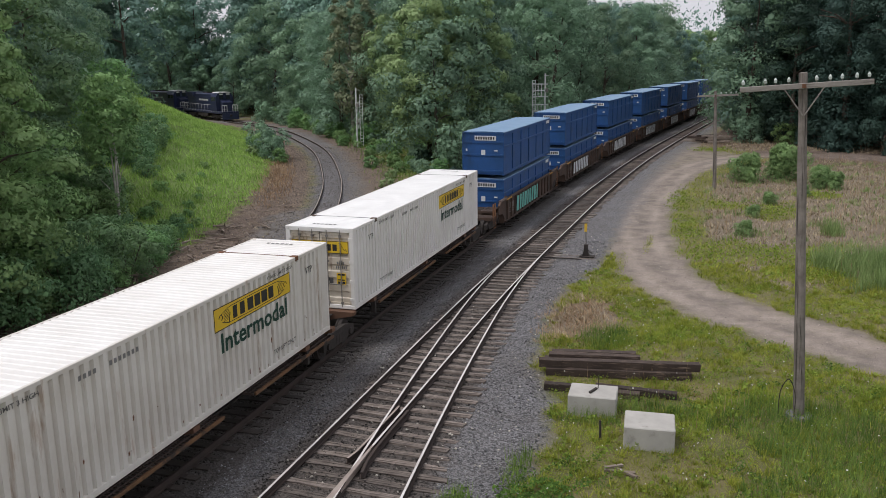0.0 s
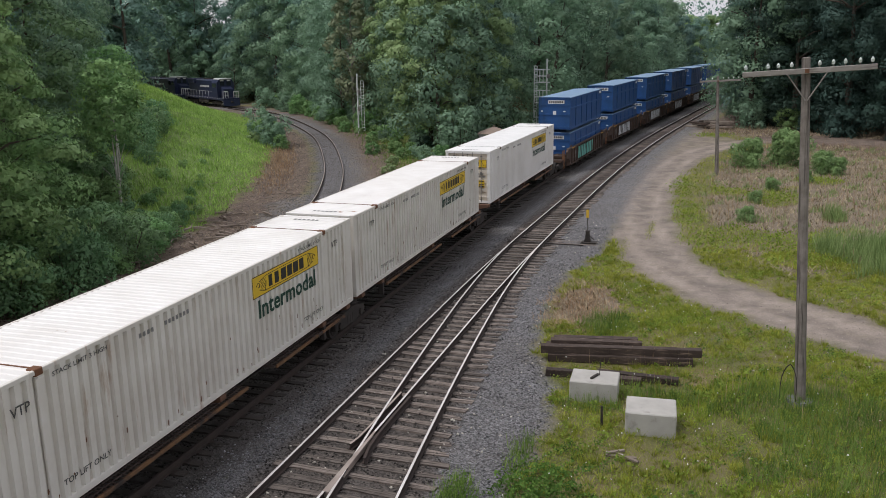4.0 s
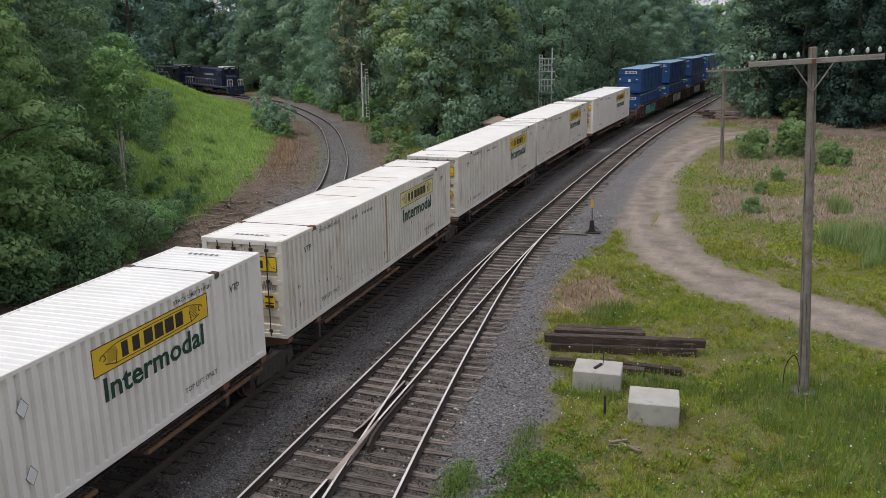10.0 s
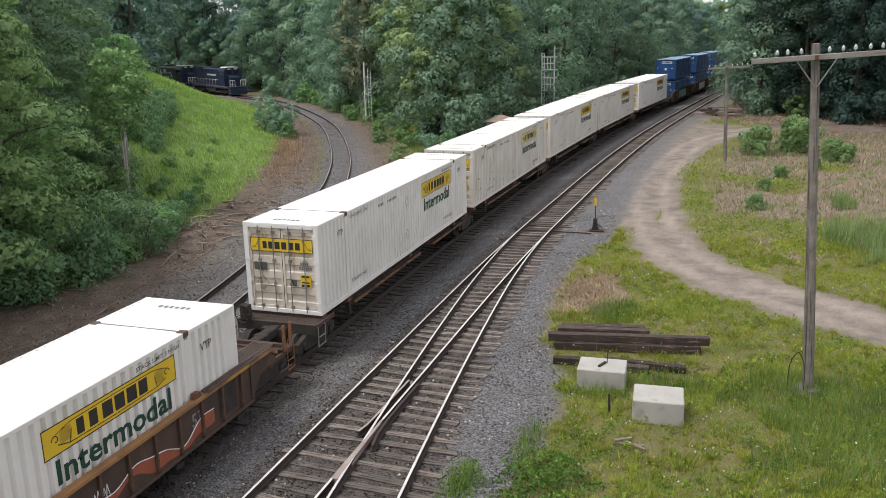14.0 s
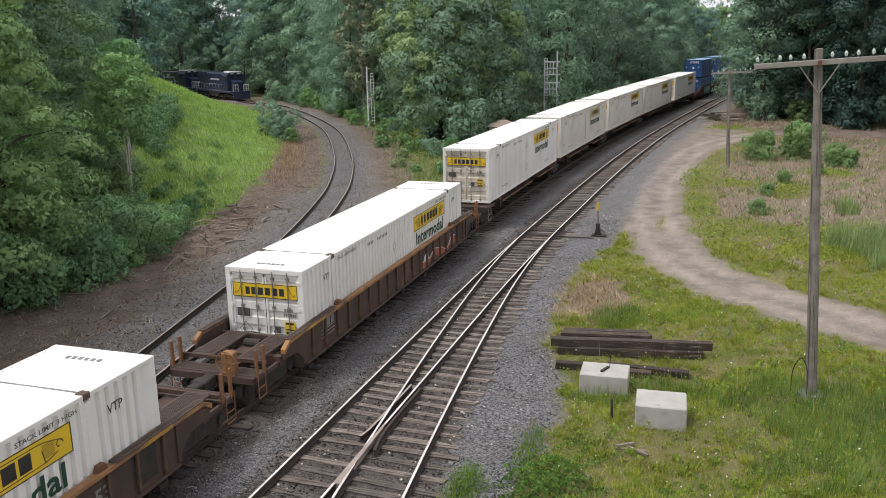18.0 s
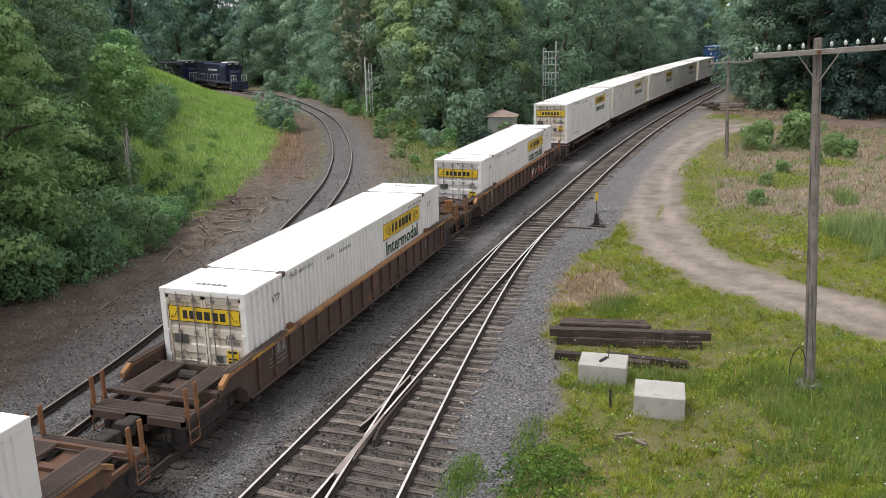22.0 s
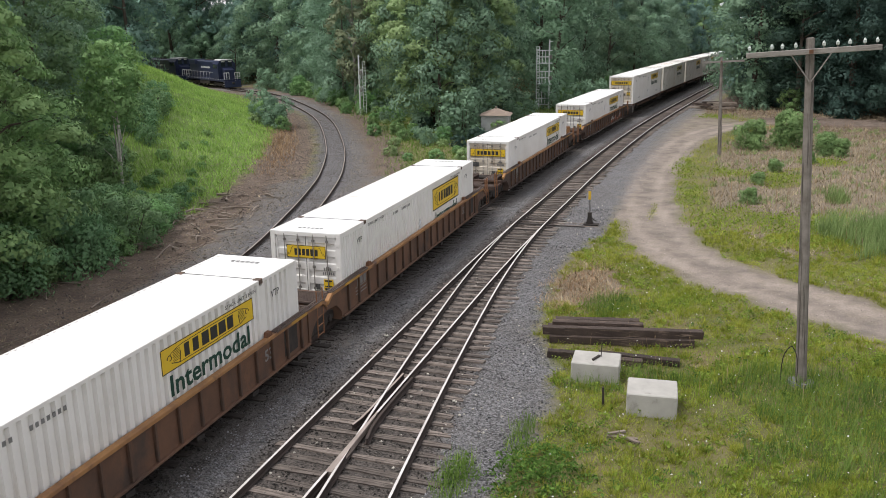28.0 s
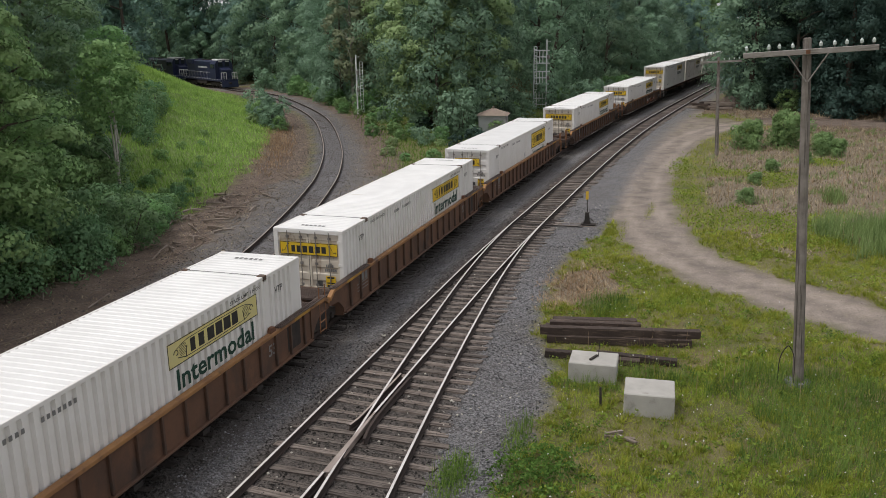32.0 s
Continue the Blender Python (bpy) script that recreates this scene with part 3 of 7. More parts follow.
    # ballast under the train: soot, plus the train's shade put into the colour
    ballast = mixed(nt, mask("soot_shade", 0.8, 0.4), ballast, mixed(nt, tone.outputs[0], (0.014, 0.013, 0.012), (0.09, 0.083, 0.076)))
    ballast = mixed(nt, times(nt, n1, 0.4), ballast, (0.105, 0.09, 0.078))
    ballast = mixed(nt, times(nt, mask("between", 1.5, 0.4), 0.85), ballast, mixed(nt, tone.outputs[0], (0.026, 0.021, 0.017), (0.105, 0.085, 0.07)))
    ballast = mixed(nt, times(nt, mask("earthy", 0.9, 0.5), 0.75), ballast, mixed(nt, tone.outputs[0], mixed(nt, n4, (0.17, 0.148, 0.128), (0.085, 0.074, 0.064)), mixed(nt, n1, (0.235, 0.215, 0.195), (0.125, 0.116, 0.108))))
    col = mixed(nt, mask("gravel", 2.4, 0.35), col, ballast)
    nt.links.new(col, bs.inputs["Base Color"])
    bp = nt.nodes.new("ShaderNodeBump")
    bp.inputs["Strength"].default_value, bp.inputs["Distance"].default_value = 0.9, 0.03
    nt.links.new(mixed(nt, 0.5, n3, stones.outputs["Distance"]), bp.inputs["Height"])
    nt.links.new(bp.outputs[0], bs.inputs["Normal"])
    me.materials.append(ma)
    return tagged(new("ground", me), "flat grassy ground with dirt road, gravel beds and a green bank", "ground", kind="structure")


build_ground()


# ---- lines of rails ----
RAIL = [(-0.07, -0.17), (0.07, -0.17), (0.07, -0.155), (0.015, -0.14), (0.012, -0.045), (0.036, -0.035), (0.036, -0.004), (0.03, 0.0), (-0.03, 0.0), (-0.036, -0.004), (-0.036, -0.035), (-0.012, -0.045), (-0.015, -0.14), (-0.07, -0.155)]


def rail_mesh(points, name="rail", top=0):
    """A rail through points (x, y, z of its head)."""
    v, f = [], []
    n = len(RAIL)
    for i, p in enumerate(points):
        a, b = points[max(i - 1, 0)], points[min(i + 1, len(points) - 1)]
        d = (Vector(b) - Vector(a)).normalized()
        r = Vector((d.y, -d.x, 0))
        v += [(p[0] + r.x * u, p[1] + r.y * u, p[2] + w) for u, w in RAIL]
    mats = []
    for i in range(len(points) - 1):
        for j in range(n):
            f.append((i * n + j, i * n + (j + 1) % n, (i + 1) * n + (j + 1) % n, (i + 1) * n + j))
            mats.append(top if j == 7 else 1)
    f += [tuple(range(n)), tuple(range(len(v) - n, len(v)))]
    mats += [1, 1]
    me = bpy.data.meshes.new(name)
    me.from_pydata(v, [], f)
    bm = bmesh.new()
    bm.from_mesh(me)
    bmesh.ops.recalc_face_normals(bm, faces=bm.faces)
    bm.to_mesh(me)
    bm.free()
    me.materials.append(M_RAIL)
    me.materials.append(M_RAILSIDE)
    me.materials.append(M_RAIL_DULL)
    me.polygons.foreach_set("material_index", mats)
    return me


def tie_mesh(length, seed, material=None):
    rnd = random.Random(seed)
    b = Build()
    n = 5
    for i in range(n):
        b.box(-length / 2 + length * i / n, -length / 2 + length * (i + 1) / n, -0.105, 0.105, -0.15, 0.0)
    me = bpy.data.meshes.new("tie")
    me.from_pydata(b.v, [], b.f)
    bm = bmesh.new()
    bm.from_mesh(me)
    bmesh.ops.remove_doubles(bm, verts=bm.verts, dist=0.001)
    inner = [f for f in bm.faces if abs(f.normal.x) > 0.9 and abs(f.calc_center_median().x) < length / 2 - 0.01]
    bmesh.ops.delete(bm, geom=inner, context="FACES_ONLY")
    bmesh.ops.recalc_face_normals(bm, faces=bm.faces)
    for v in bm.verts:
        v.co.z += rnd.uniform(-0.016, 0.012)
        v.co.y += rnd.uniform(-0.02, 0.02)
        if abs(v.co.x) > length / 2 - 0.01:
            v.co.x += rnd.uniform(-0.05, 0.04)
    bm.to_mesh(me)
    bm.free()
    me.materials.append(material or M_TIE)
    return me


TIES = {k: [tie_mesh(k, i) for i in range(3)] for k in (2.6, 3.1, 3.6, 4.2)}


OILY_SHADE_TIES = [tie_mesh(2.6, i, M_TIE_DARK) for i in range(3)]


def lay_ties(parent, places, rnd, oily_shade=False):
    for x, y, z, turn, length in places:
        k = min(TIES, key=lambda q: abs(q - length))
        ob = new("tie", rnd.choice(OILY_SHADE_TIES if oily_shade else TIES[k]))
        ob.parent = parent
        ob.matrix_basis = pose(x + rnd.uniform(-0.13, 0.13), y + rnd.uniform(-0.04, 0.04), z - 0.172 + rnd.uniform(-0.03, 0.004), 0, rnd.uniform(-0.5, 0.5), turn + rnd.uniform(-2.6, 2.6))


def plates(places, offs=(-0.7525, 0.7525)):
    b = Build()
    for x, y, z, turn, _ in places:
        m = pose(x, y, z, 0, 0, turn)
        for o in offs:
            b.box(o - 0.17, o + 0.17, -0.09, 0.09, -0.17, -0.158, m)
    return b


def on_line(s0, s1, step, off):
    out = []
    s = s0
    while s < s1:
        x, y, z, turn = line(s, off)
        out.append((x, y, z, turn, 2.6))
        s += step
    return out


def rails_along(s0, s1, off, parent, top=0):
    for o in (-0.7525, 0.7525):
        part("rail", rail_mesh([line(s, off + o)[:3] for s in np.arange(s0, s1, 2.0)], top=top), None, parent)


def build_lines():
    rnd = random.Random(4)
    main = thing("railway_track", "main track on dark ballast under the freight train", "railway track", kind="structure")
    # heads take the dark web colour, standing in for shade under the cars
    rails_along(-40, 230, 0.0, main, 1)
    pl = on_line(-8, 130, 0.53, 0.0)
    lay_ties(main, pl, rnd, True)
    part("tie_plates", plates(pl[:60]), M_RAILSIDE, main)
    side = thing("railway_track", "rusty second track with a turnout and weathered ties", "railway track", kind="structure")
    for o in (-0.7525, 0.7525):
        # straight stock rail on the left, the through rail on the right
        part("rail", rail_mesh([line(s, second(s) + o)[:3] for s in np.arange(-22, 225, 1.5)]), None, side)
    def veer(y):
        return 1.62 * (max(0.0, 41.0 - y) / 25.2) ** 1.6
    for o in (-0.7525, 0.7525):
        pts = []
        for y in np.arange(-22, 43.1, 1.0):
            x, yy, z, _ = line(y, second(y) + o)
            shift = veer(y)
            pts.append((x + shift + (0.004 if o > 0 else 0.0), yy, z + 0.002))
        part("rail", rail_mesh(pts), None, side)
    # frog, wing rails and guard rails
    frog_y = 17.1
    fx = line(frog_y, X2 + 0.7525)[0]
    frog = Build()
    frog.prism([(fx - 0.03, frog_y - 1.9), (fx + 0.13, frog_y - 1.9), (fx + 0.03, frog_y + 1.2), (fx - 0.03, frog_y + 1.2)], -0.15, 0.004, "z")
    part("frog", frog, M_RAIL_DULL, side, "worn bright steel crossing nose")
    part("wing_rail", rail_mesh([(4.61, 20.9, -0.006), (4.58, 19.6, -0.006), (4.57, 18.6, -0.006), (4.54, 17.9, -0.006), (4.47, 17.5, -0.006)], top=2), None, side, "flared wing rail beside the crossing nose")
    part("wing_rail", rail_mesh([(4.95, 20.7, -0.006), (4.93, 19.4, -0.006), (4.94, 18.2, -0.006), (4.99, 17.5, -0.006), (5.1, 16.9, -0.006)], top=1), None, side, "dark rusty wing rail beside the crossing nose")
    pl = []
    y = -8.0
    while y < 150:
        if y < 42.5:
            v = veer(y)
            length = 2.6 + v if y < 39 else 2.7
            x, yy, z, turn = line(y, second(y))
            pl.append((x + v / 2 + 0.26, yy, z, turn - math.degrees(v / 30), length - 0.15))
        else:
            x, yy, z, turn = line(y, second(y))
            pl.append((x, yy, z, turn, 2.6))
        y += 0.53
    lay_ties(side, pl, rnd)
    part("tie_plates", plates(pl[92:162]), M_RAILSIDE, side)
    rods = Build().box(3.2, 7.1, 40.9, 40.98, -0.14, -0.1).box(3.5, 4.8, 39.6, 39.66, -0.12, -0.09)
    part("switch_rod", rods, M_DARKSTEEL, side)
    wye = thing("railway_track", "curved branch track on grey gravel below the grassy bank", "railway track", kind="structure")
    for o in (-0.7525, 0.7525):
        pts = []
        for i, p in enumerate(WYE_LINE):
            a, b = WYE_LINE[max(i - 1, 0)], WYE_LINE[min(i + 1, len(WYE_LINE) - 1)]
            d = (b - a).normalized()
            pts.append((p.x + d.y * o, p.y - d.x * o, p.z))
        part("rail", rail_mesh(pts, top=2), None, wye)
    pl, run = [], 0.0
    for a, b in zip(WYE_LINE[:-1], WYE_LINE[1:]):
        n = (b - a).length
        while run < n:
            p = a.lerp(b, run / n)
            if 16 < p.y < 100:
                pl.append((p.x, p.y, p.z - 0.052, math.degrees(math.atan2(-(b.x - a.x), b.y - a.y)), 2.6))
            run += 0.55
        run -= n
    lay_ties(wye, pl, rnd)


build_lines()


# ---- the freight train ----
def containers_side(b, sx, length, z0, z1, pitch=0.275, depth=0.045, x_out=1.29):
    """A corrugated wall along y on one side."""
    prof, y = [], 0.12
    while y + pitch <= length - 0.12 + 1e-6:
        prof += [(y, x_out), (y + pitch * 0.48, x_out), (y + pitch * 0.6, x_out - depth), (y + pitch * 0.88, x_out - depth)]
        y += pitch
    prof.append((length - 0.12, x_out))
    b.strip([[(sx * x, yy - length / 2, z) for yy, x in prof] for z in (z0, z1)])
    return b


def sign_panel(parent, material, x, y0, y1, z0, z1, border, slant=True):
    """The carrier's sign on the visible side: a film panel with bars for the name and curls at its ends. y1 is the forward end."""
    sign = part("sign", Build().box(x, x + 0.005, y0, y1, z0, z1), material, parent, "yellow sign panel with dark bars")
    ink = Build()
    t = 0.05 if border else 0.022
    xo, x1 = x + 0.0052, x + 0.0075
    for a in ((y0, y1, z0, z0 + t), (y0, y1, z1 - t, z1), (y0, y0 + t, z0 + t, z1 - t), (y1 - t, y1, z0 + t, z1 - t)):
        ink.box(xo, x1, *a)
    part("sign_border", ink, M_INK, sign)
    w = (y1 - y0) * 0.56
    c = (y0 + y1) / 2
    h = (z1 - z0) * (0.44 if border else 0.54)
    zc = (z0 + z1) / 2
    wide = (0.6, 0.7, 0.9, 0.9, 0.95, 0.85)
    tot = sum(wide) + 0.32 * 6
    u = c - w / 2
    for i, k in enumerate(wide):
        k = k * w / tot
        part("name_bar", Build().box(xo, x1 + 0.002, u, u + k, zc - h / 2, zc + h / 2), M_INK, sign)
        u += k + 0.32 * w / tot * (1.4 if i in (0, 1) else 0.7)
    for s in (-1, 1):
        curl = Build()
        e = c + s * (y1 - y0) * 0.42
        pts = []
        for i in range(15):
            a, r = i / 14 * 5.0, (z1 - z0) * 0.17 * (1 - i / 22)
            pts.append((x + 0.0065, e + s * r * math.cos(a), zc + r * math.sin(a)))
        curl.path(pts, 0.012, 4)
        curl.path([(x + 0.0065, e - s * 0.05, zc - (z1 - z0) * 0.2), (x + 0.0065, e - s * 0.36, zc - (z1 - z0) * 0.34), (x + 0.0065, e - s * 0.42, zc + (z1 - z0) * 0.1)], 0.012, 4)
        curl.path([(x + 0.0065, e - s * 0.02, zc + (z1 - z0) * 0.17), (x + 0.0065, e - s * 0.3, zc + (z1 - z0) * 0.3), (x + 0.0065, e - s * 0.5, zc + (z1 - z0) * 0.34), (x + 0.0065, c, zc + (z1 - z0) * 0.36)], 0.009, 4)
        curl.path([(x + 0.0065, e - s * 0.36, zc - (z1 - z0) * 0.34), (x + 0.0065, c, zc - (z1 - z0) * 0.37)], 0.009, 4)
        for k in range(8):
            zz = zc + (z1 - z0) * (0.22 - 0.06 * k)
            curl.box(xo, x1, min(e - s * 0.12, e - s * 0.4), max(e - s * 0.12, e - s * 0.4), zz, zz + 0.012)
        part("sign_scroll", curl, M_INK, sign)
    return sign


TEXTS = {}
SIDE_BAR = Build().box(-0.002, 0.002, 0, 0.08, 0, 0.1).mesh("number_bar", M_FAINT)
ROOF_BAR = Build().box(0, 0.1, -0.06, 0.06, -0.002, 0.002).mesh("roof_number_bar", M_FAINT)
DOOR_BAR = Build().box(0, 0.05, 0, 0.006, 0, 0.1).mesh("number_bar", M_FAINT)


def side_text(parent, name, text, height, width, material, x, y0, z0, label=""):
    """Writing on the right-hand side, reading towards the front."""
    key = (text, height, width, material.name)
    if key not in TEXTS:
        TEXTS[key] = letters(text, height, material, width, 0.022 if height > 0.3 else 0.014)
    ob = part(name, TEXTS[key], None, parent, label)
    ob.matrix_basis = Matrix(((0, 0, 1, x), (1, 0, 0, y0), (0, 1, 0, z0), (0, 0, 0, 1)))
    return ob


def big_container(label, old=False, pale=False, border=False, smooth_roof=False, door_sign="yellow", low_word=False, stripe=False, clean=False, placards=()):
    L, H, X = 16.15, 2.896, 1.295
    wall, roofm = (M_WHITE_OLD, M_ROOF_OLD) if old else (M_WHITE, M_ROOF)
    c = thing("shipping_container", label, "container", "white containers on the train")
    for sx in (1, -1):
        pitch, depth = (0.275, 0.08) if not border else (0.2, 0.04)
        part("side_wall", containers_side(Build(), sx, L, 0.15, 2.81, pitch, depth), wall, c)
        part("bottom_rail", Build().box(min(sx * 1.2, sx * X), max(sx * 1.2, sx * X), -L / 2 + 0.12, L / 2 - 0.12, 0.0, 0.16), wall, c, bevel=0.012)
        part("top_rail", Build().box(min(sx * 1.22, sx * X), max(sx * 1.22, sx * X), -L / 2 + 0.12, L / 2 - 0.12, 2.795 if not border else 2.72, H - 0.006), wall, c, bevel=0.01)
        for e in (-1, 1):
            part("corner_post", Build().box(min(sx * 1.13, sx * X), max(sx * 1.13, sx * X), min(e * (L / 2 - 0.13), e * L / 2), max(e * (L / 2 - 0.13), e * L / 2), 0.11, H - 0.1), wall, c, bevel=0.012)
            for z in (0, H - 0.115):
                part("corner_casting", Build().box(min(sx * 1.12, sx * (X + 0.004)), max(sx * 1.12, sx * (X + 0.004)), min(e * (L / 2 - 0.17), e * (L / 2 + 0.004)), max(e * (L / 2 - 0.17), e * (L / 2 + 0.004)), z, z + 0.115), wall, c, bevel=0.012)
            yp = e * 6.0
            part("lift_post", Build().box(min(sx * 1.24, sx * (X + 0.006)), max(sx * 1.24, sx * (X + 0.006)), yp - 0.09, yp + 0.09, 0.02, 2.72), wall, c, bevel=0.01)
            part("lift_casting", Build().box(min(sx * 1.1, sx * (X + 0.012)), max(sx * 1.1, sx * (X + 0.012)), yp - 0.1, yp + 0.1, H - 0.13, H + 0.012), M_RUST if old else M_CASTING, c, "rusty lifting casting" if old else "dark steel lifting casting", bevel=0.015)
    # roof with shallow cross ribs
    rows, y = [], -L / 2 + 0.15
    d = 0.003 if smooth_roof else 0.018
    while y < L / 2 - 0.2:
        for k, dz in ((0.0, 0.0), (0.11, 0.0), (0.135, -d), (0.205, -d), (0.23, 0.0)):
            if k < 0.23:
                rows.append([(-1.24, y + k, H - 0.012 + dz), (0, y + k, H - 0.002 + dz), (1.24, y + k, H - 0.012 + dz)])
        y += 0.23
    rows.append([(-1.24, L / 2 - 0.15, H - 0.012), (0, L / 2 - 0.15, H - 0.002), (1.24, L / 2 - 0.15, H - 0.012)])
    part("roof", Build().strip(rows), roofm, c)
    for e in (-1, 1):
        part("roof_end_plate", Build().box(-1.24, 1.24, min(e * (L / 2 - 0.16), e * (L / 2 - 0.002)), max(e * (L / 2 - 0.16), e * (L / 2 - 0.002)), H - 0.06, H - 0.001), roofm, c, bevel=0.01)
        part("roof_bow", Build().box(-1.2, 1.2, e * 6.0 - 0.018, e * 6.0 + 0.018, H - 0.014, H + 0.005), M_FAINT if not old else M_RUST, c)
    part("front_wall", Build().box(-1.14, 1.14, L / 2 - 0.05, L / 2 - 0.02, 0.1, H - 0.08), wall, c)
    part("floor", Build().box(-1.22, 1.22, -L / 2 + 0.1, L / 2 - 0.1, 0.09, 0.14), M_DARKSTEEL, c)
    part("door_backing", Build().box(-1.13, 1.13, -L / 2 + 0.105, -L / 2 + 0.13, 0.0, H - 0.03), wall, c)
    part("door_sill", Build().box(-1.13, 1.13, -L / 2, -L / 2 + 0.1, 0.0, 0.14), wall, c, bevel=0.01)
    part("door_header", Build().box(-1.13, 1.13, -L / 2, -L / 2 + 0.1, H - 0.16, H - 0.03), wall, c, bevel=0.01)
    for s in (-1, 1):
        x0, x1 = (0.012, 1.12) if s > 0 else (-1.12, -0.012)
        b = Build()
        prof = [(0.15, 0.06)]
        for z in (0.5, 0.98, 1.46, 1.94, 2.4):
            prof += [(z - 0.13, 0.06), (z - 0.09, 0.095), (z + 0.09, 0.095), (z + 0.13, 0.06)]
        prof.append((H - 0.17, 0.06))
        b.strip([[(x, -L / 2 + d0, z) for z, d0 in prof] for x in (x0, x1)])
        b.box(x0, x0 + 0.06, -L / 2 + 0.035, -L / 2 + 0.08, 0.15, H - 0.17)
        b.box(x1 - 0.06, x1, -L / 2 + 0.035, -L / 2 + 0.08, 0.15, H - 0.17)
        b.box(x0, x1, -L / 2 + 0.035, -L / 2 + 0.08, 0.15, 0.22)
        b.box(x0, x1, -L / 2 + 0.035, -L / 2 + 0.08, H - 0.26, H - 0.17)
        door = part("door", b, M_WHITE if clean else M_DOOR, c)
        for k in (0.22, 0.72):
            x = s * (k + 0.06)
            rod = Build().tube((x, -L / 2 + 0.005, 0.06), (x, -L / 2 + 0.005, H - 0.08), 0.018)
            for z in (0.2, 0.95, 1.7, 2.6):
                rod.box(x - 0.05, x + 0.05, -L / 2 + 0.0, -L / 2 + 0.04, z - 0.04, z + 0.04)
            part("lock_rod", rod, M_STEEL if not old else M_DARKSTEEL, door, "grey steel locking rod")
            hx = sorted((x, x - s * 0.26 if k > 0.5 else x + s * 0.26))
            part("door_handle", Build().box(hx[0], hx[1], -L / 2 - 0.02, -L / 2 + 0.0, 0.86, 0.9), M_STEEL, door)
        for z in (0.35, 1.0, 1.7, 2.5):
            hin = Build().box(min(s * 1.1, s * 1.22), max(s * 1.1, s * 1.22), -L / 2 - 0.012, -L / 2 + 0.06, z - 0.05, z + 0.05)
            part("hinge", hin, wall, door)
    part("door_gasket", Build().box(-0.012, 0.012, -L / 2 + 0.04, -L / 2 + 0.06, 0.15, H - 0.17), M_INK, c)
    if door_sign:
        ym = -L / 2 + 0.028
        w = 1.08 if not border else 0.72
        s = part("door_sign", Build().box(-w, w, ym, ym + 0.012, 1.98, 2.42), M_YELLOW if door_sign == "yellow" else M_YELLOW_PALE, c, "yellow door sign with dark bars")
        ink = Build()
        for a in ((-w, w, 1.98, 2.0), (-w, w, 2.4, 2.42), (-w, -w + 0.02, 2.0, 2.4), (w - 0.02, w, 2.0, 2.4)):
            ink.box(a[0], a[1], ym - 0.003, ym, a[2], a[3])
        u = -0.6 * w
        for k in (0.13, 0.15, 0.16, 0.16, 0.17, 0.15):
            k *= w
            part("name_bar", Build().box(u, u + k, ym - 0.004, ym, 2.07, 2.3), M_INK, s)
            u += k + 0.055 * w
        for sx in (-1, 1):
            pts = [(sx * w * 0.66, ym - 0.003, 2.36), (sx * w * 0.74, ym - 0.003, 2.32), (sx * w * 0.84, ym - 0.003, 2.12), (sx * w * 0.94, ym - 0.003, 2.08), (sx * w * 0.9, ym - 0.003, 2.16)]
            ink.path(pts, 0.007, 4)
        part("sign_border", ink, M_INK, s)
        warn = part("warning_label", Build().box(0.6, 0.95, ym, ym + 0.01, 0.88, 1.28), M_YELLOW, c, "yellow warning label")
        for z0, z1 in ((1.2, 1.26), (1.02, 1.06), (0.9, 0.98)):
            part("label_bar", Build().box(0.64, 0.91, ym - 0.003, ym, z0, z1), M_INK, warn)
        part("notice_plate", Build().box(0.26, 0.46, ym, ym + 0.01, 0.9, 1.1), M_GREY_INK, c)
        for i in range(6):
            part("number_bar", DOOR_BAR, None, c).location = (0.58 + i * 0.075, ym, 1.44)
        for i in range(4):
            part("number_bar", DOOR_BAR, None, c).location = (0.62 + i * 0.075, ym, 1.59)
        part("dark_placard", Build().box(-0.98, -0.56, ym, ym + 0.008, 1.36, 1.62), M_GREY_INK, c)
        dia = Build().path([(-0.72, ym, 1.18), (-0.5, ym, 0.95), (-0.72, ym, 0.72), (-0.94, ym, 0.95), (-0.72, ym, 1.18)], 0.008, 4)
        part("placard_frame", dia, M_GREY_INK, c)
    # sign and words on the right side, towards the front
    film = M_YELLOW_PALE if pale else M_YELLOW
    if low_word:
        sign_panel(c, film, X - 0.004, 1.55, 5.45, 1.62, 2.6, True)
        side_text(c, "lettering", "Intermodal", 0.5, 3.3, M_GREEN_INK, X + 0.002, 1.9, 1.02, "dark green word on white wall")
    else:
        sign_panel(c, film, X - 0.004, 1.5, 5.5, 1.95, 2.55, False)
        side_text(c, "lettering", "Intermodal", 0.52, 3.5, M_GREEN_INK, X + 0.002, 1.75, 1.34, "dark green word on white wall")
    side_text(c, "lettering", "TOP LIFT ONLY", 0.13, 1.35, M_GREY_INK, X + 0.002, 4.35, 0.42)
    side_text(c, "lettering", "TOP LIFT ONLY", 0.13, 1.35, M_GREY_INK, X + 0.002, -5.75, 0.42)
    side_text(c, "lettering", "VTP", 0.2, 0.46, M_GREY_INK, X + 0.002, 6.5, 2.22)
    side_text(c, "lettering", "VTP", 0.2, 0.46, M_GREY_INK, X + 0.002, -6.75, 2.22)
    side_text(c, "lettering", "STACK LIMIT 3 HIGH", 0.1, 1.5, M_GREY_INK, X + 0.002, 4.2, 2.62)
    side_text(c, "lettering", "STACK LIMIT 3 HIGH", 0.1, 1.5, M_GREY_INK, X + 0.002, -5.7, 2.62)
    for i in range(4):
        part("number_bar", SIDE_BAR, None, c).location = (X, -3.2 + i * 0.14, 2.5)
    for i in range(7):
        part("number_bar", SIDE_BAR, None, c).location = (X, -2.3 + i * 0.14, 2.5)
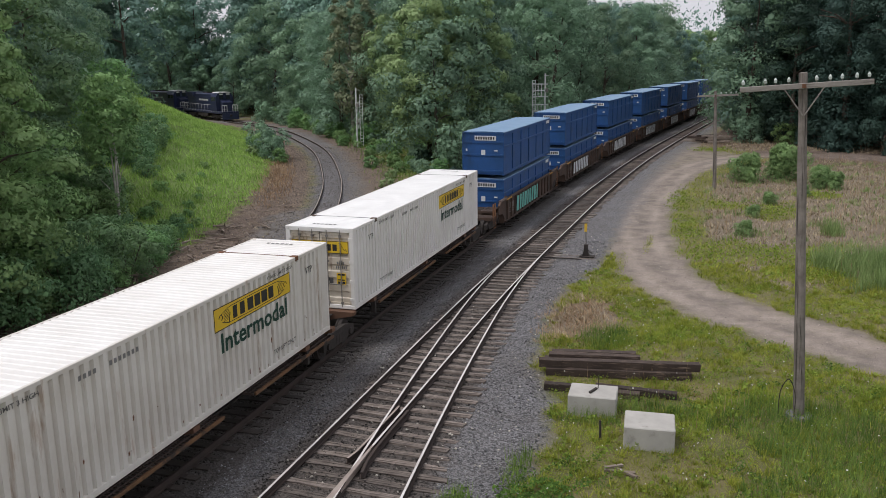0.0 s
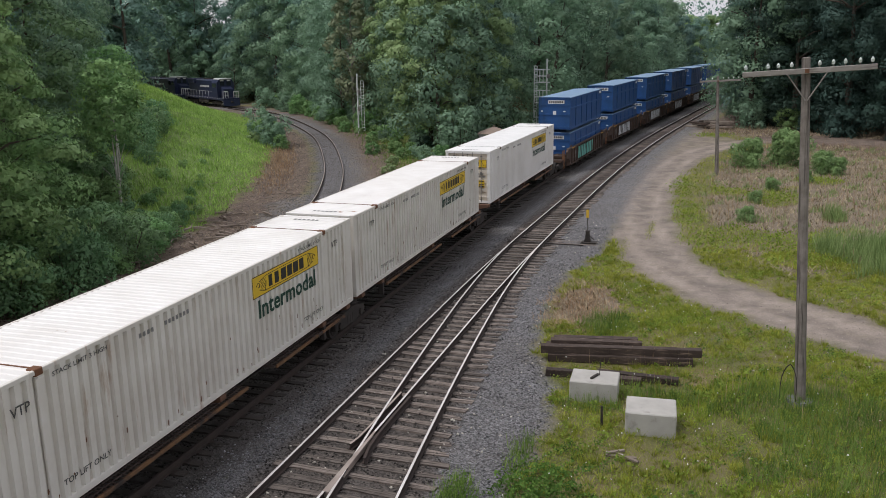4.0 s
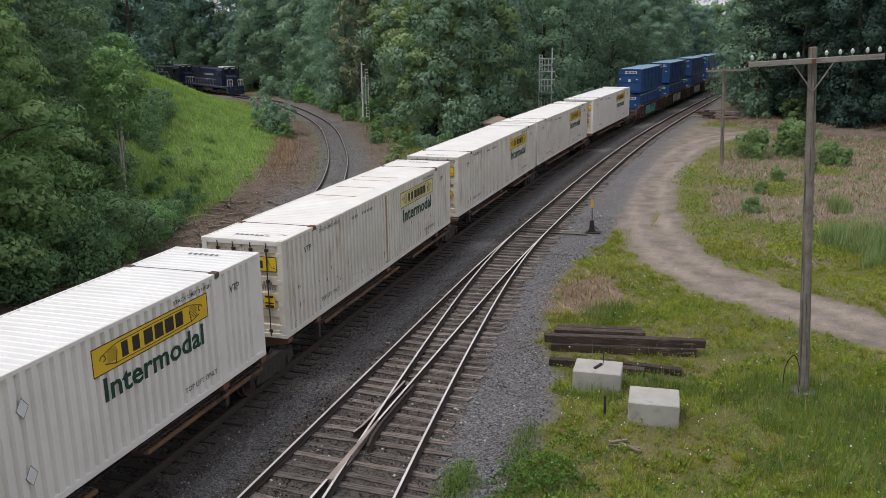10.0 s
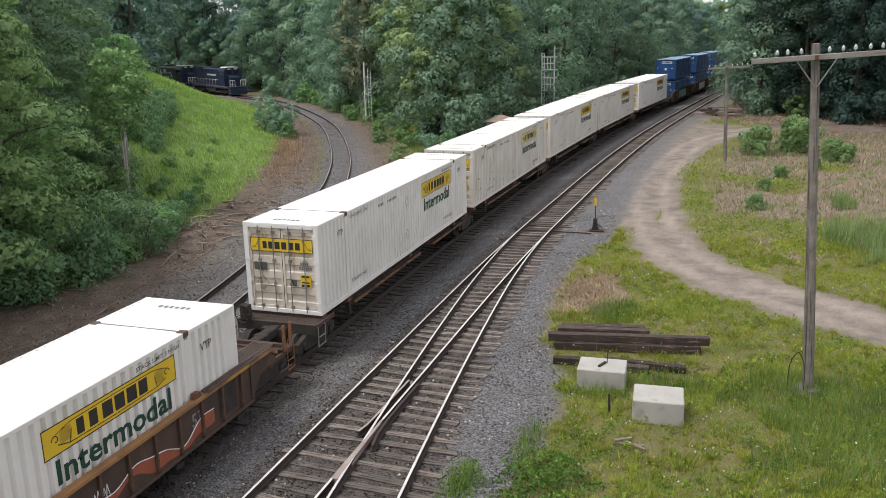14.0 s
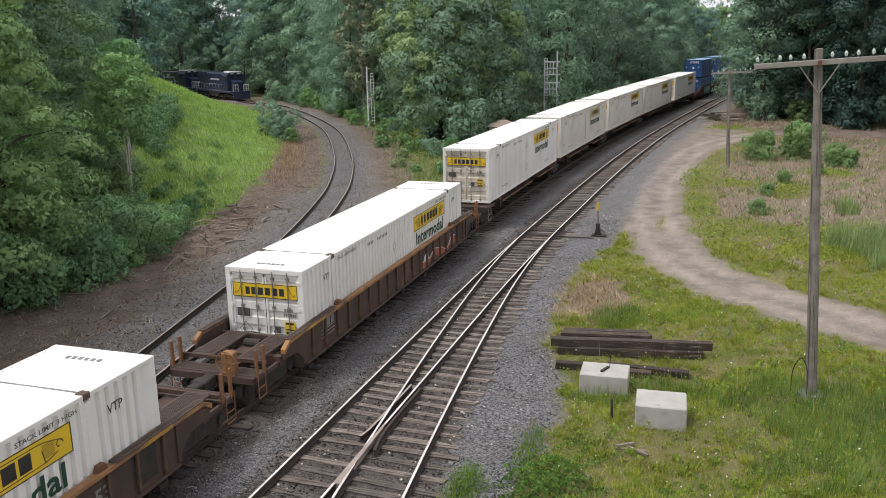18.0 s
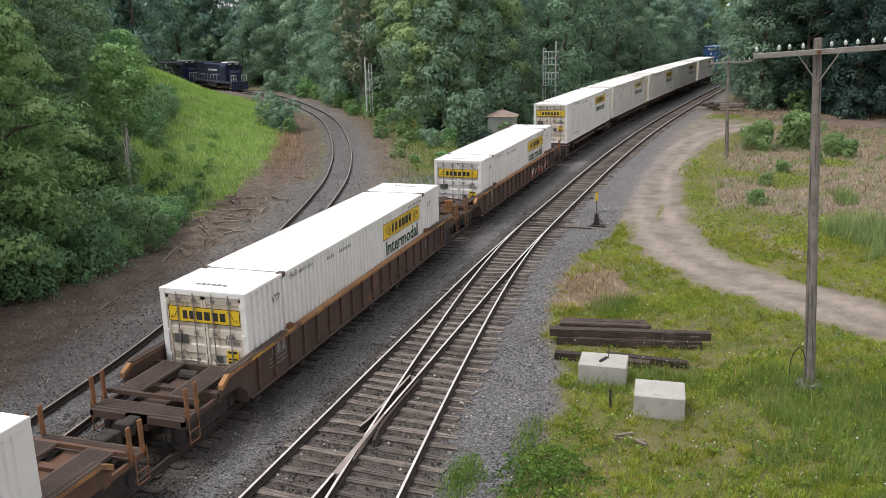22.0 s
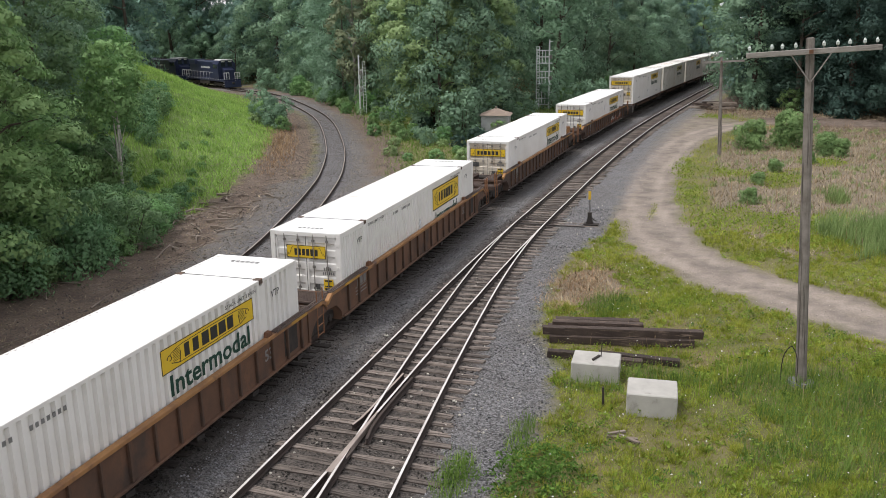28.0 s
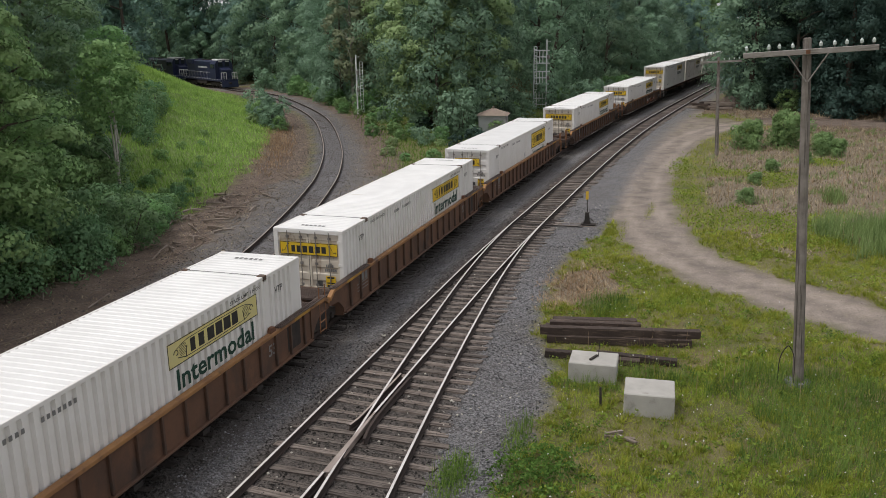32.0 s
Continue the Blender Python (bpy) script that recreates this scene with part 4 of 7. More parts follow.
    for i in range(6):
        for e in (-1, 1):
            part("roof_number_bar", ROOF_BAR, None, c).location = (-0.5 + i * 0.16, e * (L / 2 - 0.56), H)
    for py, pz in placards:
        r = 0.2
        dia = part("placard_frame", Build().prism([(py, pz - r), (py + r * 0.7, pz), (py, pz + r), (py - r * 0.7, pz)], X + 0.001, X + 0.008, "x"), M_LABEL, c, "pale diamond-shaped placard frame")
        part("placard_edge", Build().path([(X + 0.009, py, pz - r), (X + 0.009, py + r * 0.7, pz), (X + 0.009, py, pz + r), (X + 0.009, py - r * 0.7, pz), (X + 0.009, py, pz - r)], 0.006, 4), M_FAINT, dia)
    if old:
        b = Build()
        rnd = random.Random(len(label))
        for i in range(34):
            y, z = rnd.uniform(-7.5, 7.5), 0.2 + 1.1 * rnd.random() ** 2.5
            w, h = rnd.uniform(0.015, 0.05), rnd.uniform(0.02, 0.16)
            b.prism([(y, z), (y + w * 0.6, z - 0.01), (y + w, z + h * 0.5), (y + w * 0.7, z + h), (y + w * 0.1, z + h * 0.8)], X - 0.003, X + 0.002, "x")
        part("rust_staining", b, M_RUST, c, "small rust patches")
    if stripe:
        part("rust_streak", Build().box(X - 0.003, X + 0.0035, -0.03, 0.03, 0.2, 2.75), M_STREAK, c, "orange rust streak")
        b = Build()
        for y in (-1.2, 0.6, 2.2, 3.0):
            b.box(-1.0, 0.6, y, y + 0.06, H - 0.001, H + 0.004)
        part("roof_rust", b, M_STREAK, c, "rusty roof gashes")
    return c


def wheelset():
    b = Build().tube((-0.9, 0, 0), (0.9, 0, 0), 0.085, n=10)
    for s in (-1, 1):
        b.tube((s * 0.7, 0, 0), (s * 0.84, 0, 0), 0.42, n=20)
        b.tube((s * 0.66, 0, 0), (s * 0.7, 0, 0), 0.455, n=20)
        b.tube((s * 0.84, 0, 0), (s * 0.86, 0, 0), 0.33, 0.3, n=20)
    return b.mesh("wheelset", M_DARKSTEEL)


WHEELS = wheelset()
FRAME = Build()
for _s in (-1, 1):
    FRAME.prism([(-1.25, 0.36), (-1.25, 0.62), (-0.5, 0.8), (0.5, 0.8), (1.25, 0.62), (1.25, 0.36), (1.0, 0.36), (0.55, 0.26), (-0.55, 0.26), (-1.0, 0.36)], _s * 0.98 - 0.08, _s * 0.98 + 0.08, "x")
    for _y in (-0.89, 0.89):
        FRAME.tube((_s * 1.06, _y, 0.45), (_s * 1.13, _y, 0.45), 0.12, n=10)
    for _y in (-0.22, 0.0, 0.22):
        FRAME.tube((_s * 1.0, _y, 0.3), (_s * 1.0, _y, 0.62), 0.07, n=8)
FRAME.box(-0.95, 0.95, -0.2, 0.2, 0.5, 0.78)
FRAME_ME = FRAME.mesh("sideframe", M_DARKSTEEL, 0.0)
AXLES = []


def truck(parent, y):
    t = part("truck", FRAME_ME, None, parent)
    t.location = (0, y, 0)
    for dy in (-0.89, 0.89):
        w = part("wheelset", WHEELS, None, t)
        w.location = (0, dy, 0.42)
        AXLES.append((w, dy))
    return t


def grating(b, x0, x1, y0, y1, z, step=0.055):
    x = x0
    while x < x1 - 0.02:
        b.box(x, x + 0.018, y0, y1, z - 0.03, z)
        x += step
    y = y0
    while y < y1:
        b.box(x0, x1, y, y + 0.02, z - 0.028, z - 0.006)
        y += 0.12
    b.box(x0 - 0.03, x0, y0, y1, z - 0.06, z + 0.004).box(x1, x1 + 0.03, y0, y1, z - 0.06, z + 0.004)
    b.box(x0, x1, y0 - 0.03, y0, z - 0.06, z + 0.004).box(x0, x1, y1, y1 + 0.03, z - 0.06, z + 0.004)
    return b


def well_car(half, front, rear, label, paint_side, paint_chord, top=1.5, ribs=19, brake=False, spray=False, truck_front=True, truck_rear=True):
    """A well car whose well reaches half a length each way. front, rear: (length of the end beyond the well, 'full' or 'joint')."""
    c = thing("well_car", label, "railway car", "cars of the train")
    for s in (1, -1):
        a = lambda u, v: (min(s * u, s * v), max(s * u, s * v))
        side = part("side_sill", Build().box(*a(1.36, 1.39), -half, half, 0.42, top - 0.1), paint_side, c)
        rib = Build().box(*a(1.39, 1.47), -0.035, 0.035, 0.45, top - 0.1)
        rib_me = rib.mesh("rib", paint_side, 0.008)
        n = ribs
        for i in range(n):
            y = -half + 0.5 + (2 * half - 1.0) * i / (n - 1)
            ob = part("rib", rib_me, None, side)
            ob.location = (0, y, 0)
        part("bottom_flange", Build().box(*a(1.3, 1.48), -half, half, 0.36, 0.43), paint_side, c, bevel=0.01)
        part("top_chord", Build().box(*a(1.33, 1.5), -half - 0.1, half + 0.1, top - 0.11, top), paint_chord, c, bevel=0.015)
        for e in (-1, 1):
            guide = Build().prism([(e * 5.86, top), (e * 6.16, top), (e * 6.1, top + 0.14), (e * 5.92, top + 0.14)], *a(1.33, 1.46), axis="x")
            part("container_guide", guide, M_RUST if paint_chord is M_CHORD else paint_side, c, bevel=0.01)
        if s == 1:
            marks = Build()
            if half > 7:
                side_text(c, "lettering", "53", 0.34, 0.42, M_FAINT, 1.394, half - 2.62, 0.82)
            for k in range(3):
                marks.box(1.392, 1.396, -half + 1.15, -half + 2.1, 0.75 + 0.12 * k, 0.78 + 0.12 * k)
            for i in range(3):
                marks.box(1.392, 1.396, -half + 1.3 + i * 0.28, -half + 1.5 + i * 0.28, 1.05, 1.32)
            part("stencil_print", marks, M_FAINT, c, "faded white stencil bars")
            part("dark_panel", Build().box(1.3905, 1.3935, half - 1.5, half - 0.7, 0.55, 1.3), M_DARKSTEEL, c)
            for a0, a1 in ((-half + 0.1, -half + 1.3), (half - 1.2, half - 0.2)):
                part("yellow_edge", Build().box(1.5, 1.504, a0, a1, top - 0.1, top - 0.01), M_SAFE_YELLOW, c)
    beam = Build().box(-1.34, 1.34, -0.15, 0.15, 0.08, 0.2).mesh("cross_beam", M_DARKSTEEL)
    for i in range(7):
        part("cross_beam", beam, None, c).location = (0, -half + 0.5 + (2 * half - 1.0) * i / 6, 0)
    for e, (ln, kind), with_truck in ((1, front, truck_front), (-1, rear, truck_rear)):
        y0, y1 = half, half + ln
        a = lambda u, v: (min(e * u, e * v), max(e * u, e * v))
        deck = 1.12
        b = Build()
        b.box(-1.36, 1.36, *a(half - 0.06, half + 0.06), 0.3, deck + 0.05)
        b.box(-0.35, 0.35, *a(half, y1 - 0.15), 0.6, deck - 0.12)
        if kind == "full":
            b.box(-0.3, 0.3, *a(half, y1), 0.62, 0.98)
            b.box(-1.3, 1.3, *a(y1 - 0.1, y1), 0.8, 0.98)
            b.box(-1.34, 1.34, *a(half + 1.15, half + 1.35), deck - 0.3, deck - 0.02)
        else:
            b.box(-1.3, 1.3, *a(y1 - 0.32, y1 - 0.2), deck - 0.25, deck)
        part("end_frame", b, paint_side, c)
        tail = 1.3 if kind == "full" else y1 - half - 0.1
        for sx in (-1, 1):
            sp = Build().prism([(e * (half - 0.02), 0.42), (e * (half - 0.02), top - 0.03), (e * (half + tail * 0.75), top - 0.03), (e * (half + tail), top - 0.2), (e * (half + tail), deck - 0.12), (e * (half + 0.5), deck - 0.18), (e * (half + 0.25), deck - 0.38), (e * (half + 0.12), 0.6), (e * (half + 0.1), 0.42)], sx * 1.4 - 0.03, sx * 1.4 + 0.03, "x")
            part("end_gusset", sp, paint_side, c)
            cap = Build().prism([(e * (half + 0.1), top), (e * (half + tail * 0.75), top), (e * (half + tail + 0.02), top - 0.18), (e * (half + tail + 0.02), top - 0.32), (e * (half + tail * 0.75), top - 0.12), (e * (half + 0.1), top - 0.11)], *sorted((sx * 1.36, sx * 1.502)), axis="x")
            part("chord_end", cap, paint_chord, c, bevel=0.01)
            wk = Build()
            grating(wk, *sorted((sx * 1.335, sx * 1.47)), *a(6.35 if half > 7 else half - 0.4, half + tail * 0.75), top + 0.03, 0.06)
            part("top_walkway", wk, M_GRATE, c, "brown grated walkway")
        g = Build()
        if kind == "full":
            for x0, x1 in ((0.42, 1.02), (-1.02, -0.42)):
                part("walkway", grating(Build(), x0, x1, *a(half + 0.12, y1 - 0.75), deck + 0.12), M_GRATE, c, "brown grated walkway")
            part("end_step", grating(Build(), -1.28, 1.28, *a(y1 - 0.55, y1 - 0.12), deck - 0.1), M_GRATE, c, "brown grated cross step")
            bar = Build()
            bar.box(-1.3, 1.3, *a(y1 - 0.72, y1 - 0.64), deck + 0.02, deck + 0.12)
            for sx in (-1, 1):
                bar.box(*sorted((sx * 1.22, sx * 1.3)), *a(half + 1.3, y1), deck - 0.28, deck - 0.16)
            part("end_rail", bar, paint_side, c)
            pipe = Build().path([(-0.9, e * (half + 0.3), 0.9), (-0.5, e * (half + 1.2), 0.95), (0.1, e * (half + 1.6), 0.9), (0.2, e * (y1 + 0.2), 0.7)], 0.035)
            part("brake_pipe", pipe, M_INK, c)
            part("brake_cylinder", Build().tube((-0.25, e * (half + 0.5), 1.08), (0.25, e * (half + 0.5), 1.08), 0.14, n=12), M_DARKSTEEL, c)
            for sx in (-1, 1):
                lad = Build()
                for yy in (e * (y1 - 0.12), e * (y1 - 0.5)):
                    lad.box(*sorted((sx * 1.28, sx * 1.33)), *sorted((yy, yy - e * 0.11)), deck - 0.15, deck + 0.62)
                    lad.tube((sx * 1.36, yy, 0.38), (sx * 1.36, yy, deck), 0.016)
                for z in (0.38, 0.66):
                    lad.tube((sx * 1.36, e * (y1 - 0.12), z), (sx * 1.36, e * (y1 - 0.5), z), 0.016)
                part("ladder", lad, M_ORANGE, c, "orange end posts and step irons")
        else:
            part("walkway", grating(Build(), -1.1, 1.1, *a(half + 0.1, y1 - 0.2), deck + 0.07), M_GRATE, c, "brown grated walkway")
        for sx in (-1, 1):
            lad = Build()
            if kind != "full" and e > 0:
                yy = e * (y1 - 0.25)
                lad.tube((sx * 1.42, yy, deck - 0.75), (sx * 1.42, yy, deck + 0.75), 0.02)
                lad.tube((sx * 1.42, yy - e * 0.42, deck - 0.75), (sx * 1.42, yy - e * 0.42, deck + 0.75), 0.02)
                for k in range(4):
                    lad.tube((sx * 1.42, yy, deck - 0.7 + 0.3 * k), (sx * 1.42, yy - e * 0.42, deck - 0.7 + 0.3 * k), 0.016)
            if lad.v:
                part("ladder", lad, M_ORANGE, c, "orange grab irons")
        if kind == "full":
            part("coupler", Build().box(-0.16, 0.16, *a(y1, y1 + 0.42), 0.72, 1.0).box(-0.22, 0.22, *a(y1 + 0.3, y1 + 0.52), 0.68, 1.02), M_DARKSTEEL, c, bevel=0.03)
        if brake and e < 0:
            w = Build()
            n = 16
            pts = [(0.5 + 0.3 * math.cos(2 * math.pi * i / n), e * (y1 + 0.02), deck + 0.25 + 0.3 * math.sin(2 * math.pi * i / n)) for i in range(n + 1)]
            w.path(pts, 0.018)
            for i in range(0, n, 4):
                w.tube((0.5, e * (y1 + 0.02), deck + 0.25), pts[i], 0.012)
            part("brake_wheel", w, M_ORANGE, c, "orange hand brake wheel")
            part("brake_box", Build().box(0.32, 0.68, *a(y1 - 0.3, y1 - 0.02), deck - 0.3, deck + 0.5), M_CHORD, c, bevel=0.03)
        if with_truck:
            truck(c, e * (half + 1.3) if kind == "full" else e * (y1 - 0.0))
    if spray:
        rnd = random.Random(int(half * 10) + ribs)
        if spray == "tags":
            band, lo_edge, hi_edge = [], [], []
            for i in range(33):
                y = 2.2 + 0.14 * i
                zc = 0.68 + 0.14 * math.sin(2.1 * y) + 0.05 * math.sin(5.3 * y + 1)
                hw = 0.13 + 0.06 * math.sin(3.1 * y + 0.6)
                lo_edge.append((1.395, y, max(0.46, zc - hw)))
                hi_edge.append((1.395, y, zc + hw))
                band.append([(1.3935, y, max(0.46, zc - hw)), (1.3935, y, zc + hw)])
            part("spray_band", Build().strip(band), M_SPRAY, c, "wavy red-orange spray-painted band")
            part("spray_line", Build().path(hi_edge, 0.014, 4), M_LABEL, c, "white spray-painted outline")
            for k in range(6):
                y = 2.35 + 0.09 * k
                part("spray_line", Build().path([(1.396, y, 0.7), (1.396, y + 0.05, 0.95 + 0.04 * (k % 3)), (1.396, y + 0.12, 0.72)], 0.012, 4), M_LABEL, c, "white spray-painted line")
            return c
        y = -half + 2.5
        for i in range(9):
            w = rnd.uniform(0.35, 0.7)
            b = Build().prism([(y, 0.6), (y + w * 0.8, 0.55), (y + w, top - 0.25), (y + 0.1, top - 0.2)], 1.474, 1.477, "x")
            part("spray_shape", b, M_TEAL if spray == "teal" else M_LABEL, c, "faded spray-painted shape")
            y += w + 0.12
    return c


def spine_car(half, label, rear_end=False):
    """One platform of an articulated spine car: a narrow backbone with arms under the container."""
    c = thing("spine_car", label, "railway car", "cars of the train")
    part("backbone", Build().box(-0.38, 0.38, -half + 0.3, half - 0.3, 0.52, 1.0).box(-0.5, 0.5, -half + 0.3, half - 0.3, 1.0, 1.03).box(-0.5, 0.5, -half + 0.3, half - 0.3, 0.48, 0.52), M_DARKSTEEL, c)
    arm = Build().prism([(-1.28, 1.14), (1.28, 1.14), (1.28, 1.0), (0.4, 0.8), (-0.4, 0.8), (-1.28, 1.0)], -0.14, 0.14, "y")
    arm_me = arm.mesh("support_arm", M_WELL, 0.012)
    for y in (-7.9, -6.0, 0.0, 6.0, 7.9):
        part("support_arm", arm_me, None, c).location = (0, y, 0)
    for s in (-1, 1):
        for y0, y1 in ((-5.6, 1.2), (2.8, half - 0.9)):
            g = Build()
            grating(g, min(s * 0.75, s * 1.2), max(s * 0.75, s * 1.2), y0, y1, 0.86, 0.15)
            walk_way = part("walkway", g, M_GRATE, c, "dark grated side walkway")
            part("edge_sill", Build().box(min(s * 1.22, s * 1.29), max(s * 1.22, s * 1.29), y0, y1, 0.8, 0.89), M_SILL, walk_way, "dull orange edge channel", bevel=0.008)
        for y in (-6.0, 6.0):
            part("post_foot", Build().box(min(s * 1.12, s * 1.28), max(s * 1.12, s * 1.28), y - 0.07, y + 0.07, 0.55, 1.0), M_DARKSTEEL, c)
    truck(c, half)
    if rear_end:
        e = -half
        part("end_frame", Build().box(-1.36, 1.36, e - 0.08, e, 0.78, 1.08).box(-0.4, 0.4, e - 0.3, e + 1.2, 0.5, 0.94).box(-1.3, 1.3, e + 0.7, e + 0.9, 0.8, 0.99), M_DARKSTEEL, c)
        part("end_step", grating(Build(), -1.3, 1.3, e + 0.04, e + 0.72, 1.07), M_GRATE, c, "dark grated cross step")
        for s in (-1, 1):
            part("end_rail", Build().box(min(s * 1.3, s * 1.37), max(s * 1.3, s * 1.37), e - 0.06, e + 1.3, 0.94, 1.08), M_WELL_DARK, c, bevel=0.012)
            step = Build()
            for y in (e + 0.02, e + 0.5):
                step.tube((s * 1.4, y, 0.35), (s * 1.4, y, 1.0), 0.018)
            for z in (0.38, 0.66):
                step.tube((s * 1.4, e + 0.02, z), (s * 1.4, e + 0.5, z), 0.018)
            part("step", step, M_STEEL, c)
        hb = Build()
        n = 14
        pts = [(-1.05 + 0.28 * math.cos(2 * math.pi * i / n), e - 0.22, 1.3 + 0.28 * math.sin(2 * math.pi * i / n)) for i in range(n + 1)]
        hb.path(pts, 0.016)
        for i in range(0, n, 4):
            hb.tube((-1.05, e - 0.22, 1.3), pts[i], 0.012)
        part("brake_wheel", hb, M_DARKSTEEL, c)
        part("brake_box", Build().box(-1.2, -0.9, e - 0.16, e + 0.1, 1.06, 1.56), M_DARKSTEEL, c, bevel=0.03)
        part("coupler", Build().box(-0.16, 0.16, e - 0.95, e - 0.08, 0.72, 1.0), M_DARKSTEEL, c, bevel=0.03)
        hose = Build().path([(0.35, e - 0.1, 0.8), (0.38, e - 0.35, 0.5), (0.4, e - 0.6, 0.42), (0.42, e - 0.8, 0.6)], 0.025)
        part("brake_hose", hose, M_INK, c)
        truck(c, e + 0.6)
    return c


def blue_box(label):
    L, H, X = 12.19, 2.5, 1.28
    c = thing("waste_container", label, "container", "blue containers on the train")
    for s in (1, -1):
        a = lambda u, v: (min(s * u, s * v), max(s * u, s * v))
        part("side_wall", Build().box(*a(1.2, 1.23), -L / 2, L / 2, 0.1, H - 0.1), M_BLUE, c)
        part("top_rail", Build().box(*a(1.18, X), -L / 2, L / 2, H - 0.16, H), M_BLUE, c, bevel=0.012)
        part("mid_rail", Build().box(*a(1.23, X + 0.012), -L / 2, L / 2, 1.62, 1.74), M_BLUE, c, bevel=0.012)
        part("bottom_rail", Build().box(*a(1.15, X), -L / 2, L / 2, 0.0, 0.18), M_BLUE, c, bevel=0.012)
        rib = Build().box(*a(1.23, X), -0.06, 0.06, 0.18, H - 0.16).mesh("rib", M_BLUE, 0.01)
        for i in range(7):
            part("rib", rib, None, c).location = (0, -L / 2 + 0.06 + (L - 0.12) * i / 6, 0)
    part("lid", Build().box(-1.27, 1.27, -L / 2 - 0.02, L / 2 + 0.02, H, H + 0.03).prism([(-1.2, H + 0.03), (1.2, H + 0.03), (0, H + 0.08)], -L / 2, L / 2, "y"), M_BLUE_ROOF, c, "pale blue lid")
    for e in (-1, 1):
        a = lambda u, v: (min(e * u, e * v), max(e * u, e * v))
        b = Build().box(-1.2, 1.2, *a(L / 2 - 0.06, L / 2 - 0.02), 0.05, H - 0.02)
        for z in (0.25, 1.2, 1.95, 2.5):
            b.box(-1.24, 1.24, *a(L / 2 - 0.02, L / 2 + 0.02), z - 0.05, z + 0.05)
        part("end_wall", b, M_BLUE, c)
    lab = part("number_label", Build().box(-0.5, 0.8, -L / 2 - 0.03, -L / 2 - 0.02, 2.05, 2.32), M_LABEL, c, "white label with dark bars")
    for i in range(8):
        part("number_bar", Build().box(-0.44 + i * 0.15, -0.34 + i * 0.15, -L / 2 - 0.034, -L / 2 - 0.03, 2.1, 2.27), M_INK, lab)
    part("side_label", Build().box(1.285, 1.29, L / 2 - 1.3, L / 2 - 0.4, 2.2, 2.4), M_LABEL, c)
    for x0, x1, z0, z1 in ((0.7, 0.9, 1.42, 1.5), (-1.05, -0.95, 1.42, 1.55), (-0.1, 0.15, 1.2, 1.5)):
        part("small_label", Build().box(x0, x1, -L / 2 - 0.026, -L / 2 - 0.02, z0, z1), M_LABEL, c)
    return c


RIDERS = []  # (thing, metres along the line of its middle at the start, height over the rails)
H_SPINE, H_WELL = 1.175, 0.224


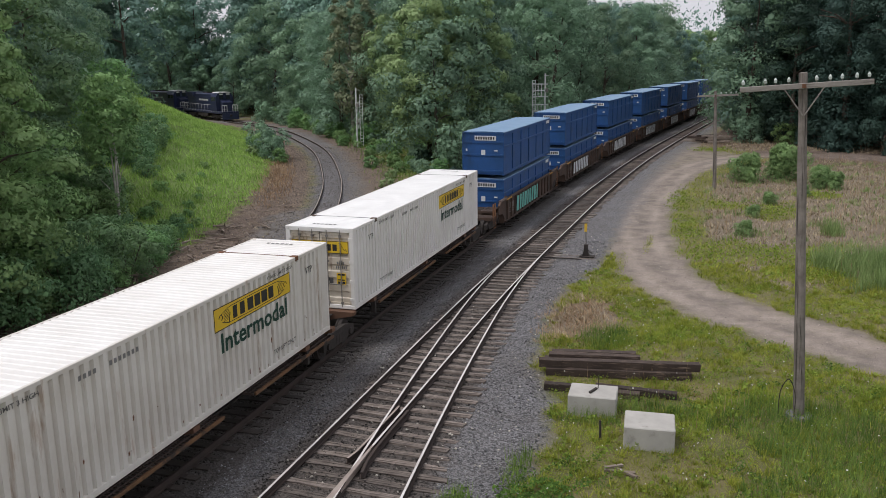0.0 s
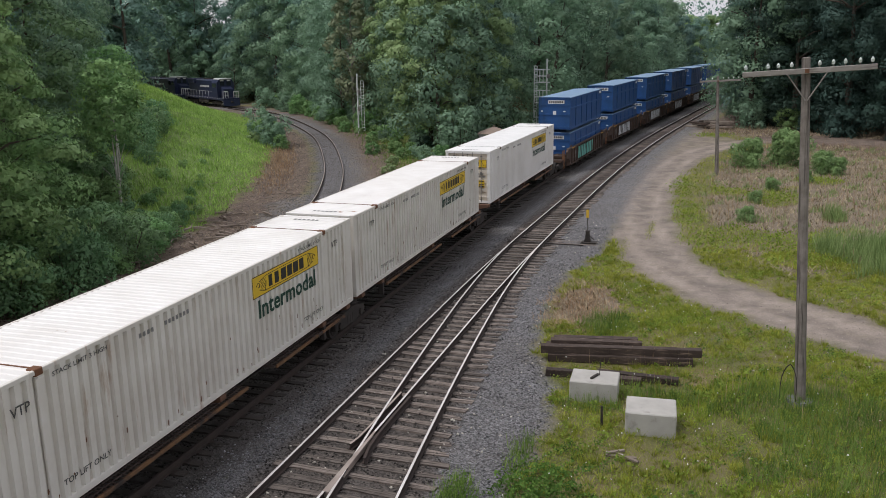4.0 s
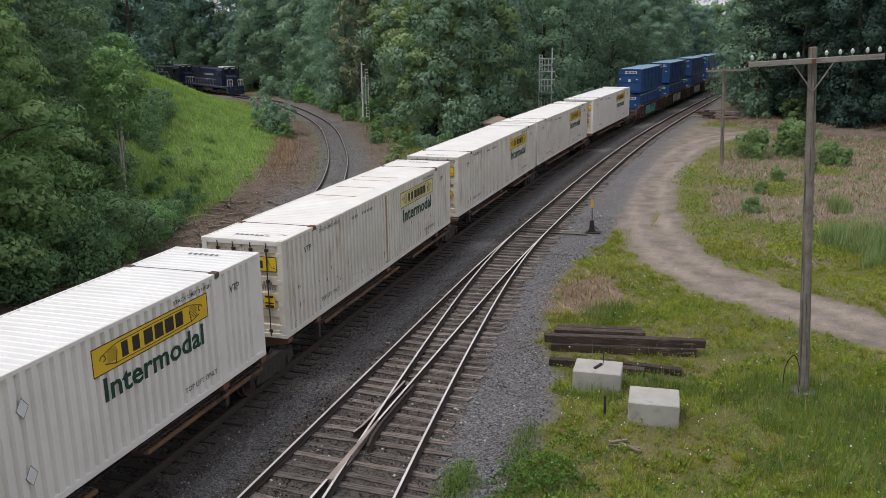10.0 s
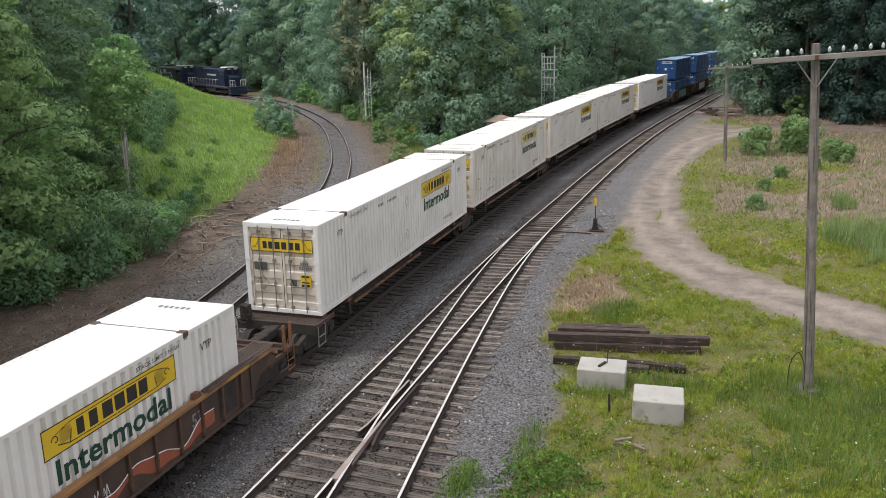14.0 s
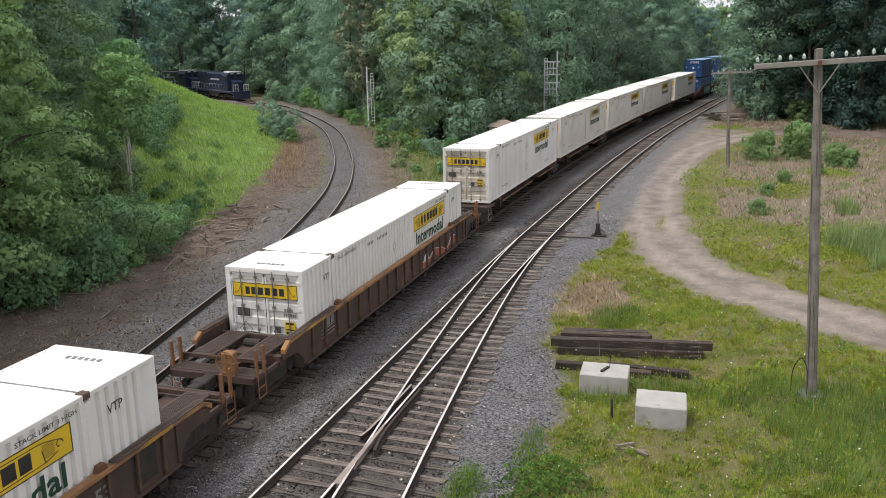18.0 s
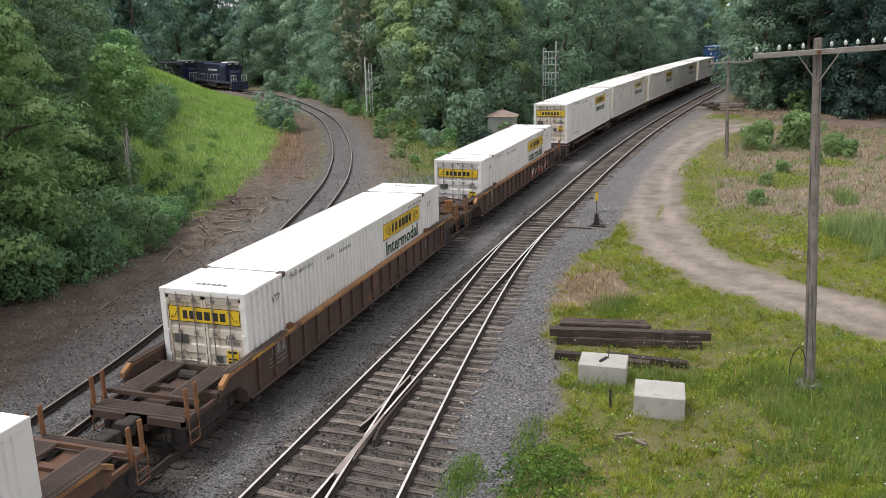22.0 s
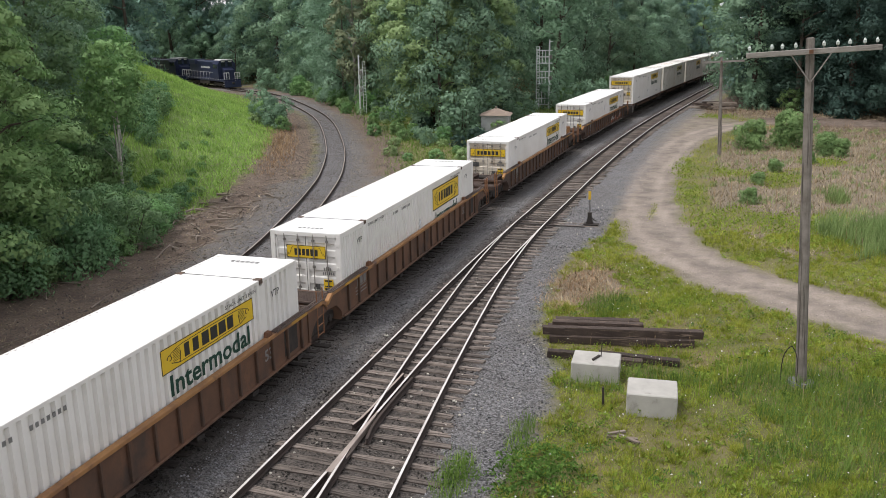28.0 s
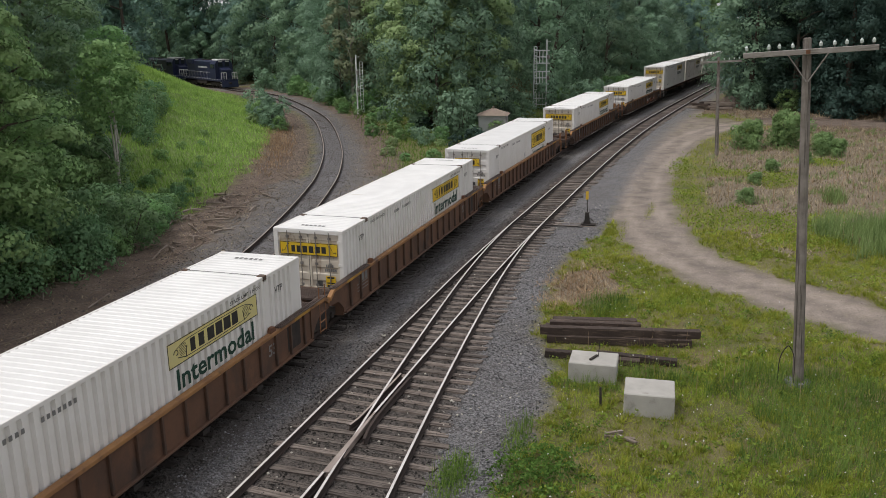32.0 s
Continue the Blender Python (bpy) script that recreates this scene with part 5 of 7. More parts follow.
def build_train():
    s_near = {"S1": 25.85, "S2": 7.40, "S3": -9.20, "S4": -26.66, "S5": -44.04, "W1": -65.14, "W2": -88.22, "W3": -111.61, "W4": -131.04, "W5": -150.51}
    mid = {k: v + 8.075 for k, v in s_near.items()}
    looks = {"S1": dict(old=False), "S2": dict(old=True), "S3": dict(old=True), "S4": dict(old=True, pale=True, stripe=True), "S5": dict(placards=((-0.3, 2.15), (-0.3, 0.85))), "W1": dict(clean=True, placards=((-0.7, 1.9),)),
             "W2": dict(), "W3": dict(border=True, low_word=True, smooth_roof=True, clean=True, placards=((-0.2, 1.5),)), "W4": dict(), "W5": dict(pale=True)}
    words = {"S1": "white corrugated container with yellow sign on a spine car", "S2": "rust-spotted white corrugated container on a spine car", "S3": "white corrugated container with stained roof on a spine car",
             "S4": "weathered white container with faded sign and orange rust streak", "S5": "white container with closed rear doors on a spine car", "W1": "clean white container sitting in a rusty well car",
             "W2": "white corrugated container with stained doors in a well car", "W3": "smooth white container with black-framed yellow sign in well car", "W4": "white corrugated container with yellow sign in a well car",
             "W5": "ribbed white container with faded yellow sign in well car"}
    for k in looks:
        RIDERS.append((big_container(words[k], **looks[k]), mid[k], H_SPINE if k[0] == "S" else H_WELL))
    # spine platforms: joints stand midway between containers
    joints = [42.6, 24.75, 7.15, -9.85, -27.2, -44.6]
    for i in range(5):
        a, b = joints[i + 1], joints[i]
        RIDERS.append((spine_car((b - a) / 2, "dark spine car platform with orange-edged walkways", i == 4), (a + b) / 2, 0.0))
    RIDERS.append((well_car(8.4, (2.6, "full"), (2.7, "full"), "dark rust-brown well car with grated end platforms", M_WELL_DARK, M_CHORD, brake=True, spray="tags"), mid["W1"], 0.0))
    RIDERS.append((well_car(8.4, (2.6, "full"), (2.7, "full"), "dark rust-brown well car with yellow sill edges", M_WELL_DARK, M_CHORD, brake=False), mid["W2"], 0.0))
    RIDERS.append((well_car(8.4, (2.6, "full"), (1.28, "joint"), "orange-brown well car joined to the next unit", M_WELL, M_CHORD, truck_rear=False), mid["W3"], 0.0))
    RIDERS.append((well_car(8.4, (1.28, "joint"), (1.28, "joint"), "brown middle well car unit with orange top chord", M_WELL, M_CHORD, truck_rear=False), mid["W4"], 0.0))
    RIDERS.append((well_car(8.4, (1.28, "joint"), (2.6, "full"), "brown end well car unit with orange top chord", M_WELL, M_CHORD), mid["W5"], 0.0))
    # blue boxes, two high
    low = blue_box("blue ribbed steel waste container, lower of a stack")
    first = True
    for i, s in enumerate((47.45, 64.75, 82.0, 98.9, 115.8, 132.5, 149.4)):
        m = s + 6.1
        lower = low if first else copy_thing(low, pose(0, 0, 0))
        upper = copy_thing(low, pose(0, 0, 0))
        tagged(upper, "blue ribbed steel waste container stacked on another")
        RIDERS.append((lower, m, 0.3))
        RIDERS.append((upper, m, 3.05))
        first = False
        if i == 0:
            car = well_car(6.35, (2.1, "joint"), (2.2, "full"), "grimy brown well car with teal spray paint", M_DIRTY, M_DIRTY, top=1.72, ribs=14, spray="teal")
        elif i == 1:
            car = well_car(6.35, (2.1, "joint"), (2.1, "joint"), "grimy brown well car with pale spray paint", M_DIRTY, M_DIRTY, top=1.72, ribs=14, spray="pale", truck_rear=False)
            proto = car
        else:
            car = copy_thing(proto, pose(0, 0, 0))
        RIDERS.append((car, m, 0.0))


build_train()


# ---- woods, shrubs, grass ----
def raw_mesh(name, verts, quads, material, normals=None):
    me = bpy.data.meshes.new(name)
    me.vertices.add(len(verts))
    me.vertices.foreach_set("co", np.asarray(verts, np.float32).ravel())
    k = quads.shape[1]
    me.loops.add(quads.size)
    me.loops.foreach_set("vertex_index", quads.ravel().astype(np.int32))
    me.polygons.add(len(quads))
    me.polygons.foreach_set("loop_start", np.arange(0, quads.size, k))
    me.polygons.foreach_set("loop_total", np.full(len(quads), k))
    me.update(calc_edges=True)
    if normals is not None:
        me.polygons.foreach_set("use_smooth", np.ones(len(quads), bool))
        me.normals_split_custom_set_from_vertices(np.repeat(unit(normals), k, 0).tolist())
    me.materials.append(material)
    return me


def unit(v):
    return v / (np.linalg.norm(v, axis=1, keepdims=True) + 1e-9)


def leaf_cards(centres, size, rng, droop=0.3, facing=None):
    """Small leaf sprays, one four-cornered island each, turned roughly to the side they face."""
    n = len(centres)
    if facing is None:
        facing = rng.normal(size=(n, 3)) + np.array([0, 0, 0.6])
    nrm = unit(unit(facing) + 0.45 * unit(rng.normal(size=(n, 3))))
    a = unit(np.cross(nrm, rng.normal(size=(n, 3))))
    b = np.cross(nrm, a)
    s = size * rng.uniform(0.5, 1.4, (n, 1))
    w = s * rng.uniform(0.22, 0.42, (n, 1))
    tip = a * s * 0.55
    tip[:, 2] -= droop * 0.35 * s[:, 0]
    k = rng.uniform(-0.25, 0.25, (n, 1)) * a * s
    v = np.stack([centres - a * s * 0.5, centres - b * w + k, centres + tip, centres + b * w + k], 1).reshape(-1, 3)
    return v, np.arange(4 * n).reshape(n, 4)


def crown_leaves(rng, h, r, base, lobes, per, leaf, flat=0.6, size=1.6, droop=0.3):
    """Leaves of a crown from the height base to h: thick leafy lobes with gaps between them, each with an inner layer of broad sprays
    and a ragged outer layer of small ones. Returns corners, triangles and the facing of every triangle."""
    cen, face, big = [], [], []
    turn = rng.uniform(0, 6.28)
    for i in range(lobes):
        t = (i + rng.uniform(0, 1)) / lobes
        z = base + (h - base) * t
        env = r * (math.sin(math.pi * (0.13 + 0.77 * t)) ** 0.6) * (0.85 + 0.25 * math.sin(2.7 * t + turn))
        turn += 2.4 + rng.uniform(-0.5, 0.5)
        out = np.array([math.cos(turn), math.sin(turn), 0.0])
        c = out * env * rng.uniform(0.2, 1.0) ** 0.5 + np.array([0, 0, z])
        rc = size * rng.uniform(0.6, 1.3) * (1.1 - 0.35 * t)
        stretch = rc * np.array([rng.uniform(0.9, 1.3), rng.uniform(0.9, 1.3), flat * rng.uniform(0.8, 1.2)])
        lift = unit(np.array([[out[0] * 0.5, out[1] * 0.5, 0.8]]))[0]
        f = rng.uniform(2.5, 5.0, 3)
        g = rng.uniform(0, 6.28, 3)
        for n_leaf, grow, lo, hi in ((per, 1.0, 0.8, 1.12), (max(8, per // 4), 1.55, 0.55, 0.87)):
            n = unit(rng.normal(size=(n_leaf * 2, 3)) + 0.35 * lift)
            n = n[n @ lift > rng.uniform(-0.75, 0.1, len(n))][:n_leaf]
            knob = 1 + 0.2 * np.sin(n[:, 0] * f[0] + g[0]) * np.sin(n[:, 1] * f[1] + g[1]) + 0.14 * np.sin(n[:, 2] * 2 * f[2] + n[:, 0] * 4 + g[2])
            p = n * stretch * (knob * rng.uniform(lo, hi, len(n)))[:, None]
            p[:, 2] -= droop * (p[:, 0] ** 2 + p[:, 1] ** 2) / rc * 0.6
            cen.append(c + p)
            face.append(n * np.array([1, 1, 1.25]))
            big.append(np.full(len(n), leaf * grow))
    cen, face, big = np.concatenate(cen), unit(np.concatenate(face)), np.concatenate(big)
    cen[:, 2] = np.maximum(cen[:, 2], 0.1)
    k = len(cen)
    nrm = unit(face + 0.55 * unit(rng.normal(size=(k, 3))))
    a = unit(np.cross(nrm, rng.normal(size=(k, 3))))
    b2 = np.cross(nrm, a)
    s = (big * rng.uniform(0.55, 1.4, k))[:, None]
    w = s * rng.uniform(0.3, 0.5, (k, 1))
    tip = a * s * 0.6
    tip[:, 2] -= 0.12 * s[:, 0]
    v = np.stack([cen - a * s * 0.45 - b2 * w, cen + tip, cen - a * s * 0.3 + b2 * w], 1).reshape(-1, 3)
    return v, np.arange(3 * k).reshape(k, 3), face


def trunk_build(rng, h, r0, limbs=7, base=4.0, r=4.0, lean=0.03):
    b = Build()
    n, pts = 7, []
    dx, dy = rng.normal(0, lean, 2)
    for i in range(n + 1):
        t = i / n
        pts.append(Vector((dx * h * t + rng.normal(0, 0.06) * t, dy * h * t + rng.normal(0, 0.06) * t, -0.5 + (h * 0.78 + 0.5) * t)))
    for i in range(n):
        b.tube(pts[i], pts[i + 1], r0 * (1 - 0.85 * i / n), r0 * (1 - 0.85 * (i + 1) / n), n=7)
    for k in range(limbs):
        t = rng.uniform(0.3, 0.85)
        p = pts[int(t * n)]
        a = rng.uniform(0, 6.28)
        e = p + Vector((math.cos(a) * r * 0.6, math.sin(a) * r * 0.6, rng.uniform(0.8, 2.6)))
        m = p.lerp(e, 0.5) + Vector((0, 0, 0.3))
        b.tube(p, m, r0 * 0.32, r0 * 0.2, n=5).tube(m, e, r0 * 0.2, r0 * 0.07, n=5)
    return b


def make_tree(seed, h, r, base, clumps, per, leaf, material, label, bark=None, limbs=7, r0=None, size=1.25, flat=0.55):
    rng = np.random.default_rng(seed)
    t = thing("tree", label, "tree")
    part("trunk", trunk_build(rng, h, r0 or 0.016 * h + 0.05, limbs, base, r), bark or M_BARK, t)
    v, q, face = crown_leaves(rng, h, r, base, clumps, per, leaf, flat, size)
    part("crown", raw_mesh("crown", v, q, material, face + 0.3 * unit(rng.normal(size=face.shape))), None, t)
    return t


def make_shrub(seed, h, r, clumps, per, leaf, material, label):
    rng = np.random.default_rng(seed)
    t = thing("shrub", label, "shrub")
    b = Build()
    for i in range(6):
        a = rng.uniform(0, 6.28)
        b.tube((0, 0, -0.2), (math.cos(a) * r * 0.5, math.sin(a) * r * 0.5, h * 0.7), 0.03, 0.01, 5)
    part("woody_base", b, M_BARK, t)
    v, q, face = crown_leaves(rng, h * 0.88, r * 0.8, 0.15, clumps, per, leaf, 0.75, 0.23 * h)
    part("foliage", raw_mesh("foliage", v, q, material, face + 0.3 * unit(rng.normal(size=face.shape))), None, t)
    return t


def at_ground(x, y, turn=0.0, sink=0.1):
    return pose(x, y, float(land(np.array([x]), np.array([y]))[0]) - sink, 0, 0, turn)


def place(proto, used, x, y, turn, scale=1.0, sink=0.1, label=""):
    """Puts the prototype itself first, copies after that."""
    ob = proto if proto not in used else copy_thing(proto, pose(0, 0, 0))
    used.add(proto)
    ob.scale = (1, 1, 1)
    ob.matrix_basis = at_ground(x, y, turn, sink)
    ob.scale = (scale, scale, scale)
    return tagged(ob, label) if label else ob


def skyline(x, y, scale, tall):
    """The scale of a tree, cut down where the woods dip behind the far bend of the line."""
    if -8.0 < bearing(x, y) < 2.2:
        top = EYE[2] + math.hypot(x - EYE[0], y) * 0.064 - float(land(np.array([x]), np.array([y]))[0])
        return min(scale, top / tall)
    return scale


def bearing(x, y):
    return math.degrees(math.atan2(x - EYE[0], y - EYE[1]))


def build_woods():
    rnd = random.Random(11)
    used = set()
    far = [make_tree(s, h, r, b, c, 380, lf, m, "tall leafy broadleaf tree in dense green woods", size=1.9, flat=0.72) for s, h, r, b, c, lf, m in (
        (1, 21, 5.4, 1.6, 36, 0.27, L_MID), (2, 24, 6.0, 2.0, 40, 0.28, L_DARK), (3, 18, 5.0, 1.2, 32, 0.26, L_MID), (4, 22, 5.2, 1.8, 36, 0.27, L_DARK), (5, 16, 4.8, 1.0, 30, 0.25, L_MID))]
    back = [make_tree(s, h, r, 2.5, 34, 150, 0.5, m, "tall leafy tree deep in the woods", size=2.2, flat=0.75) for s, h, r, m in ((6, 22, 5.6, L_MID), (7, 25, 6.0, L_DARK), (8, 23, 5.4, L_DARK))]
    light = [make_tree(s, h, r, 2.2, 54, 360, 0.24, L_LIGHT, "feathery light green locust tree at the wood edge", size=1.35, flat=0.62) for s, h, r in ((21, 17, 4.6), (22, 15, 4.0))]
    # same kind of tree, its shade painted into the leaves
    dark = [make_tree(s, h, r, b, 42, 400, 0.21, m, "leafy tree with low branches, leaves coloured dark for shade", size=1.8, flat=0.62) for s, h, r, b, m in ((31, 20, 5.2, 1.6, L_DEEP_SHADE), (32, 23, 5.0, 1.2, L_DEEP_SHADE), (33, 21, 5.0, 1.6, L_DEEP_SHADE))]
    close = [make_tree(s, h, r, b, 58, 400, lf, m, "leafy roadside tree with fine green leaves on the slope", size=1.35, flat=0.4) for s, h, r, b, lf, m in (
        (41, 15, 4.6, 0.8, 0.17, L_CLOSE), (42, 13, 4.0, 0.6, 0.16, L_CLOSE), (43, 17, 4.8, 1.0, 0.18, L_SHADE), (44, 12, 3.8, 0.5, 0.16, L_CLOSE))]
    snag = make_tree(51, 17, 2.9, 3.0, 44, 120, 0.26, L_DRY, "half-dead grey tree wrapped in vines", bark=M_DEADBARK, limbs=16, r0=0.3, size=0.85, flat=1.0)
    bush = [make_shrub(s, h, r, 14, 105, lf, m, "dense leafy green shrub") for s, h, r, lf, m in ((61, 2.4, 1.5, 0.17, L_CLOSE), (62, 3.4, 2.0, 0.2, L_MID), (63, 1.7, 1.3, 0.13, L_LIGHT), (64, 2.8, 1.8, 0.17, L_CLOSE))]
    low_bush = [make_shrub(s, h, r, 16, 170, lf, m, "dense leafy green shrub at the foot of the bank") for s, h, r, lf, m in ((66, 2.5, 1.6, 0.12, L_CLOSE), (67, 3.0, 1.9, 0.13, L_SHADE), (68, 2.0, 1.5, 0.11, L_CLOSE))]
    deep_bush = make_shrub(65, 3.0, 2.0, 14, 105, 0.22, L_DEEP_SHADE, "shrub at the foot of trees, leaves coloured dark for shade")
    tall = {p: h for p, h in zip(far + back, (21, 24, 18, 22, 16, 22, 25, 23))}
    spots = []

    def free(x, y, gap):
        if any((x - a) ** 2 + (y - b) ** 2 < gap * gap for a, b in spots):
            return False
        spots.append((x, y))
        return True

    # middle wood between the two lines, denser at its front
    n = 0
    for k in range(6000):
        y = rnd.uniform(74, 205)
        x = rnd.uniform(-120, 20)
        d = float(near(WYE_A, np.array([x]), np.array([y]))[0][0])
        lx = line_x(y)
        be = bearing(x, y)
        if not (d < -6.0 and x < lx - 7.5) or be < -38 or be > 8:
            continue
        if y < 104 and -13.6 < be < -6.6:
            continue
        if y < 92 and (-26.3 < be < -20.8):
            continue
        dist = math.hypot(x - EYE[0], y)
        edge = min(-d - 6.5, lx - 7.5 - x)
        if edge > 30:
            continue
        if not free(x, y, 4.1 if edge < 9 else 6.2):
            continue
        dip = -33.2 < be < -29.8
        p = rnd.choice(far if edge < 9 else back)
        place(p, used, x, y, rnd.uniform(0, 360), skyline(x, y, rnd.uniform(0.5, 0.62) if dip else rnd.uniform(0.8, 1.12) * (0.8 if edge < 4 else 1.0), tall[p]), 0.3)
        n += 1
        if n > 80:
            break
    for x, y, s in ((-13.6, 80, 1.02), (-11.0, 85, 0.95), (-17.5, 91, 1.05), (-21.5, 94, 1.0)):
        place(rnd.choice(light), used, x, y, rnd.uniform(0, 360), s, 0.2)
    place(bush[1], used, -8.6, 73.4, 40, 1.4, 0.1, "tall dense leafy shrub beside the grey hut")
    place(snag, used, -28.5, 96.0, 30, 1.05)
    place(snag, used, -25.0, 97.5, 140, 0.9)
    # tall trees closing the view behind the engines
    for k in range(21):
        be = math.radians(-40.5 + k * 0.63 + rnd.uniform(-0.2, 0.2))
        for dist in (168 + rnd.uniform(-6, 6), 186 + rnd.uniform(-6, 6)):
            x, y = EYE[0] + dist * math.sin(be), dist * math.cos(be)
            d = float(near(WYE_A, np.array([x]), np.array([y]))[0][0])
            if abs(d) > 7 and free(x, y, 3.0):
                low = -33.0 < math.degrees(be) < -30.2
                place(rnd.choice(back), used, x, y, rnd.uniform(0, 360), rnd.uniform(0.62, 0.7) if low else rnd.uniform(0.95, 1.15), 0.3)
    # trees past the far bend of the line
    for k in range(16):
        be = math.radians(-6.0 + k * 0.75 + rnd.uniform(-0.2, 0.2))
        for dist in (192 + rnd.uniform(-6, 6), 208 + rnd.uniform(-6, 6)):
            x, y = EYE[0] + dist * math.sin(be), dist * math.cos(be)
            if x < line_x(y) - 6 and free(x, y, 3.5):
                place(rnd.choice((far[2], far[4], light[0], light[1])), used, x, y, rnd.uniform(0, 360), skyline(x, y, rnd.uniform(0.95, 1.15), 18), 0.3)
    # right-hand wood
    for x, y, s, p in ((17.7, 104.5, 1.0, far[0]), (17.4, 113.0, 1.0, far[3]), (22.4, 102.5, 0.9, dark[0]), (20.5, 122.0, 1.0, dark[1])):
        free(x, y, 1.0)
        place(p, used, x, y, rnd.uniform(0, 360), s, 0.3)
    place(bush[1], used, 18.0, 101.5, 20, 1.0, 0.1)
    place(bush[3], used, 21.5, 99.8, 140, 1.0, 0.1)
    n = 0
    for k in range(6000):
        x, y = rnd.uniform(12, 95), rnd.uniform(70, 190)
        lx = line_x(y, X2)
        be = bearing(x, y)
        front = y + 1.25 * (x - 13.5) - 111.5
        if x < lx + 6.8 or front < 0 or be > 19 or front > 70:
            continue
        if not free(x, y, 3.6 if front < 10 else 6.0):
            continue
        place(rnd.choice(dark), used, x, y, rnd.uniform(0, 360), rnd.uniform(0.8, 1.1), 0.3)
        n += 1
        if n > 46:
            break
    # left-hand wood on the slope
    n = 0
    for k in range(8000):
        x, y = rnd.uniform(-75, -13), rnd.uniform(12, 150)
        d = float(near(WYE_A, np.array([x]), np.array([y]))[0][0])
        be = bearing(x, y)
        dist = math.hypot(x - EYE[0], y)
        wide = math.degrees(math.asin(min(0.9, 4.4 / dist)))
        if be < -66 or d < (9.5 if y < 40 else 17):
            continue
        if be + wide > (-39.0 if dist < 60 else -37.8) and y < 118:
            continue
        if y > 118 and (be > -31 or d < 14):
            continue
        dist = math.hypot(x - EYE[0], y)
        if dist < 75 and d > 34 or d > 60:
            continue
        if not free(x, y, 3.4 if dist < 60 else 5.0):
            continue
        p = rnd.choice(close) if dist < 58 else rnd.choice(far[:3])
        place(p, used, x, y, rnd.uniform(0, 360), rnd.uniform(0.8, 1.1) if dist < 58 else rnd.uniform(0.6, 0.8), 0.3)
        n += 1
        if n > 70:
            break
    # pale birch stems by the bank
    birch = make_tree(71, 9.0, 1.6, 4.6, 22, 150, 0.15, L_CLOSE, "slender pale-barked birch tree at the wood edge", M_BIRCH, 4, 0.11, size=0.8)
    for x, y, s in ((-19.2, 39.5, 1.0), (-20.1, 40.6, 0.9), (-24.5, 46.5, 1.0)):
        place(birch, used, x, y, rnd.uniform(0, 360), s, 0.1)
    # shrubs along the edges
    n = 0
    for k in range(5000):
        x, y = rnd.uniform(-34, -9), rnd.uniform(14, 46)
        d = float(near(WYE_A, np.array([x]), np.array([y]))[0][0])
        lim = float(np.interp(y, [12, 23, 30, 36, 42, 47, 60], [11.5, 8.4, 6.6, 6.2, 6.8, 8.0, 11.0]))
        if d < lim or d > lim + (9 if y < 45 else 7) or not free(x, y, 1.0 if d < lim + 4 else 1.8):
            continue
        if bearing(x, y) > -38.8 and y > 30:
            k2 = float(np.interp(y, [30, 35, 39, 43, 46], [1.0, 0.9, 0.62, 0.4, 0.28]))
            if y < 40 or rnd.random() < 0.5:
                place(rnd.choice(low_bush), used, x, y, rnd.uniform(0, 360), k2 * rnd.uniform(0.7, 1.15), 0.1)
                n += 1
            continue
        place(rnd.choice(low_bush), used, x, y, rnd.uniform(0, 360), rnd.uniform(0.6, 1.2), 0.15)
        n += 1
        if n > 180:
            break
    n = 0
    for k in range(4000):
        x, y = rnd.uniform(-60, 2), rnd.uniform(58, 135)
        d = float(near(WYE_A, np.array([x]), np.array([y]))[0][0])
        lx = line_x(y)
        e = min(-d - 3.6, lx - 4.2 - x)
        if e < 0 or e > 7 or not free(x, y, 1.7) or (abs(x + 5.2) < 3.4 and 68 < y < 78):
            continue
        be = bearing(x, y)
        if y < 99 and -11.6 < be < -9.0 and y > 80:
            continue
        if y < 88 and -23.9 < be < -22.3:
            continue
        place(rnd.choice(bush if y > 84 else (bush[2], bush[2], bush[0])), used, x, y, rnd.uniform(0, 360), rnd.uniform(0.5, 1.15) if y > 84 else rnd.uniform(0.3, 0.7), 0.1)
        n += 1
        if n > 120:
            break
    for x, y, s in ((-28.4, 53.6, 0.75), (-30.0, 56.4, 0.85), (-31.6, 59.6, 0.8), (-33.4, 63.0, 0.75), (-29.6, 53.0, 0.8), (-26.4, 51.8, 0.5), (-24.0, 50.2, 0.36), (-24.6, 53.5, 0.3), (-21.2, 50.4, 0.25), (-20.0, 47.6, 0.28), (-22.5, 52.6, 0.22), (-18.8, 45.6, 0.26), (-25.0, 57.0, 0.25), (-27.0, 60.5, 0.3)):
        place(low_bush[1] if s > 0.4 else low_bush[0], used, x, y, rnd.uniform(0, 360), s * 1.1, 0.2)
    for x, y, s in ((-29.5, 76.5, 1.0), (-31.5, 78.5, 1.1), (-28.3, 75.0, 0.8), (-33.5, 81.5, 1.0), (-31.0, 75.5, 0.75), (-27.2, 74.0, 0.6), (-36, 84, 0.8)):
        place(rnd.choice(bush), used, x, y, rnd.uniform(0, 360), s, 0.1)
    n = 0
    for k in range(3000):
        x, y = rnd.uniform(-34, -3), rnd.uniform(66, 100)
        d = float(near(WYE_A, np.array([x]), np.array([y]))[0][0])
        e = min(-d - 5.5, line_x(y) - 6.0 - x)
        be = bearing(x, y)
        if e < 0 or e > 12 or not free(x, y, 1.5) or (y < 99 and -11.8 < be < -8.8) or (y < 88 and -24.0 < be < -22.2):
            continue
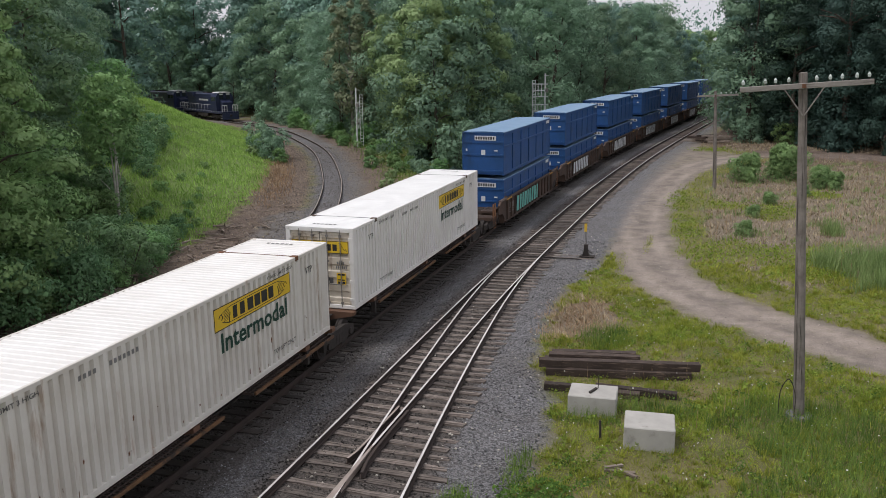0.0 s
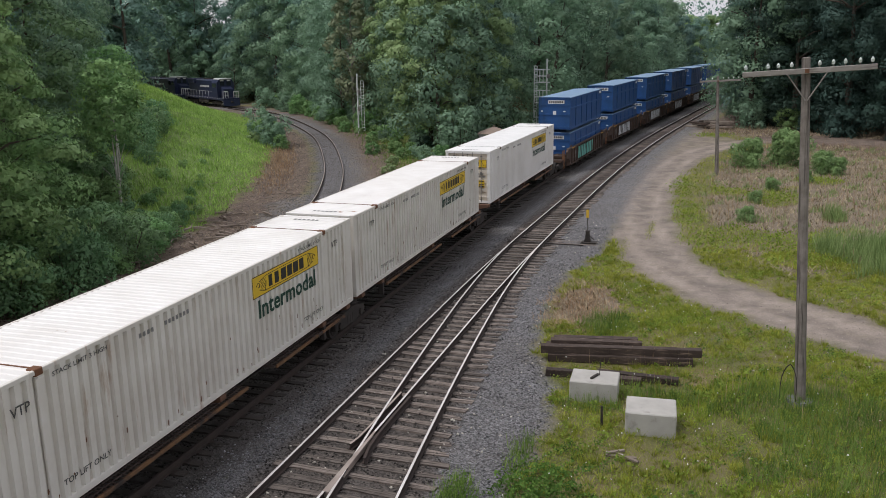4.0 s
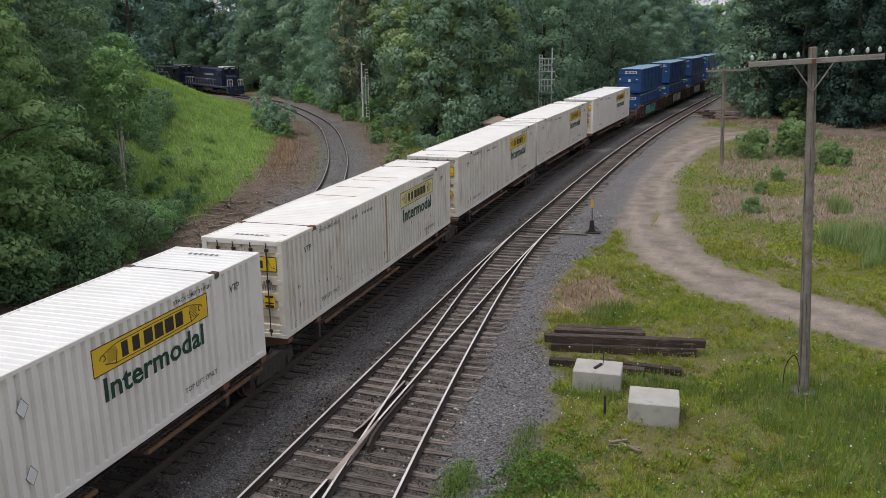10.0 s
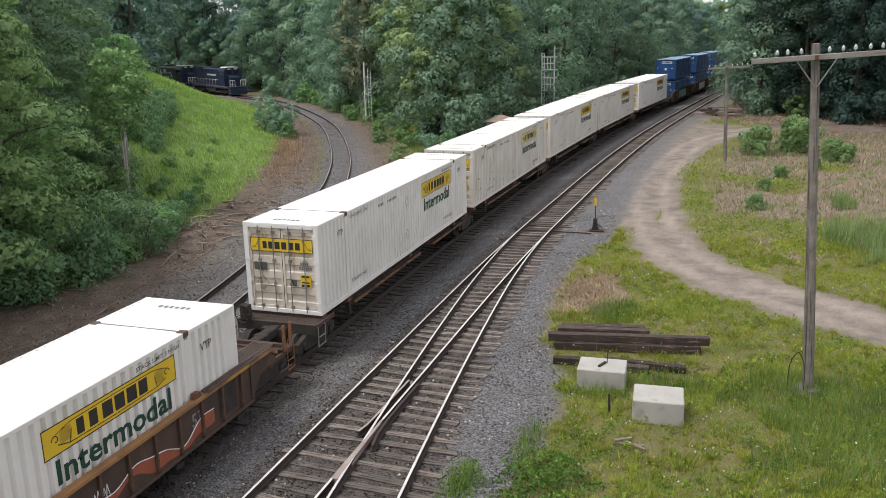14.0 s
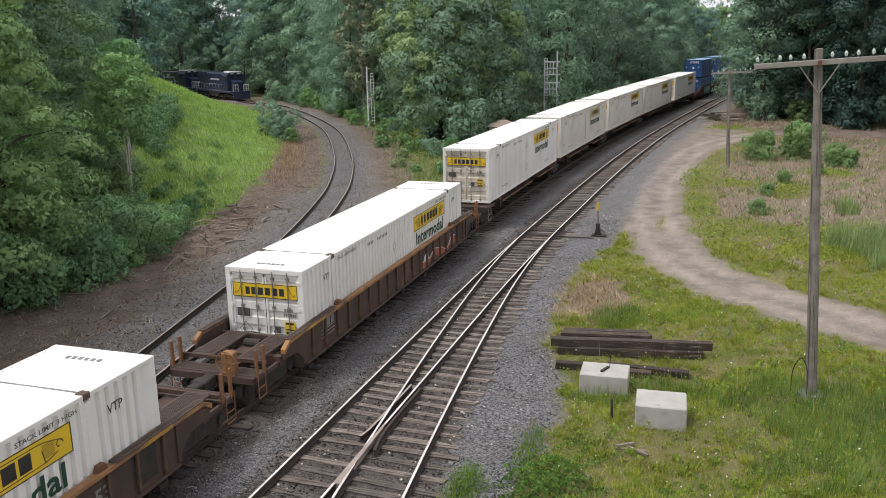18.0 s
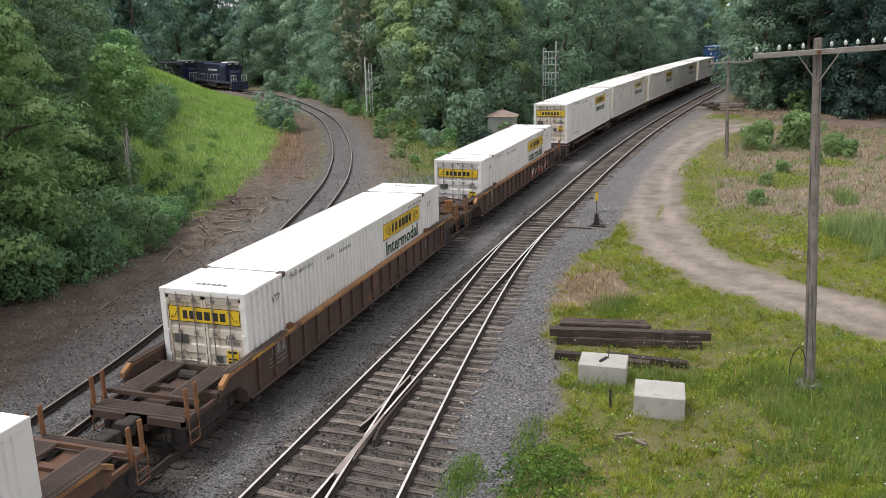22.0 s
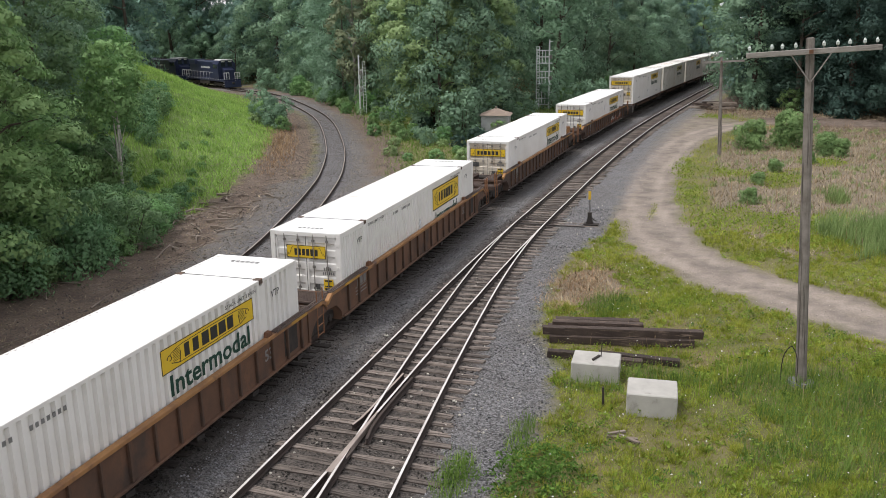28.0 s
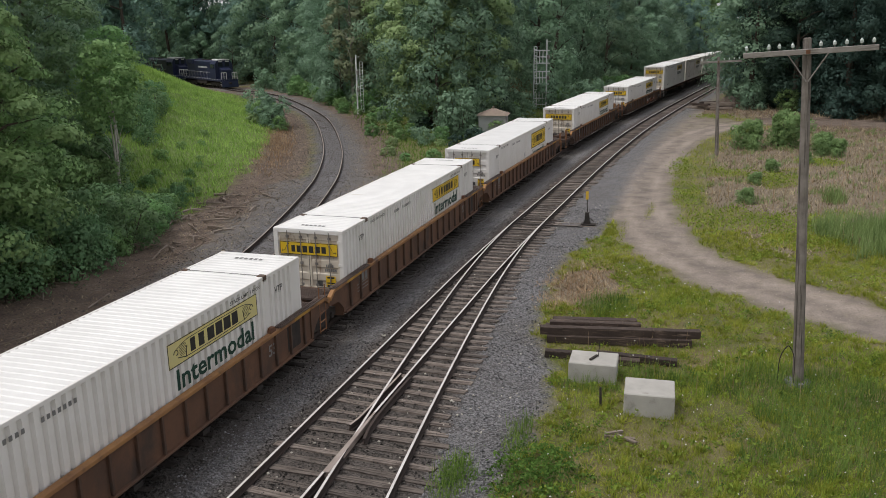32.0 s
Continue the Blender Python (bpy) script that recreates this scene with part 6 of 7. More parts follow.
        place(rnd.choice((bush[0], bush[1], bush[3], deep_bush)), used, x, y, rnd.uniform(0, 360), rnd.uniform(0.5, 0.85) * (1.35 if e > 5 else 0.8), 0.1)
        n += 1
        if n > 60:
            break
    for k in range(45):
        x, y = rnd.uniform(17.5, 60), 0
        y = 110.0 - 1.25 * (x - 13.5) + rnd.uniform(0, 5)
        if bearing(x, y) < 20 and free(x, y, 1.8):
            place(deep_bush, used, x, y, rnd.uniform(0, 360), rnd.uniform(0.6, 1.2), 0.1)
    # young bushes standing in the dry meadow
    fresh = make_shrub(69, 2.5, 1.35, 22, 190, 0.13, L_FRESH, "young leafy bush standing in a dry meadow")
    for x, y, s, i in ((16.3, 70.4, 1.0, 0), (19.1, 72.4, 1.25, 3), (21.5, 68.4, 0.75, 0), (22.3, 67.6, 0.6, 2), (17.2, 60.0, 0.4, 0), (15.2, 49.0, 0.4, 2), (16.0, 55.0, 0.35, 2), (19.8, 64.0, 0.4, 2)):
        place(fresh, used, x, y, rnd.uniform(0, 360), s, 0.05)


build_woods()


def build_far_woods():
    """The wooded distance, as one mass of leaf clumps."""
    rng = np.random.default_rng(77)
    pts = []
    for k in range(1100):
        be, dist = math.radians(rng.uniform(-75, 40)), rng.uniform(215, 330)
        x, y = EYE[0] + dist * math.sin(be), dist * math.cos(be)
        if abs(x - line_x(y)) < 9:
            continue
        h = rng.uniform(20, 29) if not -33.2 < math.degrees(be) < -29.8 else rng.uniform(9, 12)
        h *= skyline(x, y, 1.0, h)
        z = float(land(np.array([x]), np.array([y]))[0])
        pts.append(np.array([x, y, z + h * 0.5]) + rng.normal(size=(60, 3)) * np.array([2.6, 2.6, h * 0.24]))
    for k in range(330):
        be, dist = math.radians(rng.uniform(-46, -22)), rng.uniform(196, 222)
        x, y = EYE[0] + dist * math.sin(be), dist * math.cos(be)
        h = rng.uniform(17, 24) if not -33.2 < math.degrees(be) < -29.8 else rng.uniform(9, 12)
        z = float(land(np.array([x]), np.array([y]))[0])
        pts.append(np.array([x, y, z + h * 0.5]) + rng.normal(size=(50, 3)) * np.array([2.4, 2.4, h * 0.26]))
    pts = np.concatenate(pts)
    v, q = leaf_cards(pts, 1.0, rng)
    tagged(new("far_woods", raw_mesh("far_woods", v, q, L_DARK)), "dense green wooded hills in the distance", "woods", kind="stuff")


build_far_woods()


def blades(pts, rng, h, w, bend=0.4):
    """Grass blades: two narrow quads each."""
    n = len(pts)
    a = rng.uniform(0, 2 * math.pi, n)
    d = np.stack([np.cos(a), np.sin(a), np.zeros(n)], 1)
    s = np.stack([-np.sin(a), np.cos(a), np.zeros(n)], 1) * (w * rng.uniform(0.6, 1.3, (n, 1)))
    hh = (h * rng.uniform(0.5, 1.3, n))[:, None]
    up = np.array([[0, 0, 1.0]])
    m = pts + up * hh * 0.6 + d * hh * bend * 0.3
    t = pts + up * hh * (1 - 0.3 * bend) + d * hh * bend
    v = np.stack([pts - s, pts + s, m + s * 0.7, t, m - s * 0.7], 1).reshape(-1, 3)
    return v, np.arange(5 * n).reshape(n, 5)


def scatter(rng, n, x0, x1, y0, y1, keep):
    x, y = rng.uniform(x0, x1, n), rng.uniform(y0, y1, n)
    m = keep(x, y)
    x, y = x[m], y[m]
    return np.stack([x, y, land(x, y) - 0.01], 1)


def spears(pts, rng, h, w, bend=0.6):
    """Fine grass: one thin bent triangle each."""
    n = len(pts)
    a = rng.uniform(0, 2 * math.pi, n)
    d = np.stack([np.cos(a), np.sin(a), np.zeros(n)], 1)
    s = np.stack([-np.sin(a), np.cos(a), np.zeros(n)], 1) * (w * rng.uniform(0.6, 1.4, (n, 1)))
    hh = (h * rng.uniform(0.4, 1.4, n))[:, None]
    t = pts + np.array([[0, 0, 1.0]]) * hh + d * hh * bend * rng.uniform(0.3, 1.2, (n, 1))
    return np.stack([pts - s, pts + s, t], 1).reshape(-1, 3), np.arange(3 * n).reshape(n, 3)


def build_grass():
    rng = np.random.default_rng(5)

    def turf(x, y):
        g, d, b, dr = ground_masks(x, y)
        n = 0.5 + 0.5 * ripple(x, y, 0.8, 3.0)
        m = 0.5 + 0.5 * ripple(x, y, 3.3, 1.0)
        return (g < 0.3) & (d < 0.45) & (b < 0.4) & (dr < 0.6) & (rng.uniform(0, 1, len(x)) < 0.2 + 0.5 * n + 0.35 * m)

    sets = []
    near_pts = scatter(rng, 330000, 7.0, 27, 13.5, 42, turf)
    v, q = spears(near_pts, rng, 0.07, 0.0075, 1.0)
    core = scatter(rng, 17000, 7.0, 27, 13.5, 42, lambda x, y: turf(x, y) & (ripple(x, y, 1.3, 2.0) + 0.6 * ripple(x, y, 3.7) > rng.uniform(-1.0, 0.8, len(x))))
    each = 26
    off = rng.normal(0, 0.05, (len(core), each, 3)) * np.array([1, 1, 0])
    high = rng.uniform(0.08, 0.24, (len(core), 1, 1)) * rng.uniform(0.5, 1.3, (len(core), each, 1))
    foot = (core[:, None] + off).reshape(-1, 3)
    tip = (core[:, None] + off * 2.6 + np.array([0, 0, 1.0]) * high).reshape(-1, 3)
    wide = rng.normal(0, 0.008, (len(foot), 3)) * np.array([1, 1, 0])
    v2 = np.stack([foot - wide, foot + wide, tip], 1).reshape(-1, 3)
    sets.append(("grass_tufts", v2, np.arange(len(v2)).reshape(-1, 3), L_GRASS, "uneven tufts of green grass"))
    core = scatter(rng, 5200, 7.6, 26, 13.5, 40, lambda x, y: turf(x, y) & (ripple(x, y, 0.9, 4.0) + 0.5 * ripple(x, y, 2.9) > rng.uniform(-0.6, 0.9, len(x))))
    plant = (core[:, None] + rng.normal(0, 1, (len(core), 16, 3)) * np.array([0.07, 0.07, 0]) + np.array([0, 0, 1]) * rng.uniform(0.05, 0.3, (len(core), 1, 1)) * rng.uniform(0.2, 1.0, (len(core), 16, 1))).reshape(-1, 3)
    v3, q3 = leaf_cards(plant, 0.085, rng)
    tagged(new("low_herbs", raw_mesh("low_herbs", v3, q3, L_HERB)), "broad-leaved green herbs among the grass", "weeds", kind="stuff")
    sets.append(("grass", v, q, L_GRASS, "short green grass with bare patches"))
    far_pts = scatter(rng, 110000, 8, 44, 38, 104, turf)
    v, q = spears(far_pts, rng, 0.2, 0.02, 0.9)
    sets.append(("grass", v, q, L_GRASS, "grass patches beside the dirt road"))

    def thatch(x, y):
        g, d, b, dr = ground_masks(x, y)
        n = 0.5 + 0.5 * ripple(x, y, 0.8, 3.0)
        return (g < 0.35) & (d < 0.6) & (b < 0.4) & (rng.uniform(0, 1, len(x)) < 0.75 - 0.6 * n)

    v, q = spears(scatter(rng, 70000, 7.0, 27, 13.5, 40, thatch), rng, 0.07, 0.007, 2.2)
    sets.append(("dry_grass", v, q, L_STRAW, "dead straw lying in the short grass"))

    def bank(x, y):
        d, _ = near(WYE_A, x, y)
        g, dd, b, dr = ground_masks(x, y)
        return (d > 3.4) & (d < 30) & (b < 0.45) & (g < 0.4)

    pts = scatter(rng, 130000, -72, -12, 38, 118, bank)
    v, q = spears(pts, rng, 0.36, 0.04, 0.8)
    sets.append(("bank_grass", v, q, L_BANK, "tall bright green grass on a bank"))

    def tall(x, y):
        g, d, b, dr = ground_masks(x, y)
        c = np.hypot((x - 15.8) / 2.6, (y - 23.0) / 1.5) < 1 + 0.4 * ripple(x, y, 2.0)
        c |= np.hypot((x - 9.6) / 0.9, (y - 29.0) / 1.3) < 1 + 0.3 * ripple(x, y, 3.0)
        c |= np.hypot((x - 9.9) / 0.9, (y - 21.7) / 0.4) < 1
        c |= np.hypot((x - 11.6) / 1.2, (y - 22.8) / 0.6) < 1
        c |= np.hypot((x - 17.5) / 3.4, (y - 20.0) / 2.6) < 1 + 0.4 * ripple(x, y, 1.6)
        c |= np.hypot((x - 14.6) / 1.3, (y - 23.0) / 1.4) < 1 + 0.4 * ripple(x, y, 2.4)
        return c & (g < 0.5) & (d < 0.3) & (rng.uniform(0, 1, len(x)) < 0.7)

    v, q = spears(scatter(rng, 100000, 7, 24, 15, 32, tall), rng, 0.4, 0.009, 0.5)
    sets.append(("tall_weeds", v, q, L_TALL, "tall blue-green weeds round pole and blocks"))

    def verge_tongues(x, y):
        c = np.hypot((x - 10.1) / 0.25, (y - 45.6) / 2.4) < rng.uniform(0.2, 1.2, len(x))
        c |= np.hypot((x - 9.0) / 0.35, (y - 39.5) / 3.6) < rng.uniform(0.1, 1.2, len(x))
        return c

    v, q = spears(scatter(rng, 22000, 8, 13, 34, 50, verge_tongues), rng, 0.09, 0.011, 1.0)
    sets.append(("grass", v, q, L_GRASS, "grass growing between the wheel ruts"))

    def reeds(x, y):
        u = rng.uniform(0.25, 1.15, len(x))
        c = np.hypot((x - 21.8) / 2.9, (y - 41.5) / 4.0) < u * (1 + 0.25 * ripple(x, y, 1.5))
        return c | (np.hypot((x - 19.9) / 0.8, (y - 50.6) / 1.3) < u * 0.8) | (np.hypot((x - 18.6) / 0.8, (y - 42.6) / 1.1) < u)

    v, q = spears(scatter(rng, 60000, 16.5, 26, 35, 54, reeds), rng, 0.85, 0.018, 0.5)
    sets.append(("tall_weeds", v, q, L_REED, "dense tall green weeds beside the dirt road"))

    def herbs(x, y):
        c = np.zeros(len(x), bool)
        for a, b, u, w in GREENS:
            c |= np.hypot((x - a) / u, (y - b) / w) < rng.uniform(0.2, 1.35, len(x)) + 0.3 * ripple(x, y, 2.2)
        return c & (rng.uniform(0, 1, len(x)) < 0.8)

    pts = scatter(rng, 110000, 8, 27, 36, 98, herbs)
    pts[:, 2] += rng.uniform(0.02, 0.3, len(pts))
    v, q = leaf_cards(pts, 0.12, rng)
    tagged(new("low_herbs", raw_mesh("low_herbs", v, q, L_HERB)), "low leafy green herbs in the dry meadow", "weeds", kind="stuff")

    def dry(x, y):
        g, d, b, dr = ground_masks(x, y)
        return (dr > 0.45) & (g < 0.4) & (d < 0.35) & (rng.uniform(0, 1, len(x)) < 0.7)

    v, q = spears(scatter(rng, 9000, 8, 40, 38, 100, dry), rng, 0.7, 0.012, 0.25)
    sets.append(("dry_stalks", v, q, L_RUSTWEED, "tall dead brown stalks standing in the meadow"))
    v, q = spears(scatter(rng, 130000, 7, 44, 25, 104, dry), rng, 0.22, 0.024, 1.5)
    sets.append(("dry_grass", v, q, L_STRAW, "dry straw-coloured meadow grass"))

    def neck(x, y):
        d, _ = near(WYE_A, x, y)
        w = x - line_x(y)
        return (d < -3.0) & (w < -3.4) & (y > 46) & (rng.uniform(0, 1, len(x)) < smooth(-3.0, -6.5, d) * smooth(-3.4, -6.0, w) * 0.9 + 0.06)

    v, q = spears(scatter(rng, 90000, -40, 4, 46, 110, neck), rng, 0.34, 0.022, 0.8)
    sets.append(("trackside_weeds", v, q, L_TALL, "rough green weeds between the two tracks"))

    def brown(x, y):
        return np.hypot((x - 8.4) / 1.4, (y - 31.2) / 3.3) < rng.uniform(0.2, 1.3, len(x)) + 0.3 * ripple(x, y, 1.7)

    v, q = spears(scatter(rng, 5000, -8.5, -3.5, 38, 50, lambda x, y: np.hypot((x + 5.9) / 0.9, (y - 43.6) / 3.2) < rng.uniform(0.2, 1.2, len(x))), rng, 0.4, 0.014, 0.6)
    sets.append(("ochre_grass", v, q, L_OCHRE, "dry ochre grass between the two tracks"))
    v, q = spears(scatter(rng, 16000, 6.6, 10.6, 26.5, 36, brown), rng, 0.15, 0.009, 1.2)
    sets.append(("brown_weeds", v, q, L_RUSTWEED, "dead rust-brown weeds beside the gravel"))

    def verge(x, y):
        d, _ = near(WYE_A, x, y)
        return (np.abs(d - 4.6) < rng.uniform(0, 1.7, len(x))) & (np.abs(y - 66) < rng.uniform(2, 16, len(x)))

    v, q = spears(scatter(rng, 45000, -32, -14, 50, 84, verge), rng, 0.34, 0.02, 0.6)
    sets.append(("brown_weeds", v, q, L_RUSTWEED, "dead rust-brown weeds along the branch track"))

    def litter(x, y):
        d, _ = near(WYE_A, x, y)
        return (np.abs(d) > 1.3) & (np.abs(d) < rng.uniform(1.5, 11, len(x))) & (d < 12)

    v, q = spears(scatter(rng, 90000, -34, -2, 13, 90, litter), rng, 0.07, 0.016, 3.0)
    sets.append(("dead_straw", v, q, L_STRAW, "dead straw and chips on bare earth"))
    for name, v, q, m, label in sets:
        tagged(new(name, raw_mesh(name, v, q, m)), label, "grass", kind="stuff")
    # lush bright patches and dead pinkish spots in the lawn

    def spots(places, x, y):
        c = np.zeros(len(x), bool)
        for a, b, u, w in places:
            c |= np.hypot((x - a) / u, (y - b) / w) < rng.uniform(0.25, 1.2, len(x)) + 0.3 * ripple(x, y, 2.6)
        return c

    lush = ((17.4, 25.4, 1.5, 1.6), (13.6, 17.6, 1.6, 0.9), (15.6, 17.9, 1.4, 0.9), (11.6, 17.0, 0.9, 0.5), (12.9, 22.4, 0.9, 1.2), (9.9, 28.6, 0.7, 1.3), (10.1, 20.9, 0.7, 0.5), (14.4, 24.6, 1.2, 1.0), (11.9, 30.5, 1.2, 2.0))
    v, q = spears(scatter(rng, 90000, 8, 20, 15, 34, lambda x, y: spots(lush, x, y)), rng, 0.17, 0.009, 0.7)
    tagged(new("lush_grass", raw_mesh("lush_grass", v, q, L_LUSH)), "lush bright green grass patches", "grass", kind="stuff")
    dead = ((12.85, 19.75, 0.7, 0.5), (14.1, 22.3, 0.35, 0.3), (15.6, 20.5, 0.6, 0.4), (12.1, 24.6, 1.3, 0.9), (9.0, 24.9, 0.7, 0.5), (12.6, 27.2, 0.9, 0.8), (11.8, 18.4, 0.6, 0.3), (10.6, 24.6, 1.6, 0.5))
    v, q = spears(scatter(rng, 40000, 8, 20, 15, 34, lambda x, y: spots(dead, x, y)), rng, 0.05, 0.009, 2.6)
    tagged(new("dead_grass", raw_mesh("dead_grass", v, q, L_RUSTWEED)), "dead pinkish-brown grass lying in patches", "grass", kind="stuff")
    def stalky(x, y):
        g, d, b, dr = ground_masks(x, y)
        near_stack = np.exp(-np.hypot((x - 12.0) / 2.2, (y - 25.4) / 1.6) ** 2) + 0.6 * np.exp(-np.hypot((x - 15.2) / 2.4, (y - 22.6) / 1.8) ** 2)
        return (g < 0.4) & (d < 0.3) & (rng.uniform(0, 1, len(x)) < near_stack)

    v, q = spears(scatter(rng, 1500, 8, 20, 17, 32, stalky), rng, 0.62, 0.007, 0.18)
    tagged(new("seed_stalks", raw_mesh("seed_stalks", v, q, L_RUSTWEED)), "thin brown seed stalks standing in the grass", "weeds", kind="stuff")
    core = scatter(rng, 2600, 10, 30, 40, 84, lambda x, y: (ground_masks(x, y)[3] > 0.3) & (ground_masks(x, y)[1] < 0.3) & (0.3 + ripple(x, y, 0.9, 1.5) > rng.uniform(0, 1, len(x))))
    tuft = (core[:, None] + rng.normal(0, 0.12, (len(core), 12, 3)) * np.array([1, 1, 0])).reshape(-1, 3)
    v, q = spears(tuft, rng, 0.3, 0.018, 0.6)
    tagged(new("green_tufts", raw_mesh("green_tufts", v, q, L_REED)), "green weed tufts in the dry meadow", "weeds", kind="stuff")
    # leafy weeds low by the ballast edge
    pts = scatter(rng, 30000, 6.6, 11.5, 13.0, 20.0, lambda x, y: (np.hypot((x - 9.4) / 1.1, (y - 16.6) / 1.7) < rng.uniform(0.3, 1.2, len(x)) + 0.35 * ripple(x, y, 4.0)) | (np.hypot((x - 7.55) / 0.3, (y - 16.4) / 0.8) < 1) & (rng.uniform(0, 1, len(x)) < 0.5))
    hump = np.clip(1 - np.hypot((pts[:, 0] - 9.4) / 1.3, (pts[:, 1] - 16.6) / 1.9), 0.2, 1) * np.clip(0.6 + 0.7 * ripple(pts[:, 0], pts[:, 1], 4.0), 0.15, 1.3)
    pts[:, 2] += 0.75 * hump * rng.uniform(0.1, 1.0, len(pts)) ** 0.6
    v, q = leaf_cards(pts, 0.075, rng)
    tagged(new("leafy_weeds", raw_mesh("leafy_weeds", v, q, L_WEED)), "low leafy weeds at the ballast edge", "weeds", kind="stuff")
    pts = scatter(rng, 14000, 6.6, 10.5, 13.5, 20.5, lambda x, y: (np.hypot((x - 7.6) / 0.5, (y - 15.9) / 1.3) < rng.uniform(0.2, 1.1, len(x))) | (np.hypot((x - 8.6) / 0.4, (y - 18.4) / 1.4) < rng.uniform(0, 1, len(x))))
    v, q = spears(pts, rng, 0.33, 0.009, 0.7)
    tagged(new("tall_weeds", raw_mesh("tall_weeds", v, q, L_TALL)), "tufts of tall grass growing out of the ballast", "grass", kind="stuff")

    def clover(x, y):
        g, d, b, dr = ground_masks(x, y)
        return (g < 0.4) & (d < 0.3) & (dr < 0.6) & (0.15 + 0.9 * ripple(x, y, 1.1, 5.0) + 0.3 * ripple(x, y, 4.0) > rng.uniform(0, 1, len(x)))

    pts = scatter(rng, 170000, 8, 25, 13.5, 38, clover)
    pts[:, 2] += rng.uniform(0.0, 0.2, len(pts))
    v, q = leaf_cards(pts, 0.048, rng)
    tagged(new("clover", raw_mesh("clover", v, q, L_HERB)), "low broad-leaved weeds in the grass", "weeds", kind="stuff")
    core = scatter(rng, 1500, 8.5, 22, 14, 30, lambda x, y: turf(x, y) & (ripple(x, y, 1.6, 2.5) + 0.5 * ripple(x, y, 4.1) > rng.uniform(-0.3, 0.9, len(x))))
    clump = (core[:, None] + rng.normal(0, 1, (len(core), 30, 3)) * np.array([0.09, 0.09, 0]) + np.array([0, 0, 1]) * rng.uniform(0.06, 0.26, (len(core), 1, 1)) * rng.uniform(0.1, 1.0, (len(core), 30, 1))).reshape(-1, 3)
    v, q = leaf_cards(clump, 0.06, rng)
    tagged(new("weed_clumps", raw_mesh("weed_clumps", v, q, L_WEED)), "dark leafy weed clumps in the lawn", "weeds", kind="stuff")
    pts = scatter(rng, 700, 8.5, 24, 15, 34, turf)
    pts[:, 2] += rng.uniform(0.15, 0.4, len(pts))
    v, q = leaf_cards(np.repeat(pts, 4, 0), 0.045, rng, 0.0)
    tagged(new("wild_flowers", raw_mesh("wild_flowers", v, q, L_PETAL)), "tiny white wild flowers in the grass", "flowers", kind="stuff")
    # loose stones over the beds

    def pebbles(x, y, lo, hi, name, ma, label):
        z = land(x, y) + rng.uniform(-0.01, 0.03, len(x))
        s = rng.uniform(lo, hi, (len(x), 1, 1))
        o = np.array([[1, 0, 0], [-1, 0, 0], [0, 1, 0], [0, -1, 0], [0, 0, 0.8], [0, 0, -0.8]])[None] + rng.uniform(-0.35, 0.35, (len(x), 6, 3))
        v = (np.stack([x, y, z], 1)[:, None] + o * s).reshape(-1, 3)
        t = np.array([[0, 2, 4], [2, 1, 4], [1, 3, 4], [3, 0, 4], [2, 0, 5], [1, 2, 5], [3, 1, 5], [0, 3, 5]])
        q = (np.arange(len(x))[:, None, None] * 6 + t[None]).reshape(-1, 3)
        tagged(new(name, raw_mesh(name, v, q, ma)), label, "stones", kind="stuff")

    n = 52000
    x, y = rng.uniform(-3.2, 9.0, n), 12 + 34 * rng.uniform(0, 1, n) ** 1.6
    bed = extra_masks(x, y)[2] > 0.4
    m = (ground_masks(x, y)[0] > rng.uniform(0.2, 0.9, n)) & (x > rng.uniform(1.4, 2.2, n)) & ~bed
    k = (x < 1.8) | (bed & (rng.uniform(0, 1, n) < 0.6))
    # stones toned to match: grime and the train's shade in one dark colour
    pebbles(x[k], y[k], 0.014, 0.038, "ballast_stones", leafy("soot_shade_stone_pieces", (0.014, 0.013, 0.012), (0.12, 0.11, 0.1), 0.0, 0.9), "loose sooty ballast stones, coloured darker for shade under the train")
    pebbles(x[m], y[m], 0.014, 0.04, "ballast_stones", leafy("crushed_stone_pieces", (0.05, 0.05, 0.051), (0.29, 0.288, 0.292), 0.0, 0.9), "loose grey crushed ballast stones")
    n = 60000
    x, y = rng.uniform(-34, -3, n), rng.uniform(13, 88, n)
    m = np.abs(near(WYE_A, x, y)[0] - 1.0) < rng.uniform(1.0, 6.0, n)
    pebbles(x[m], y[m], 0.02, 0.05, "loose_stones", leafy("brown_stone_chips", (0.075, 0.066, 0.06), (0.19, 0.172, 0.156), 0.0, 0.9), "brown stones and wood chips scattered on bare earth")
    n = 9000
    x, y = rng.uniform(8.5, 27, n), rng.uniform(24, 70, n)
    m = ground_masks(x, y)[1] > rng.uniform(0.2, 0.9, n)
    pebbles(x[m], y[m], 0.01, 0.028, "road_stones", leafy("road_stones", (0.17, 0.145, 0.12), (0.5, 0.44, 0.38), 0.0, 0.9), "small stones loose on the dirt road")
    n = 420
    x, y = rng.uniform(2.6, 8.2, n), rng.uniform(14, 48, n)
    pebbles(x, y, 0.02, 0.05, "pale_chips", leafy("pale_chips", (0.3, 0.28, 0.24), (0.6, 0.57, 0.5), 0.0, 0.9), "pale chips and litter on the ballast")
    # broken branches and chips left of the branch line
    b = Build()
    rnd = random.Random(9)
    for k in range(1300):
        y = rnd.uniform(15, 56)
        d = rnd.uniform(2.6, 9.0)
        i = min(range(len(WYE_LINE)), key=lambda j: abs(WYE_LINE[j].y - y))
        x = WYE_LINE[i].x - d
        z = float(land(np.array([x]), np.array([y]))[0])
        a = rnd.uniform(0, 3.14)
